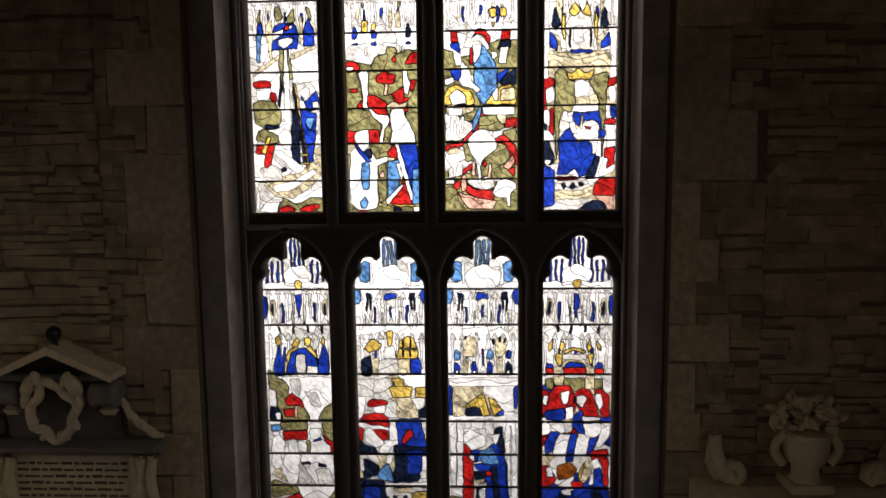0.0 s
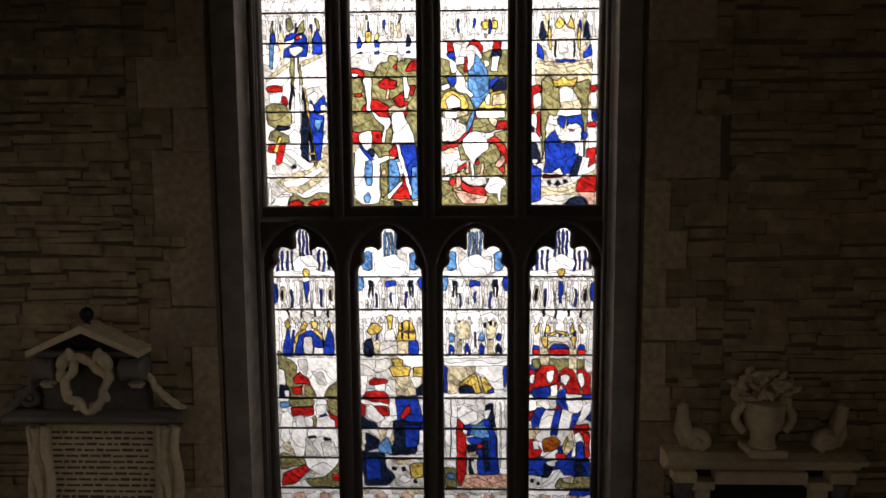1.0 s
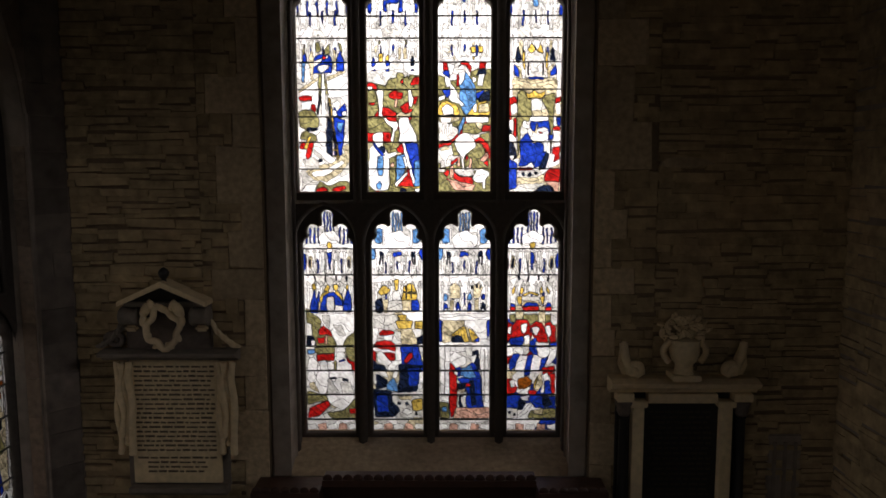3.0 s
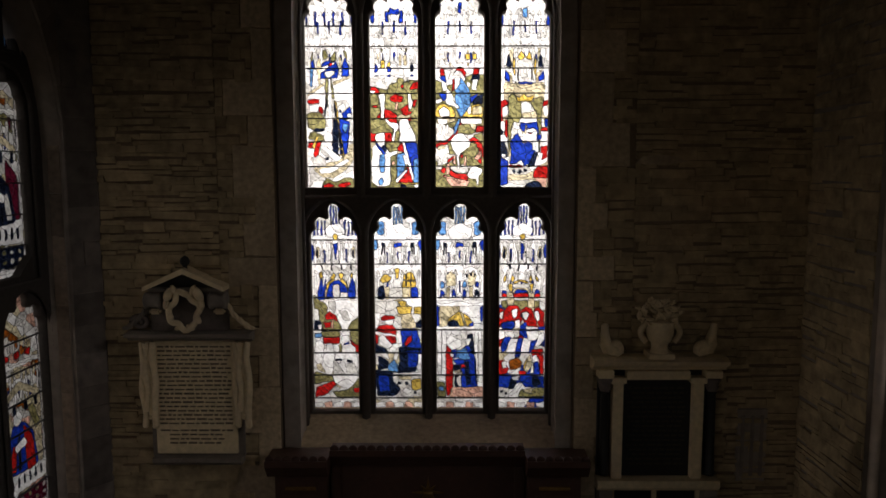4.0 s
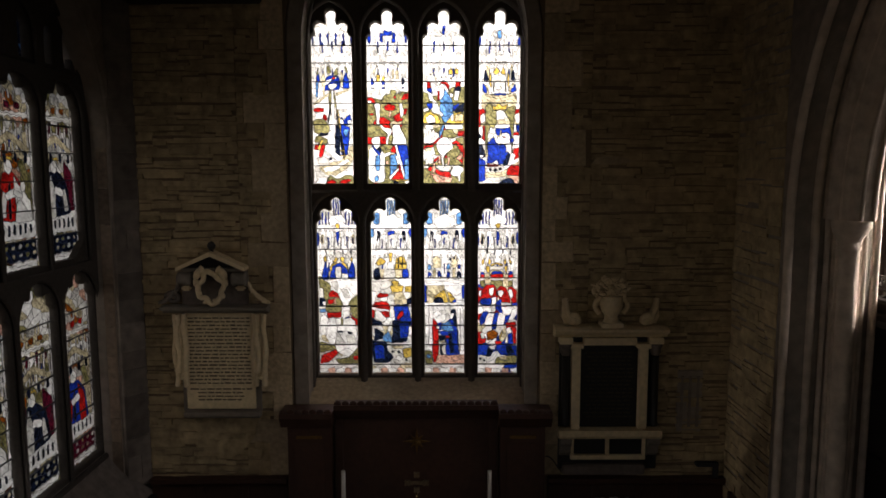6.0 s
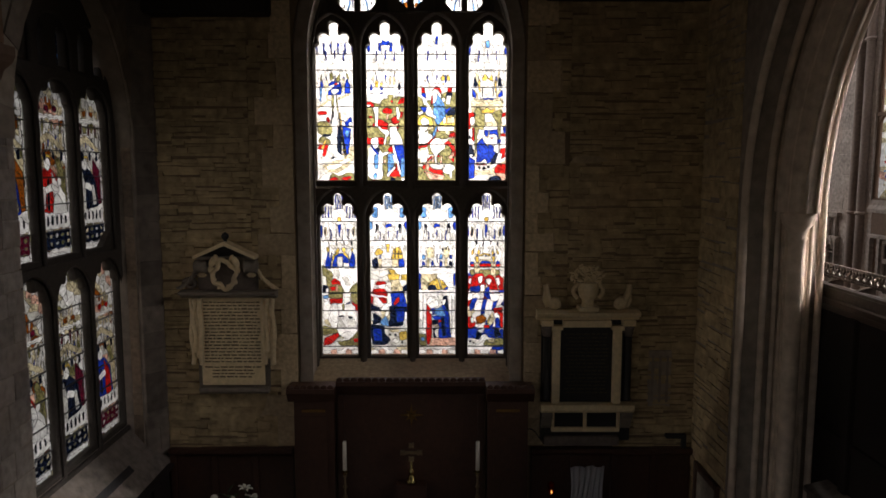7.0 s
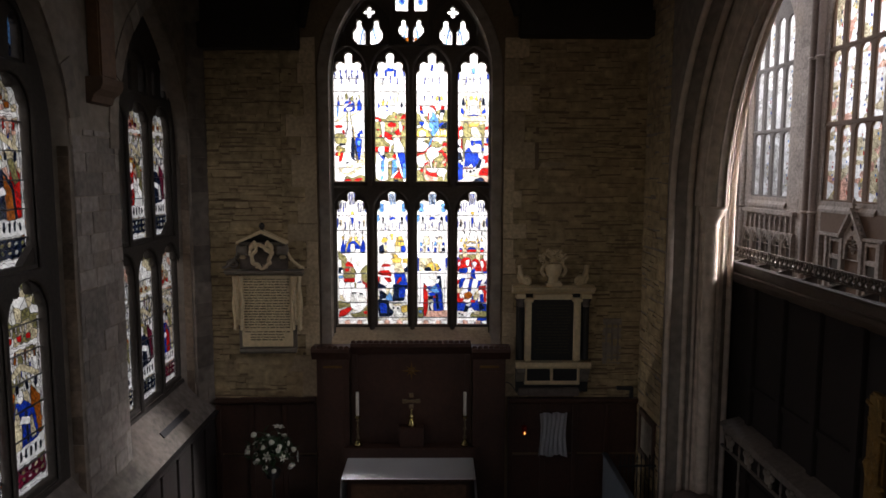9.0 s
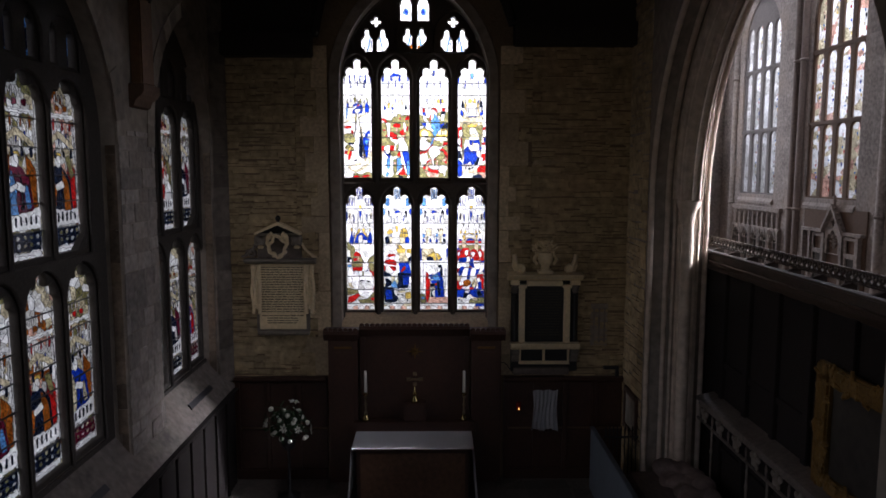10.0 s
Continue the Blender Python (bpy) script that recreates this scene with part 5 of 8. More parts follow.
def low_3(d):
    f = d.form
    plinth(d)
    shafts(d, 1.3, 1.66)
    f("white", 0.04, 1.29, 0.96, 1.3, 0.94, 1.23, 0.07, 1.23), f("tan", 0.09, 1.22, 0.49, 1.22, 0.49, 1.16, 0.29, 1.06, 0.22, 0.99, 0.09, 0.99)
    f("white", 0.51, 1.22, 0.92, 1.23, 0.92, 1.03, 0.76, 1.03, 0.66, 1.12, 0.51, 1.16), f("gold", 0.29, 1.08, 0.49, 1.16, 0.67, 1.1, 0.77, 1.01, 0.72, 0.99, 0.29, 1)
    f("gold", 0.42, 1.13, 0.59, 1.12, 0.59, 0.99, 0.49, 0.99), f("tan", 0.51, 1.16, 0.56, 1.15, 0.64, 0.99, 0.59, 0.99), f("dark", 0.27, 1.04, 0.35, 1.06, 0.45, 1.05, 0.5, 0.99, 0.25, 0.99)
    f("blue", 0.67, 1, 0.77, 1.04, 0.78, 0.99), f("blue", 0.02, 1.23, 0.07, 1.21, 0.08, 1, 0.03, 1), f("blue", 0.92, 1.21, 0.97, 1.23, 0.97, 1.06, 0.92, 1.05)
    f("white", 0.04, 0.9, 0.19, 0.96, 0.22, 0.88, 0.23, 0.69, 0.05, 0.69), f("white", 0.05, 0.67, 0.22, 0.67, 0.22, 0.41, 0.06, 0.41)
    f("white", 0.81, 0.96, 0.94, 0.95, 0.94, 0.69, 0.8, 0.69), f("white", 0.82, 0.67, 0.96, 0.67, 0.96, 0.33, 0.84, 0.34, 0.84, 0.51)
    f("grey", 0.13, 0.95, 0.14, 0.95, 0.13, 0.42, 0.12, 0.42), f("grey", 0.87, 0.9, 0.89, 0.9, 0.89, 0.35, 0.87, 0.35), f("white", 0.24, 0.95, 0.34, 0.96, 0.32, 0.89, 0.24, 0.88)
    f("white", 0.34, 0.96, 0.5, 0.96, 0.49, 0.88, 0.34, 0.9), f("grey", 0.52, 0.95, 0.64, 0.96, 0.64, 0.84, 0.54, 0.84), f("dark", 0.65, 0.88, 0.76, 0.9, 0.78, 0.77, 0.8, 0.69, 0.64, 0.7)
    f("white", 0.62, 0.83, 0.74, 0.85, 0.67, 0.75), f("red", 0.22, 0.75, 0.32, 0.71, 0.35, 0.59, 0.36, 0.4, 0.35, 0.2, 0.24, 0.17, 0.22, 0.33)
    f("blue", 0.35, 0.73, 0.55, 0.79, 0.7, 0.73, 0.81, 0.59, 0.82, 0.44, 0.85, 0.27, 0.53, 0.27, 0.55, 0.46, 0.38, 0.59), f("sky", 0.45, 0.7, 0.62, 0.73, 0.72, 0.6, 0.59, 0.59, 0.42, 0.62)
    f("dark", 0.59, 0.55, 0.67, 0.57, 0.72, 0.31, 0.64, 0.29), f("blue", 0.72, 0.57, 0.8, 0.59, 0.83, 0.31, 0.75, 0.29)
    f("grey", 0.45, 0.81, 0.59, 0.82, 0.64, 0.77, 0.52, 0.71, 0.42, 0.71), f("white", 0.23, 0.82, 0.32, 0.88, 0.42, 0.85, 0.52, 0.81, 0.52, 0.75, 0.35, 0.71, 0.27, 0.75)
    f("white", 0.3, 0.67, 0.38, 0.66, 0.37, 0.62, 0.31, 0.63), f("white", 0.35, 0.61, 0.48, 0.62, 0.48, 0.6, 0.37, 0.6), f("red", 0.47, 0.53, 0.6, 0.54, 0.64, 0.51, 0.52, 0.49)
    f("dark", 0.37, 0.53, 0.52, 0.53, 0.52, 0.44, 0.38, 0.46), f("tan", 0.38, 0.46, 0.52, 0.48, 0.5, 0.44, 0.42, 0.43), f("dark", 0.4, 0.4, 0.47, 0.4, 0.48, 0.26, 0.41, 0.27)
    f("blue", 0.47, 0.26, 0.6, 0.26, 0.58, 0.18, 0.41, 0.16, 0.38, 0.19), f("dark", 0.72, 0.26, 0.84, 0.27, 0.89, 0.21, 0.69, 0.19)
    f("grey", 0.42, 0.38, 0.52, 0.38, 0.53, 0.27, 0.47, 0.27), f("olive", 0.04, 0.33, 0.19, 0.31, 0.21, 0.15, 0.04, 0.15), f("sky", 0.07, 0.27, 0.16, 0.27, 0.17, 0.22, 0.07, 0.23)
    f("pink", 0.35, 0.26, 0.69, 0.26, 0.96, 0.27, 0.97, 0.15, 0.31, 0.15), f("white", 0.05, 0.38, 0.21, 0.39, 0.21, 0.33, 0.06, 0.35)
    f("blue", 0.11, 1.39, 0.13, 1.42, 0.18, 1.39, 0.17, 1.32, 0.11, 1.32), f("white", 0.13, 1.35, 0.16, 1.35, 0.16, 1.32, 0.12, 1.32)
    f("blue", 0.34, 1.39, 0.38, 1.43, 0.42, 1.39, 0.42, 1.32, 0.34, 1.32), f("white", 0.36, 1.35, 0.4, 1.35, 0.4, 1.32, 0.36, 1.32)
    f("blue", 0.56, 1.39, 0.59, 1.43, 0.63, 1.39, 0.63, 1.32, 0.56, 1.32), f("red", 0.58, 1.34, 0.62, 1.34, 0.62, 1.32, 0.58, 1.32)
    f("dark", 0.81, 1.39, 0.84, 1.43, 0.88, 1.39, 0.88, 1.32, 0.81, 1.32), f("white", 0.82, 1.35, 0.86, 1.35, 0.86, 1.32, 0.82, 1.32)
    f("sky", 0.1, 1.49, 0.14, 1.52, 0.19, 1.49, 0.18, 1.44, 0.11, 1.44), f("sky", 0.56, 1.49, 0.59, 1.52, 0.64, 1.49, 0.63, 1.45, 0.56, 1.45)
    f("blue", 0.81, 1.49, 0.85, 1.52, 0.89, 1.49, 0.87, 1.45, 0.81, 1.45), f("tan", 0.23, 1.58, 0.31, 1.63, 0.41, 1.58, 0.41, 1.47, 0.23, 1.47)
    f("tan", 0.23, 1.43, 0.29, 1.45, 0.3, 1.32, 0.23, 1.32), f("tan", 0.67, 1.58, 0.74, 1.63, 0.84, 1.58, 0.77, 1.47, 0.68, 1.47), f("tan", 0.68, 1.45, 0.77, 1.45, 0.77, 1.32, 0.69, 1.32)
    f("dark", 0.63, 1.6, 0.66, 1.61, 0.66, 1.57, 0.63, 1.56), f("dark", 0.71, 1.61, 0.74, 1.62, 0.74, 1.58, 0.71, 1.57), f("dark", 0.78, 1.61, 0.8, 1.61, 0.8, 1.57, 0.78, 1.57)
    f("dark", 0.26, 1.62, 0.28, 1.64, 0.28, 1.61, 0.25, 1.61)
    lobed_head(d)


def low_4(d):
    f = d.form
    plinth(d)
    shafts(d, 1.3, 1.66)
    f("olive", 0.1, 1.29, 0.2, 1.29, 0.2, 1.2, 0.1, 1.21), f("olive", 0.34, 1.29, 0.62, 1.29, 0.63, 1.21, 0.47, 1.19, 0.36, 1.23), f("olive", 0.75, 1.29, 0.86, 1.29, 0.86, 1.2, 0.75, 1.2)
    f("tan", 0.2, 1.31, 0.34, 1.31, 0.33, 1.23, 0.21, 1.23), f("tan", 0.63, 1.31, 0.75, 1.31, 0.75, 1.21, 0.64, 1.21), f("red", 0.04, 1.2, 0.15, 1.18, 0.12, 1.04, 0.04, 0.98)
    f("red", 0.14, 1.16, 0.24, 1.23, 0.41, 1.23, 0.48, 1.16, 0.46, 1.09, 0.31, 1.05, 0.14, 1.04), f("red", 0.49, 1.16, 0.58, 1.21, 0.69, 1.2, 0.75, 1.13, 0.82, 1, 0.65, 0.99, 0.55, 1.05)
    f("red", 0.75, 1.18, 0.85, 1.21, 0.95, 1.15, 0.96, 0.99, 0.87, 0.98, 0.8, 1.09), f("white", 0.3, 1.18, 0.41, 1.19, 0.41, 1.11, 0.36, 1.08, 0.31, 1.11)
    f("white", 0.06, 1.15, 0.14, 1.16, 0.1, 1.07, 0.06, 1.09), f("white", 0.51, 1.15, 0.59, 1.16, 0.65, 1.13, 0.6, 1.06, 0.53, 1.09)
    f("white", 0.76, 1.16, 0.85, 1.17, 0.87, 1.07, 0.82, 1.04), f("blue", 0.1, 1.03, 0.33, 1.05, 0.36, 0.98, 0.29, 0.95, 0.12, 0.96), f("blue", 0.48, 1, 0.6, 1.04, 0.58, 0.95, 0.48, 0.95)
    f("white", 0.36, 1.05, 0.46, 1.07, 0.48, 0.98, 0.38, 0.96), f("white", 0.59, 0.99, 0.84, 0.98, 0.82, 0.95, 0.6, 0.95), f("white", 0.04, 0.93, 0.16, 0.93, 0.17, 0.85, 0.04, 0.83)
    f("white", 0.17, 0.92, 0.34, 0.93, 0.38, 0.87, 0.28, 0.84), f("grey", 0.34, 0.93, 0.45, 0.94, 0.46, 0.87, 0.38, 0.85)
    f("blue", 0.09, 0.78, 0.17, 0.86, 0.29, 0.85, 0.21, 0.72, 0.11, 0.68), f("white", 0.29, 0.84, 0.44, 0.84, 0.4, 0.72, 0.35, 0.68, 0.19, 0.68, 0.24, 0.78)
    f("blue", 0.44, 0.84, 0.53, 0.85, 0.48, 0.68, 0.38, 0.68), f("white", 0.55, 0.85, 0.69, 0.82, 0.66, 0.68, 0.49, 0.68), f("blue", 0.69, 0.8, 0.81, 0.83, 0.73, 0.68, 0.67, 0.69)
    f("white", 0.6, 0.93, 0.84, 0.93, 0.86, 0.87, 0.77, 0.82, 0.64, 0.83), f("white", 0.86, 0.89, 0.96, 0.91, 0.96, 0.82, 0.84, 0.74, 0.79, 0.76)
    f("red", 0.71, 0.71, 0.93, 0.72, 0.94, 0.67, 0.81, 0.61, 0.73, 0.63), f("white", 0.16, 0.62, 0.25, 0.67, 0.38, 0.66, 0.37, 0.6, 0.25, 0.56, 0.17, 0.58)
    f("blue", 0.37, 0.66, 0.49, 0.67, 0.47, 0.62, 0.38, 0.62), f("amber", 0.26, 0.58, 0.42, 0.61, 0.52, 0.56, 0.46, 0.49, 0.28, 0.47)
    f("red", 0.04, 0.58, 0.13, 0.58, 0.25, 0.49, 0.2, 0.43, 0.04, 0.41), f("white", 0.09, 0.56, 0.18, 0.57, 0.21, 0.5, 0.13, 0.49)
    f("tan", 0.54, 0.49, 0.61, 0.6, 0.69, 0.65, 0.73, 0.53, 0.61, 0.43), f("gold", 0.55, 0.49, 0.61, 0.6, 0.63, 0.59, 0.58, 0.48)
    f("white", 0.28, 0.43, 0.46, 0.5, 0.49, 0.49, 0.46, 0.41, 0.3, 0.41), f("red", 0.46, 0.46, 0.61, 0.45, 0.6, 0.41, 0.47, 0.41), f("blue", 0.76, 0.56, 0.85, 0.56, 0.89, 0.41, 0.77, 0.41)
    f("white", 0.73, 0.63, 0.81, 0.65, 0.85, 0.58, 0.76, 0.56), f("red", 0.87, 0.63, 0.95, 0.65, 0.96, 0.43, 0.89, 0.42), f("white", 0.7, 0.5, 0.75, 0.53, 0.75, 0.43, 0.69, 0.43)
    f("blue", 0.04, 0.38, 0.25, 0.39, 0.3, 0.3, 0.22, 0.26, 0.04, 0.26), f("dark", 0.29, 0.36, 0.42, 0.32, 0.34, 0.24, 0.25, 0.25)
    f("white", 0.22, 0.16, 0.36, 0.23, 0.46, 0.3, 0.55, 0.32, 0.43, 0.21, 0.29, 0.16), f("blue", 0.53, 0.32, 0.7, 0.39, 0.96, 0.39, 0.95, 0.28, 0.74, 0.26, 0.6, 0.27)
    f("dark", 0.72, 0.38, 0.84, 0.39, 0.91, 0.3, 0.77, 0.27), f("white", 0.3, 0.39, 0.44, 0.39, 0.46, 0.34, 0.34, 0.35), f("olive", 0.51, 0.23, 0.97, 0.26, 0.96, 0.15, 0.46, 0.15)
    f("grey", 0.04, 0.26, 0.25, 0.25, 0.25, 0.15, 0.04, 0.15), f("dark", 0.09, 0.23, 0.13, 0.23, 0.13, 0.2, 0.09, 0.2), f("dark", 0.17, 0.2, 0.21, 0.2, 0.21, 0.17, 0.17, 0.17)
    f("tan", 0.57, 0.24, 0.74, 0.25, 0.71, 0.19, 0.57, 0.2), f("red", 0.09, 1.37, 0.2, 1.37, 0.2, 1.33, 0.1, 1.33), f("red", 0.34, 1.38, 0.63, 1.38, 0.63, 1.33, 0.34, 1.33)
    f("red", 0.76, 1.37, 0.86, 1.37, 0.86, 1.33, 0.76, 1.33), f("blue", 0.09, 1.37, 0.11, 1.41, 0.18, 1.41, 0.2, 1.37), f("blue", 0.34, 1.38, 0.39, 1.42, 0.49, 1.44, 0.59, 1.42, 0.63, 1.38)
    f("blue", 0.76, 1.37, 0.79, 1.42, 0.86, 1.41, 0.86, 1.37), f("tan", 0.32, 1.38, 0.35, 1.43, 0.49, 1.46, 0.6, 1.44, 0.66, 1.38, 0.63, 1.38, 0.57, 1.42, 0.4, 1.42, 0.35, 1.38)
    f("grey", 0.33, 1.48, 0.64, 1.48, 0.64, 1.44, 0.34, 1.44), f("gold", 0.23, 1.48, 0.32, 1.49, 0.31, 1.41, 0.27, 1.39, 0.23, 1.43)
    f("gold", 0.66, 1.48, 0.74, 1.49, 0.72, 1.41, 0.69, 1.4), f("gold", 0.32, 1.5, 0.47, 1.54, 0.64, 1.5, 0.57, 1.49, 0.47, 1.52, 0.38, 1.49)
    f("gold", 0.3, 1.59, 0.35, 1.55, 0.32, 1.51, 0.28, 1.53), f("gold", 0.65, 1.55, 0.68, 1.6, 0.7, 1.53, 0.67, 1.5), f("gold", 0.13, 1.55, 0.18, 1.6, 0.18, 1.53, 0.14, 1.5)
    f("gold", 0.77, 1.6, 0.84, 1.55, 0.84, 1.51, 0.79, 1.53), f("tan", 0.2, 1.38, 0.31, 1.38, 0.3, 1.31, 0.22, 1.31), f("tan", 0.64, 1.38, 0.75, 1.38, 0.74, 1.31, 0.66, 1.31)
    slots(d, 1.68, 0.25, 0.8, 4, 0.012, 0.03, "dark")
    striped_head(d)


BARS_UP = [0.255, 0.53, 0.79, 1.065, 1.34, 1.58, 1.8]
BARS_LOW = [0.14, 0.415, 0.68, 0.95, 1.33, 1.72, 2.0]
EAST_ART = ((up_1, up_2, up_3, up_4), (low_1, low_2, low_3, low_4))
TOLD = (("a ship with a pale sail", "red and green rocks under a white sky", "gold and white domes among olive trees", "a blue robed seated form"),
        ("a white crowd of rounded forms", "a blue robed throne and red hat", "a blue and red arched doorway", "red and blue gathered forms"))


GROUNDS = ((("grey", "white", "grey"), ("olive", "red", "olive", "olive", "tan"), ("olive", "olive", "grey", "olive", "red"), ("tan", "white", "olive", "grey")),
           (("grey", "white", "white", "tan"), ("grey", "tan", "white", "grey"), ("white", "grey", "white"), ("grey", "blue", "tan", "white", "red")))


def head_ground(row, k):
    """Mixed colours behind the figures, white glass with a little grey in the canopy above."""
    low, mixed = (1.15 if row == 0 else 1.28), GROUNDS[row][k]
    return lambda u, v: mixed[int((u * 9.1 + v * 23.7) % len(mixed))] if v < low else ("white", "grey", "white", "white", "grey", "white")[int((u * 5.3 + v * 8.7) % 6)]


for row, (v0, shoulder, apex), xs, bars in ((0, UP, UP_X, BARS_UP), (1, LOW, LOW_X, BARS_LOW)):
    for k, uc in enumerate(xs):
        w, h = 0.57, apex - v0 + 0.06
        d = Design(w, h, 10 * row + k, 0.0056)
        EAST_ART[row][k](d)
        glazed_panel("leaded stained glass showing " + TOLD[row][k], Matrix.Translation((uc - w / 2, GLASS_Y, v0 - 0.02)), w, h,
                     d.cut(head_ground(row, k), 0.145), bars, "lights of the altar window")

# the stone frame: the outer order stands nearer to the room, the inner one holds the glass
CX = -0.17
window_frame = thing("window_1", "four-light traceried stone window over the altar", "window", kind="structure")
holes = [foiled(uc, 0.268, v0, shoulder, apex) for (v0, shoulder, apex), xs in ((UP, UP_X), (LOW, LOW_X)) for uc in xs]
for side in (-1, 1):
    holes += [dagger(CX + side * 0.60, 7.89, 8.43, 0.105, side), dagger(CX + side * 0.895, 7.89, 8.43, 0.105, -side),
              dagger(CX + side * 0.13, 8.05, 8.44, 0.085, -side), clover(CX + side * 0.72, 8.55, 0.1),
              [(CX + side * (0.46 + 0.05 * math.cos(a)), 8.75 + 0.1 * math.sin(a)) for a in (math.pi * k / 6 for k in range(12))],
              foiled(CX + side * 0.162, 0.105, 8.57, 8.87, 9.03, 24)]
OUTER = pointed(-1.6, 1.26, 2.9, 7.35, 9.3)
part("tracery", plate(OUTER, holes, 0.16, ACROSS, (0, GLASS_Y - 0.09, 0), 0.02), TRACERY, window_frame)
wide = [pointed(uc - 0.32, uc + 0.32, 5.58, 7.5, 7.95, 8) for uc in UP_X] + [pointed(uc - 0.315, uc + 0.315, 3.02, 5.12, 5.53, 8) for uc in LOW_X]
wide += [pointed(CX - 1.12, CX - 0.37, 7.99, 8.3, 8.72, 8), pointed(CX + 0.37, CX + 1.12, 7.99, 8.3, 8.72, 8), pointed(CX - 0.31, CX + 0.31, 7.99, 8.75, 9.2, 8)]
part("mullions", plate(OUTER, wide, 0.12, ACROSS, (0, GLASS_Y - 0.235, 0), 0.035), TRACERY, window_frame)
sill = prism(bmesh.new(), [(GLASS_Y - 0.02, 3.085), (GLASS_Y - 0.32, 3.03), (EAST - 0.03, 2.86), (EAST - 0.03, 2.78), (GLASS_Y - 0.02, 2.78)], "x", -1.7, 1.37)
part("window_sill", sill, QUOIN, window_frame)

# small glass of the tracery
d = Design(2.5, 1.35, 77)
for side in (-1, 1):
    for off, v, lean in ((0.6, 0.28, side), (0.895, 0.28, -side), (0.13, 0.36, -side)):
        u = 0.5 + side * off / 2.5
        d.block(u + lean * 0.008, v - 0.06, 0.0045, 0.19, "sky", -lean * 12)
        d.block(u - lean * 0.014, v - 0.02, 0.002, 0.15, "dark", -lean * 14)
        d.block(u + lean * 0.03, v + 0.02, 0.0018, 0.13, "blue")
        d.oval(u, v + 0.19, 0.009, 0.018, "grey")
        if off < 0.2:
            d.oval(u + lean * 0.02, v - 0.15, 0.012, 0.05, "amber")
    u = 0.5 + side * 0.162 / 2.5
    d.oval(u, 0.86, 0.02, 0.07, "sky")
    d.oval(u, 0.86, 0.012, 0.045, "blue")
    for k in (-1, 1):
        d.block(u + 0.033 * k, 0.85, 0.002, 0.18, "grey")
glazed_panel("small leaded tracery lights of pale glass with blue devices", Matrix.Translation((CX - 1.25, GLASS_Y, 7.9)), 2.5, 1.35,
             d.cut(lambda u, v: "white", 0.16), [], "lights of the altar window")

# the side windows
N_RIGHT = (3.53, -0.39)     # the middle of the eastern light of each bay
N_TOP, N_LOW = (4.85, 6.45, 6.76), (2.44, 4.3, 4.66)


def side_art(d, kind):
    """A robed plain shape behind a parapet, under a pale canopy, over a chequered floor."""
    robe, cloak, back = (("blue", "tan", "amber"), ("red", "white", "olive"), ("dark", "grey", "plum"), ("blue", "red", "tan"), ("plum", "sky", "amber"), ("dark", "amber", "red"))[kind % 6]
    f, lean = d.form, 0.06 * (1 if kind % 2 else -1)
    for u in (0.035, 0.965):
        d.block(u, 0.95, 0.022, 0.9, "white")
    d.block(0.5, 0.05, 0.45, 0.035, "white")
    d.block(0.5, 0.2, 0.46, 0.1, "dark" if kind % 3 else "plum")
    for k in range(12):
        d.oval(0.1 + 0.155 * (k % 6), 0.16 + 0.085 * (k // 6), 0.045, 0.022, ("grey", "tan", "olive")[(k + kind) % 3])
    f("white", 0.05, 0.33, 0.95, 0.33, 0.95, 0.56, 0.05, 0.5)
    slots(d, 0.42, 0.14, 0.86, 7, 0.02, 0.05, "dark")
    f(back, 0.08, 0.52, 0.08, 0.95, 0.3, 1.12, 0.3, 0.52), f(back, 0.92, 0.56, 0.92, 0.95, 0.7, 1.12, 0.7, 0.56)
    f("olive" if kind % 2 else "amber", 0.1, 0.9, 0.22, 1.12, 0.34, 1.1, 0.2, 0.86)
    f(robe, 0.2, 0.5, 0.82, 0.54, 0.74, 0.86, 0.6 + lean, 0.99, 0.4 + lean, 0.99, 0.26, 0.84)
    f(cloak, 0.24, 0.5, 0.42, 0.5, 0.44, 0.76, 0.4 + lean, 0.96, 0.28, 0.8)
    f("dark", 0.55, 0.54, 0.6, 0.54, 0.58, 0.84, 0.54, 0.9), f(cloak, 0.66, 0.55, 0.78, 0.56, 0.7, 0.8, 0.62, 0.78)
    f("white", 0.4, 0.76, 0.62, 0.72, 0.66, 0.78, 0.46, 0.84)
    d.oval(0.5 + lean, 1.05, 0.085, 0.075, "white")
    f("gold" if kind % 3 else "grey", 0.38 + lean, 1.06, 0.4 + lean, 1.15, 0.6 + lean, 1.15, 0.62 + lean, 1.06, 0.58 + lean, 1.12, 0.42 + lean, 1.12)
    shafts(d, 1.15, 1.5)
    f("tan", 0.1, 1.18, 0.5, 1.32, 0.9, 1.18, 0.9, 1.24, 0.5, 1.4, 0.1, 1.24)
    for u in (0.16, 0.38, 0.62, 0.84):
        d.block(u, 1.14, 0.03, 0.05, "dark")
        d.block(u, 1.47, 0.022, 0.06, back)
    d.block(0.5, 1.57, 0.45, 0.025, "white")
    for u in (0.28, 0.5, 0.72):
        d.block(u, 1.66, 0.06, 0.03, ("red", "plum", "amber")[kind % 3])
    slots(d, 1.76, 0.34, 0.66, 4, 0.02, 0.05, "grey")
    if kind % 3 == 1:     # a second, smaller robed shape kneels in front
        f(cloak, 0.08, 0.5, 0.46, 0.5, 0.4, 0.72, 0.26, 0.8, 0.12, 0.7), f("white", 0.3, 0.72, 0.48, 0.78, 0.46, 0.82, 0.28, 0.78)
        d.oval(0.26, 0.85, 0.06, 0.05, "white")
    if kind % 2:
        d.mirror()


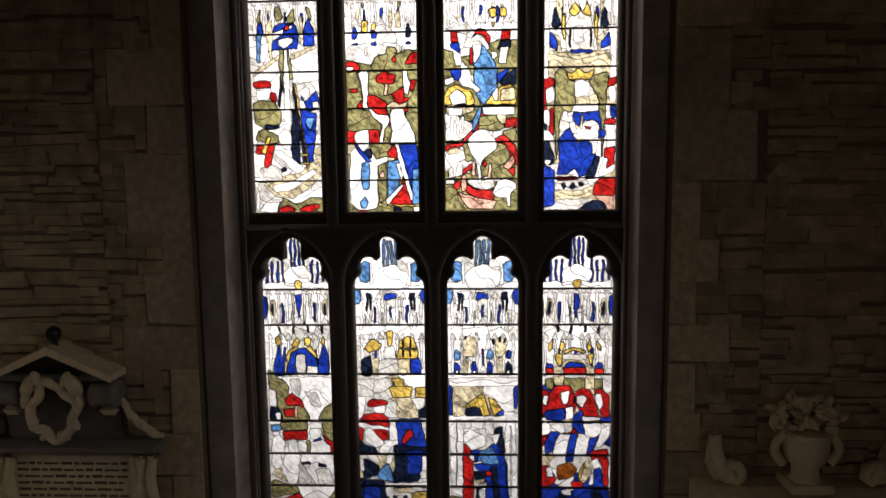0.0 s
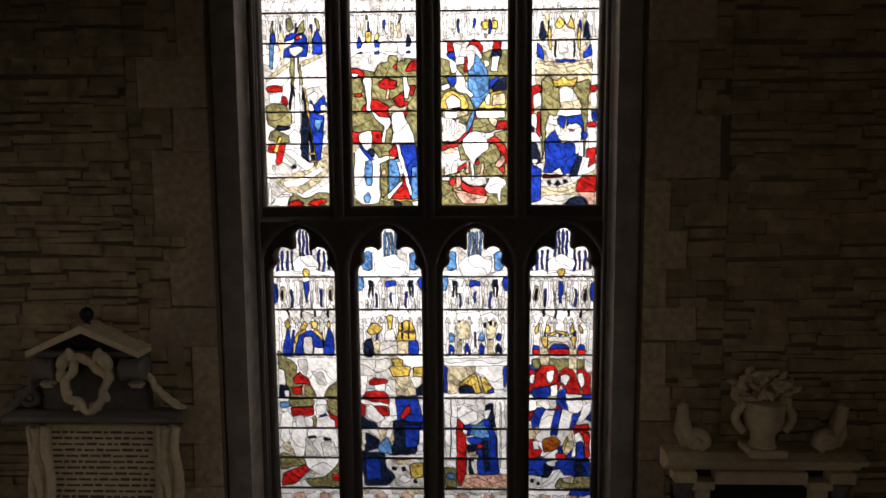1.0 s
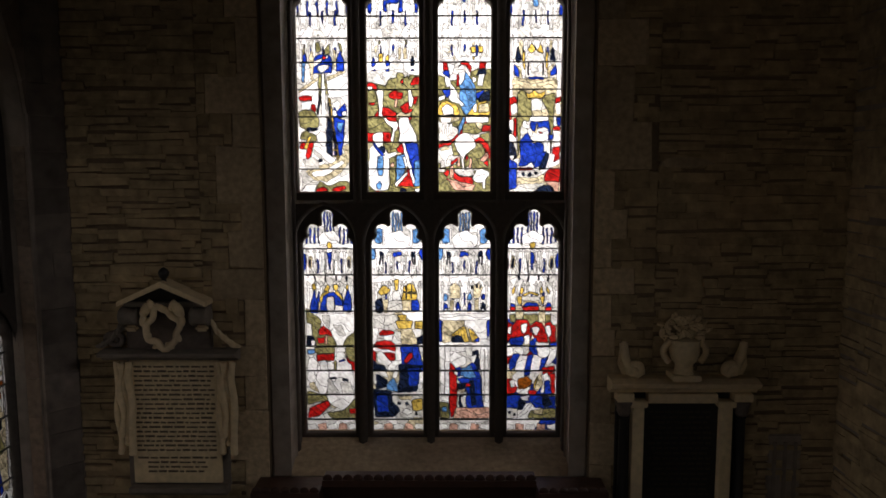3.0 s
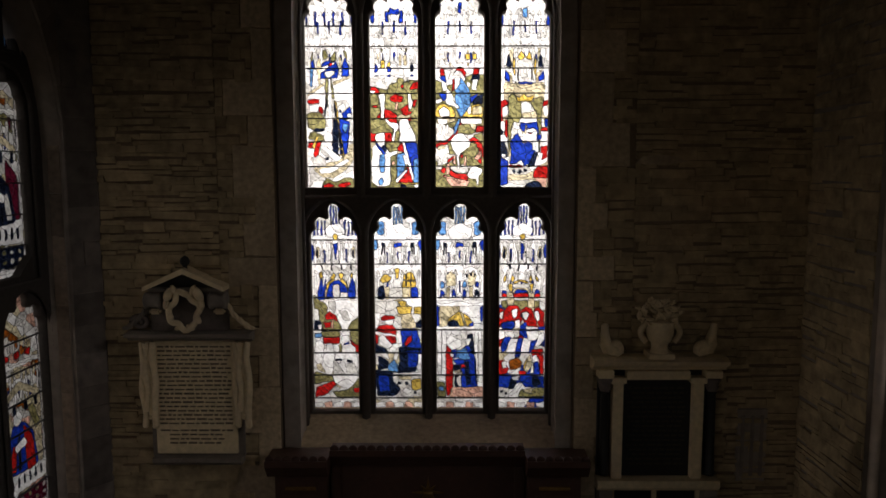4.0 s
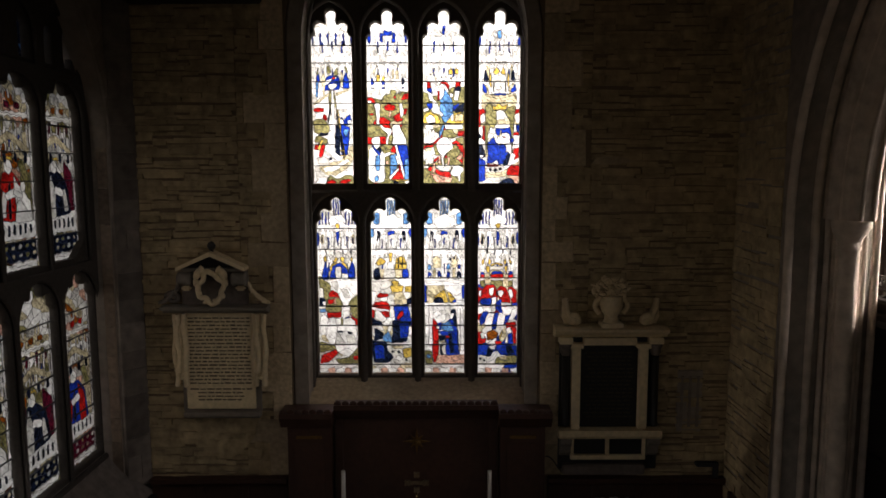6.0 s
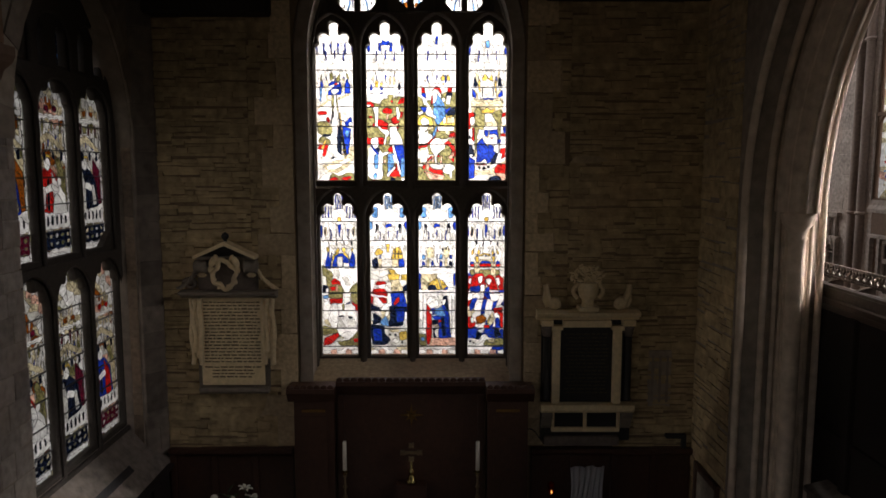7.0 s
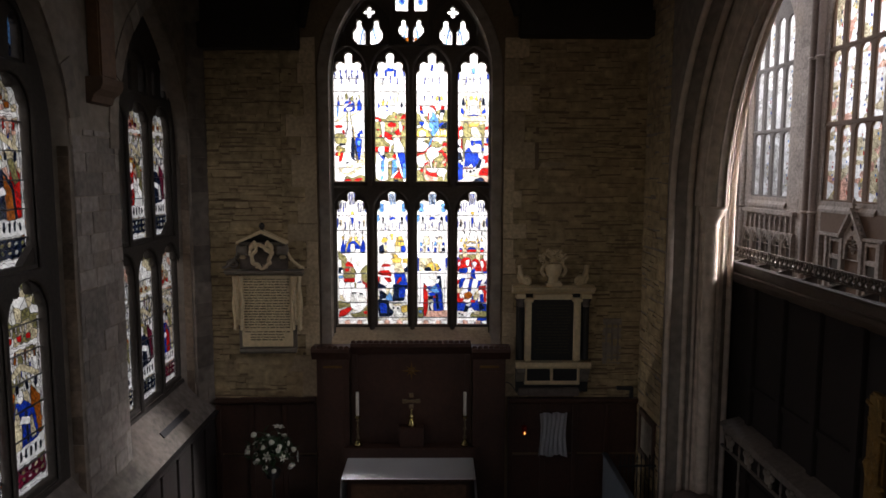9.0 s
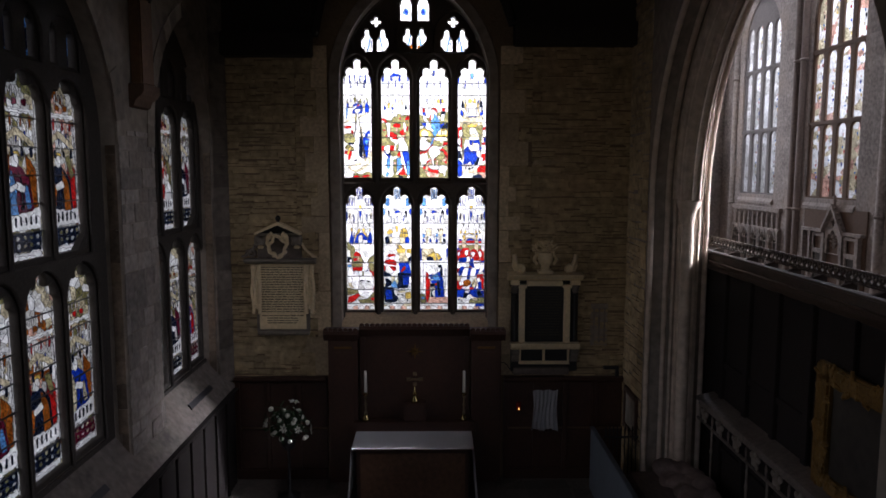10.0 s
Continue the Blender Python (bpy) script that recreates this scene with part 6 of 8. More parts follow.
def side_ground(kind):
    mixed = ("tan", "pink", "grey", "amber", "tan", "white", "grey") if kind % 2 else ("white", "tan", "olive", "grey", "tan", "white", "olive")
    return lambda u, v: mixed[int((u * 7.1 + v * 11.7) % 7)]


for bay, (a, b) in enumerate(N_BAYS):
    frame_n = thing("window_%d" % (bay + 2), "three-light stone side window in a deep recess", "window", kind="structure")
    centres = [N_RIGHT[bay] + 0.83 * (k - 2) for k in range(3)]
    shift = {N_TOP: -0.1, N_LOW: 0.03}
    holes = [foiled(c + shift[v0, s, t], 0.362, v0, s, t) for v0, s, t in (N_TOP, N_LOW) for c in centres]
    holes += [foiled(c + o, 0.085, 6.97, 7.3, 7.42, 20) for c in centres for o in (-0.3, 0.1)]
    part("tracery", plate(pointed(a - 0.03, b + 0.03, 2.2, 7.7, 8.6), holes, 0.09, ALONG, (GLASS_X + 0.055, 0, 0), 0.012), SHADED, frame_n)
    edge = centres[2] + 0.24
    part("corner_stone", prism(bmesh.new(), [(edge - 0.24, 4.83), (edge, 4.83), (edge, 5.03)], "x", GLASS_X + 0.01, GLASS_X + 0.09), SHADED, frame_n)
    wide = [pointed(c + shift[v0, s, t] - 0.383, c + shift[v0, s, t] + 0.383, v0 - 0.05, s - 0.03, t + 0.04, 8) for v0, s, t in (N_TOP, N_LOW) for c in centres]
    wide += [pointed(c - 0.43, c + 0.23, 6.93, 7.2, 7.5, 6) for c in centres]
    part("mullions", plate(pointed(a - 0.03, b + 0.03, 2.2, 7.7, 8.6), wide, 0.05, ALONG, (GLASS_X + 0.125, 0, 0), 0.025), SHADED, frame_n)
    for k, c in enumerate(centres):
        for row, (v0, s, t) in enumerate((N_TOP, N_LOW)):
            w, h = 0.77, t - v0 + 0.06
            d = Design(w, h, 100 + bay * 10 + k * 2 + row, 0.01)
            side_art(d, bay * 3 + k + row)
            glazed_panel("leaded stained glass with robed plain shapes and pale canopies", Matrix.Translation((GLASS_X, c + shift[v0, s, t] - w / 2, v0 - 0.02)) @ pose(0, 0, 0, 0, 0, 90),
                         w, h, d.cut(side_ground(bay * 3 + k + row), 0.1), [0.3 * j for j in range(1, 7) if 0.3 * j < h - 0.2], "lights of the side windows", shade=False)
    d = Design(2.5, 0.75, 140 + bay)
    glazed_panel("small leaded tracery lights of pale blue glass", Matrix.Translation((GLASS_X, centres[1] - 1.25, 6.9)) @ pose(0, 0, 0, 0, 0, 90),
                 2.5, 0.75, d.cut(lambda u, v: ("dark", "sky", "dark", "dark")[int(u * 31 + v * 17) % 4], 0.14), [], "lights of the side windows", shade=False)

# ---- the chancel beyond the arch ----
for bay, y0 in enumerate(S_BAYS[:2]):
    frame_s = thing("window_%d" % (bay + 4), "tall four-light stone window in the pale chancel wall", "window", kind="structure")
    tiers = ((4.98, 7.1, 7.3), (7.46, 9.45, 9.66), (9.82, 11.2, 11.45))
    centres = [y0 + 0.38 + 0.755 * k for k in range(4)]
    holes = [pointed(c - 0.255, c + 0.255, a, b, t, 6) for a, b, t in tiers for c in centres]
    part("transom", soft_box(bmesh.new(), 12.9, 12.96, y0, y0 + 3.02, 7.33, 7.43), MULLION if bay == 0 else WARM, frame_s)
    part("transom", soft_box(bmesh.new(), 12.9, 12.96, y0, y0 + 3.02, 9.69, 9.79), MULLION if bay == 0 else WARM, frame_s)
    part("tracery", plate(pointed(y0 - 0.05, y0 + 3.07, 4.86, 10.6, 12.65), holes, 0.1, ALONG, (12.99, 0, 0), 0.02), MULLION if bay == 0 else WARM, frame_s)
    part("window_sill", prism(bmesh.new(), [(13.0, 4.95), (12.8, 4.66), (12.8, 4.56), (13.0, 4.56)], "y", y0, y0 + 3.02), PALE, frame_s)
    for k, c in enumerate(centres):
        for row, (a, b, t) in enumerate(tiers):
            w, h = 0.6, t - a + 0.04
            d = Design(w, h, 300 + bay * 20 + k * 4 + row, 0.03)
            pale = bay == 0 and k % 2 == 1
            if not pale:
                for j in range(5):
                    d.oval(0.38 + 0.1 * (j % 3), 0.25 + 0.4 * j, 0.09, 0.07, ("blue", "tan", "red", "gold", "dark")[(j * 2 + k + row) % 5])
                    d.oval(0.58, 0.4 + 0.4 * j, 0.08, 0.05, ("tan", "sky", "pink")[(j + k) % 3])
            mixed = ("white", "grey", "white", "grey") if bay == 0 else ("white", "tan", "white", "pink", "tan", "white")
            glazed_panel("leaded glass of pale quarries" if pale else "leaded stained glass with small coloured scenes",
                         Matrix.Translation((13.05, c - 0.3, a - 0.02)) @ pose(0, 0, 0, 0, 0, 90), w, h,
                         d.cut(lambda u, v, q=mixed: q[int(u * 5.3 + v * 9.1) % len(q)], 0.26), [0.55, 1.1, 1.65] if row < 2 else [0.55], "lights of the chancel windows", 0.008, False)

# blind arcading under the first chancel window
arcade = thing("blind_arcade", "pale carved stone blind arcading under the chancel window", "stone panel")
part("rail", soft_box(bmesh.new(), 12.72, 12.88, 16.9, 21.0, 4.3, 4.45), PALE, arcade)
part("rail", soft_box(bmesh.new(), 12.76, 12.88, 16.9, 21.0, 3.62, 3.68), PALE, arcade)
for k in range(10):
    y = 17.1 + 0.4 * k
    part("panel_rib", soft_box(bmesh.new(), 12.78, 12.88, y - 0.035, y + 0.035, 3.68, 4.3), PALE, arcade)
    if k < 9:
        part("panel_head", plate(rectangle(y + 0.035, y + 0.365, 4.08, 4.3), [pointed(y + 0.07, y + 0.33, 4.085, 4.12, 4.26, 5)], 0.05, ALONG, (12.84, 0, 0)), PALE, arcade)
for k in range(5):
    y = 17.3 + 0.8 * k
    # Dark sheet painted in for the shade inside each niche.
    part("niche_back", box(bmesh.new(), 12.865, 12.88, y - 0.2, y + 0.2, 2.3, 3.3), SHADED, arcade, "shadowed back of a niche")
    part("canopy_head", plate(rectangle(y - 0.3, y + 0.3, 3.16, 3.62), [pointed(y - 0.19, y + 0.19, 3.17, 3.22, 3.42, 6)], 0.1, ALONG, (12.82, 0, 0), 0.012), PALE, arcade)
    part("canopy_gable", plate([(y - 0.26, 3.3), (y, 3.66), (y + 0.26, 3.3), (y + 0.2, 3.3), (y, 3.56), (y - 0.2, 3.3)], [], 0.06, ALONG, (12.74, 0, 0), 0.01), PALE, arcade)
    for side in (-1, 1):
        part("buttress", soft_box(bmesh.new(), 12.72, 12.88, y + side * 0.33 - 0.04, y + side * 0.33 + 0.04, 2.2, 3.62), PALE, arcade)

def rosette_cluster(y, z, r):
    """Small carved leaves bunched on a wall."""
    bm = bmesh.new()
    for k in range(16):
        t = bmesh.new()
        bmesh.ops.create_icosphere(t, subdivisions=1, radius=0.05)
        a = k * 2.4
        join(bm, t, Matrix.Translation((12.78, y + r * math.sqrt(k / 16) * math.cos(a), z + 1.2 * r * math.sqrt(k / 16) * math.sin(a))) @ pose(0, 0, 0, math.degrees(a), 0, 0) @ Matrix.Diagonal((0.8, 1.2, 0.6, 1)))
    return bm


gable = thing("gabled_wall_monument", "brown stone wall monument with a cream gabled niche", "wall monument")
part("back_wall", soft_box(bmesh.new(), 12.83, 12.9, 11.75, 15.3, 2.0, 4.62), WARM, gable)
for y0, y1 in ((11.8, 12.75), (13.95, 15.2)):
    part("shelf", soft_box(bmesh.new(), 12.68, 12.86, y0, y1, 3.84, 3.94), PALE, gable)
for side in (-1, 1):
    rake = prism(bmesh.new(), [(13.35, 4.78), (13.35 + side * 0.62, 3.88), (13.35 + side * 0.52, 3.88), (13.35, 4.63)], "x", 12.62, 12.86)
    part("gable_rake", rake, PALE, gable, "cream stone gable moulding")
    for k in range(5):
        t = bmesh.new()
        bmesh.ops.create_icosphere(t, subdivisions=2, radius=0.045)
        bmesh.ops.transform(t, matrix=Matrix.Translation((12.72, 13.35 + side * (0.12 + 0.11 * k), 4.66 - 0.16 * k)), verts=t.verts[:])
        part("crocket", t, PALE, gable)
part("finial", turned(bmesh.new(), [(0.05, 0), (0.03, 0.06), (0.08, 0.13), (0.03, 0.2), (0.06, 0.26), (0.005, 0.36)], (12.74, 13.35, 4.74), 10), PALE, gable)
part("niche_arch", plate(rectangle(12.92, 13.78, 3.2, 4.0), [foiled(13.35, 0.32, 3.22, 3.6, 3.92)], 0.1, ALONG, (12.78, 0, 0), 0.015), PALE, gable)
part("niche_head", plate([(12.95, 4.0), (13.75, 4.0), (13.35, 4.56)], [clover(13.35, 4.2, 0.12)], 0.08, ALONG, (12.78, 0, 0), 0.012), PALE, gable)
part("carved_foliage", rosette_cluster(13.35, 3.66, 0.2), PALE, gable)
for y in (12.0, 12.84, 13.86, 14.7, 15.15):
    part("pier", soft_box(bmesh.new(), 12.7, 12.86, y - 0.07, y + 0.07, 2.1, 3.84), PALE, gable)
for y in (12.42, 14.28):
    part("dark_panel", soft_box(bmesh.new(), 12.8, 12.86, y - 0.24, y + 0.24, 2.2, 3.2), SHADED, gable, "dark stone panel")
    part("panel_frame", plate(rectangle(y - 0.33, y + 0.33, 2.2, 3.8), [rectangle(y - 0.22, y + 0.22, 2.3, 3.15), rectangle(y - 0.22, y + 0.22, 3.3, 3.7)], 0.05, ALONG, (12.78, 0, 0), 0.01), PALE, gable)
for y in (11.2, 15.85, 16.3, 21.3):
    shaft = thing("wall_shaft", "slender stone shaft on the chancel wall", "stone shaft", group="shafts of the chancel wall")
    part("shaft", turned(bmesh.new(), [(0.19, 0), (0.16, 0.3), (0.15, 0.4), (0.15, 12.0)], (12.86, y, 0), 14), SHAFT if 15 < y < 17 else PALE, shaft)
    for z in (4.5, 9.6):
        part("annulet", turned(bmesh.new(), [(0.15, -0.05), (0.185, -0.03), (0.195, 0), (0.185, 0.03), (0.15, 0.05)], (12.86, y, z), 14), PALE, shaft)
canopy_ob = thing("carved_niche", "dark carved niche with a canopy at the chancel end", "niche")
part("niche_frame", plate(rectangle(11.0, 12.3, 3.6, 6.8), [pointed(11.25, 12.05, 4.0, 5.4, 6.2)], 0.3, ACROSS, (0, 22.45, 0), 0.03), GREYM, canopy_ob)
part("canopy", turned(bmesh.new(), [(0.5, 0), (0.42, 0.2), (0.2, 0.6), (0.02, 1.4)], (11.65, 22.4, 6.4), 10), GREYM, canopy_ob)

# ---- respond and arch mouldings ----
def sweep(bm, path, r, seg=8):
    """A round moulding along a path."""
    rings = []
    for k, p in enumerate(path):
        t = (Vector(path[min(k + 1, len(path) - 1)]) - Vector(path[max(k - 1, 0)])).normalized()
        side = t.cross(Vector((0.31, 0.87, 0.4))).normalized()
        other = t.cross(side)
        rings.append([bm.verts.new(Vector(p) + r * (math.cos(a) * side + math.sin(a) * other)) for a in (2 * math.pi * j / seg for j in range(seg))])
    for a, b in zip(rings, rings[1:]):
        for j in range(seg):
            bm.faces.new((a[j], a[(j + 1) % seg], b[(j + 1) % seg], b[j])).smooth = True
    return bm


def arch_line(x, inset, z0, n=22):
    """The east half of the arch, set in from its opening."""
    half = 3.125
    r = (half * half + 3.74 * 3.74) / (2 * half)
    yc = 2.9 - r
    path = [(x, 2.9 - inset, z) for z in np.linspace(z0, 5.33, 6)] if z0 < 5.33 else []
    for k in range(1 if path else 0, n + 1):
        a = math.asin(3.74 / r) * k / n
        path.append((x, yc + (r - inset) * math.cos(a), 5.33 + (r - inset) * math.sin(a)))
    return path


band = plate(pointed(-1.705, 1.375, 2.88, 7.35, 9.39), [pointed(-1.535, 1.215, 2.87, 7.35, 9.22)], 0.3, ACROSS, (0, EAST + 0.19, 0), 0.02)
part("outer_order", band, ASHLAR, window_frame)
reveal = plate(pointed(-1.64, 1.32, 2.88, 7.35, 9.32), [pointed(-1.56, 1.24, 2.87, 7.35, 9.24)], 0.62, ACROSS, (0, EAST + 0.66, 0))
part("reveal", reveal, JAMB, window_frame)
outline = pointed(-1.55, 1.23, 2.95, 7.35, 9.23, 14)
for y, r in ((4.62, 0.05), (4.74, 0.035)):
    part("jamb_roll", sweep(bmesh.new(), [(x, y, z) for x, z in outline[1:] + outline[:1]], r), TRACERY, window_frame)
respond = thing("arch_respond", "moulded stone respond carrying the wide pointed arch", "stone pier", kind="structure")
for x, inset, r in ((3.79, -0.01, 0.045), (3.9, -0.03, 0.03), (4.05, 0.0, 0.045), (4.16, 0.05, 0.03), (4.56, 0.03, 0.03), (4.7, 0.0, 0.045)):
    part("roll_moulding", sweep(bmesh.new(), arch_line(x, inset, 0.0), r), PIER, respond)
half_shaft = turned(bmesh.new(), [(0.19, 0), (0.19, 0.5), (0.15, 0.55), (0.14, 0.7), (0.1, 0.78), (0.1, 5.0), (0.118, 5.03), (0.1, 5.06), (0.12, 5.13), (0.165, 5.19), (0.172, 5.22), (0.195, 5.25), (0.2, 5.31), (0.18, 5.34)], (4.36, 2.8, 0), 20)
part("half_shaft", half_shaft, PIER, respond)
shaft_back = soft_box(bmesh.new(), 4.2, 4.52, 2.8, 2.93, 0.0, 5.3, 0.03)
part("pilaster", shaft_back, PIER, respond)
order = bmesh.new()
line = arch_line(0, -0.02, 5.33)
line_in = arch_line(0, 0.36, 5.33)
prev = None
for a, b in zip(line, line_in):
    d_in = Vector((0, a[1] - b[1], a[2] - b[2])).normalized()
    step = lambda x, f: (x, b[1] + d_in.y * f, b[2] + d_in.z * f)
    ring = [order.verts.new(c) for c in (step(4.12, 0.38), step(4.16, 0.2), step(4.19, 0.16), step(4.22, 0.06), step(4.25, 0.02), step(4.3, 0.0), step(4.44, 0.0), step(4.47, 0.02), step(4.5, 0.1), step(4.54, 0.16), step(4.58, 0.38))]
    if prev:
        for j in range(10):
            order.faces.new((prev[j], prev[j + 1], ring[j + 1], ring[j]))
    else:
        order.faces.new(ring)
    prev = ring
part("inner_order", order, PIER, respond)
for x, inset in ((4.31, 0.365), (4.43, 0.365), (4.2, 0.2), (4.52, 0.24)):
    part("fillet", sweep(bmesh.new(), arch_line(x, inset, 5.33), 0.02, 6), PIER, respond)

# ---- oak screen at the back of the arch ----
screen = thing("parclose_screen", "tall dark oak boarded screen with a pierced crest", "wooden screen")
S0, S1 = -3.5, 3.6
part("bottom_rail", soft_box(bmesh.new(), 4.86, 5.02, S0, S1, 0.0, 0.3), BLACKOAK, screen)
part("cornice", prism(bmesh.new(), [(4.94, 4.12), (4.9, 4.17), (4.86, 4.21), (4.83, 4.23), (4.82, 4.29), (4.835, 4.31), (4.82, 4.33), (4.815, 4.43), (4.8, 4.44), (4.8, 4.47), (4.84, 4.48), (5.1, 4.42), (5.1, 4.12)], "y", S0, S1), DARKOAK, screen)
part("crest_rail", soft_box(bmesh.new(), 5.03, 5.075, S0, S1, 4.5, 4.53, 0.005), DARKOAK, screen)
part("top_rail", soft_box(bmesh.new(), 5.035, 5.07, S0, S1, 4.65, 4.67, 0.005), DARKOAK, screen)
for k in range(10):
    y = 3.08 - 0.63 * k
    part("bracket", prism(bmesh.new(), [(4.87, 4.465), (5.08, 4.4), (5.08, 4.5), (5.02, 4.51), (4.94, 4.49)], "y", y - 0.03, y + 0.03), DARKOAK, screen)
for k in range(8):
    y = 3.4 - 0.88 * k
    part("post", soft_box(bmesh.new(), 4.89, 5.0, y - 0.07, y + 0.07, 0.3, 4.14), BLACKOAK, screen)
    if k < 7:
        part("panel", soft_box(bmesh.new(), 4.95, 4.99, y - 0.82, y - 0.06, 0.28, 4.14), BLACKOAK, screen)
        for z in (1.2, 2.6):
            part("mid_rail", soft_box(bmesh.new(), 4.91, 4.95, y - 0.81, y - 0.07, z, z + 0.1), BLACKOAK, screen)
crest = plate([(-0.052, 0), (0.052, 0), (0.05, 0.02), (0.02, 0.036), (0.016, 0.05), (0.04, 0.066), (0.048, 0.085), (0.034, 0.105), (0.06, 0.125), (-0.06, 0.125), (-0.034, 0.105), (-0.048, 0.085), (-0.04, 0.066), (-0.016, 0.05), (-0.02, 0.036), (-0.05, 0.02)],
              [clover(0, 0.085, 0.022, 4, 12)], 0.03, ALONG, (0, 0, 0))
crest_me = finish(crest, "crest", DARKOAK)
for k in range(54):
    ob = new("crest", crest_me)
    ob.parent, ob.location = screen, (5.052, 3.52 - 0.125 * k, 4.528)

gilt = thing("gilt_picture_frame", "large carved gilt frame round a dark painting", "picture frame")
part("painting", box(bmesh.new(), 4.86, 4.885, -2.5, -0.7, 2.15, 3.4), CANVAS, gilt)
for name, y0, y1, z0, z1 in (("stile", -0.76, -0.48, 2.0, 3.55), ("stile", -2.62, -2.34, 2.0, 3.55), ("head_rail", -2.34, -0.76, 3.3, 3.54), ("foot_rail", -2.34, -0.76, 1.98, 2.22)):
    bm = soft_box(bmesh.new(), 4.79, 4.9, y0, y1, z0, z1, 0.03)
    tall = z1 - z0 > 0.5
    carve = random.Random(int(y0 * 100))
    for k in range(30):
        f = (k + 0.5) / 30
        off = carve.uniform(-0.13, 0.13)
        c = ((y0 + y1) / 2 + off, z0 + (z1 - z0) * f) if tall else (y0 + (y1 - y0) * f, (z0 + z1) / 2 + off)
        t = bmesh.new()
        bmesh.ops.create_icosphere(t, subdivisions=1, radius=carve.uniform(0.035, 0.075))
        join(bm, t, Matrix.Translation((4.8, *c)) @ pose(0, 0, 0, carve.uniform(0, 180), 0, 0) @ Matrix.Diagonal((0.45, 1.5, 0.6, 1)))
    part(name, bm, GILT, gilt)

# ---- tomb under the arch ----
tester = thing("tomb_canopy", "carved stone tomb canopy on thin posts", "tomb")
part("canopy_top", prism(bmesh.new(), [(4.64, 1.96), (4.64, 2.01), (4.68, 2.03), (4.93, 2.09), (4.93, 2.02), (4.7, 1.96)], "y", -2.6, 2.86), TOMB, tester)
part("frieze", soft_box(bmesh.new(), 4.68, 4.72, -2.6, 2.86, 1.86, 1.96, 0.012), TOMB, tester)
part("lower_rail", soft_box(bmesh.new(), 4.65, 4.7, -2.6, 2.86, 1.63, 1.67, 0.012), TOMB, tester)
for k in range(9):
    y = 2.55 - 0.62 * k
    bm = bmesh.new()
    for dy, dz, r in ((0, 0.0, 0.085), (-0.1, 0.05, 0.05), (0.1, 0.05, 0.05), (-0.05, -0.07, 0.045), (0.06, -0.06, 0.04), (0, 0.09, 0.04)):
        t = bmesh.new()
        bmesh.ops.create_icosphere(t, subdivisions=2, radius=r)
        join(bm, t, Matrix.Translation((4.67, y + dy, 1.78 + dz)) @ Matrix.Diagonal((0.5, 1, 1, 1)))
    part("boss", bm, GREYM, tester, "pale carved boss")
    part("strut", turned(bmesh.new(), [(0.02, 0), (0.012, 0.04), (0.02, 0.12), (0.012, 0.2)], (4.68, y - 0.31, 1.66), 8), TOMB, tester)
for y in (2.22, 0.93, 0.31, -0.7, -1.8):
    part("post", turned(bmesh.new(), [(0.035, 0), (0.035, 0.1), (0.016, 0.14), (0.016, 0.75), (0.03, 0.8), (0.016, 0.85), (0.016, 1.15)], (4.67, y, 0.49), 10), GREYM, tester)
part("base", soft_box(bmesh.new(), 4.6, 4.93, -2.6, 2.86, 0, 0.5, 0.02), TOMB, tester)

solid("tomb_chest", soft_box(bmesh.new(), 3.48, 4.55, 0.95, 2.8, 0.0, 0.72, 0.03), PINKSTONE, "plain worn pinkish stone tomb chest", "tomb")
effigy = bmesh.new()
for k in range(26):
    f = k / 25
    t = bmesh.new()
    bmesh.ops.create_icosphere(t, subdivisions=2, radius=1)
    r = 0.1 + 0.07 * math.sin(f * 9) ** 2 + 0.02 * ((k * 7) % 3)
    join(effigy, t, Matrix.Translation((4.24 + 0.16 * math.sin(k * 2.4), 1.15 + 1.45 * f, 0.79 + 0.03 * ((k * 5) % 4))) @ pose(0, 0, 0, 0, 0, k * 37) @ Matrix.Diagonal((r * 1.5, r, r * 0.9, 1)))
statue = solid("tomb_effigy", effigy, PINKSTONE, "worn pinkish stone recumbent carved form on the tomb", "statue")
melt = statue.modifiers.new("melt", "REMESH")
melt.mode, melt.voxel_size = "VOXEL", 0.03

barrier = thing("barrier_board", "blue-grey painted low barrier board before the tomb", "barrier")
part("board", soft_box(bmesh.new(), 3.05, 3.1, 0.2, 3.7, 0.0, 1.14, 0.01), BOARD, barrier)
part("cap_rail", soft_box(bmesh.new(), 3.03, 3.12, 0.2, 3.7, 1.14, 1.18, 0.01), BOARD, barrier)
grille = thing("iron_railing", "black iron railing with upright bars", "railing")
for z in (0.15, 1.2):
    part("rail", soft_box(bmesh.new(), 3.13, 3.74, 3.04, 3.07, z, z + 0.03, 0.005), IRON, grille)
bar = finish(turned(bmesh.new(), [(0.011, 0), (0.011, 1.32), (0.018, 1.34), (0.002, 1.42)], (0, 0, 0), 8), "bar", IRON)
for k in range(9):
    ob = new("bar", bar)
    ob.parent, ob.location = grille, (3.17 + 0.066 * k, 3.055, 0)

picture = thing("framed_print", "dark wooden framed print leaning on the side wall", "picture")
part("print", box(bmesh.new(), 3.715, 3.725, 3.2, 3.85, 1.2, 1.78), PAPER, picture)
for y0, y1, z0, z1 in ((3.12, 3.2, 1.1, 1.88), (3.85, 3.93, 1.1, 1.88), (3.2, 3.85, 1.1, 1.2), (3.2, 3.85, 1.78, 1.88)):
    part("frame_side", soft_box(bmesh.new(), 3.69, 3.748, y0, y1, z0, z1, 0.008), OAK, picture)

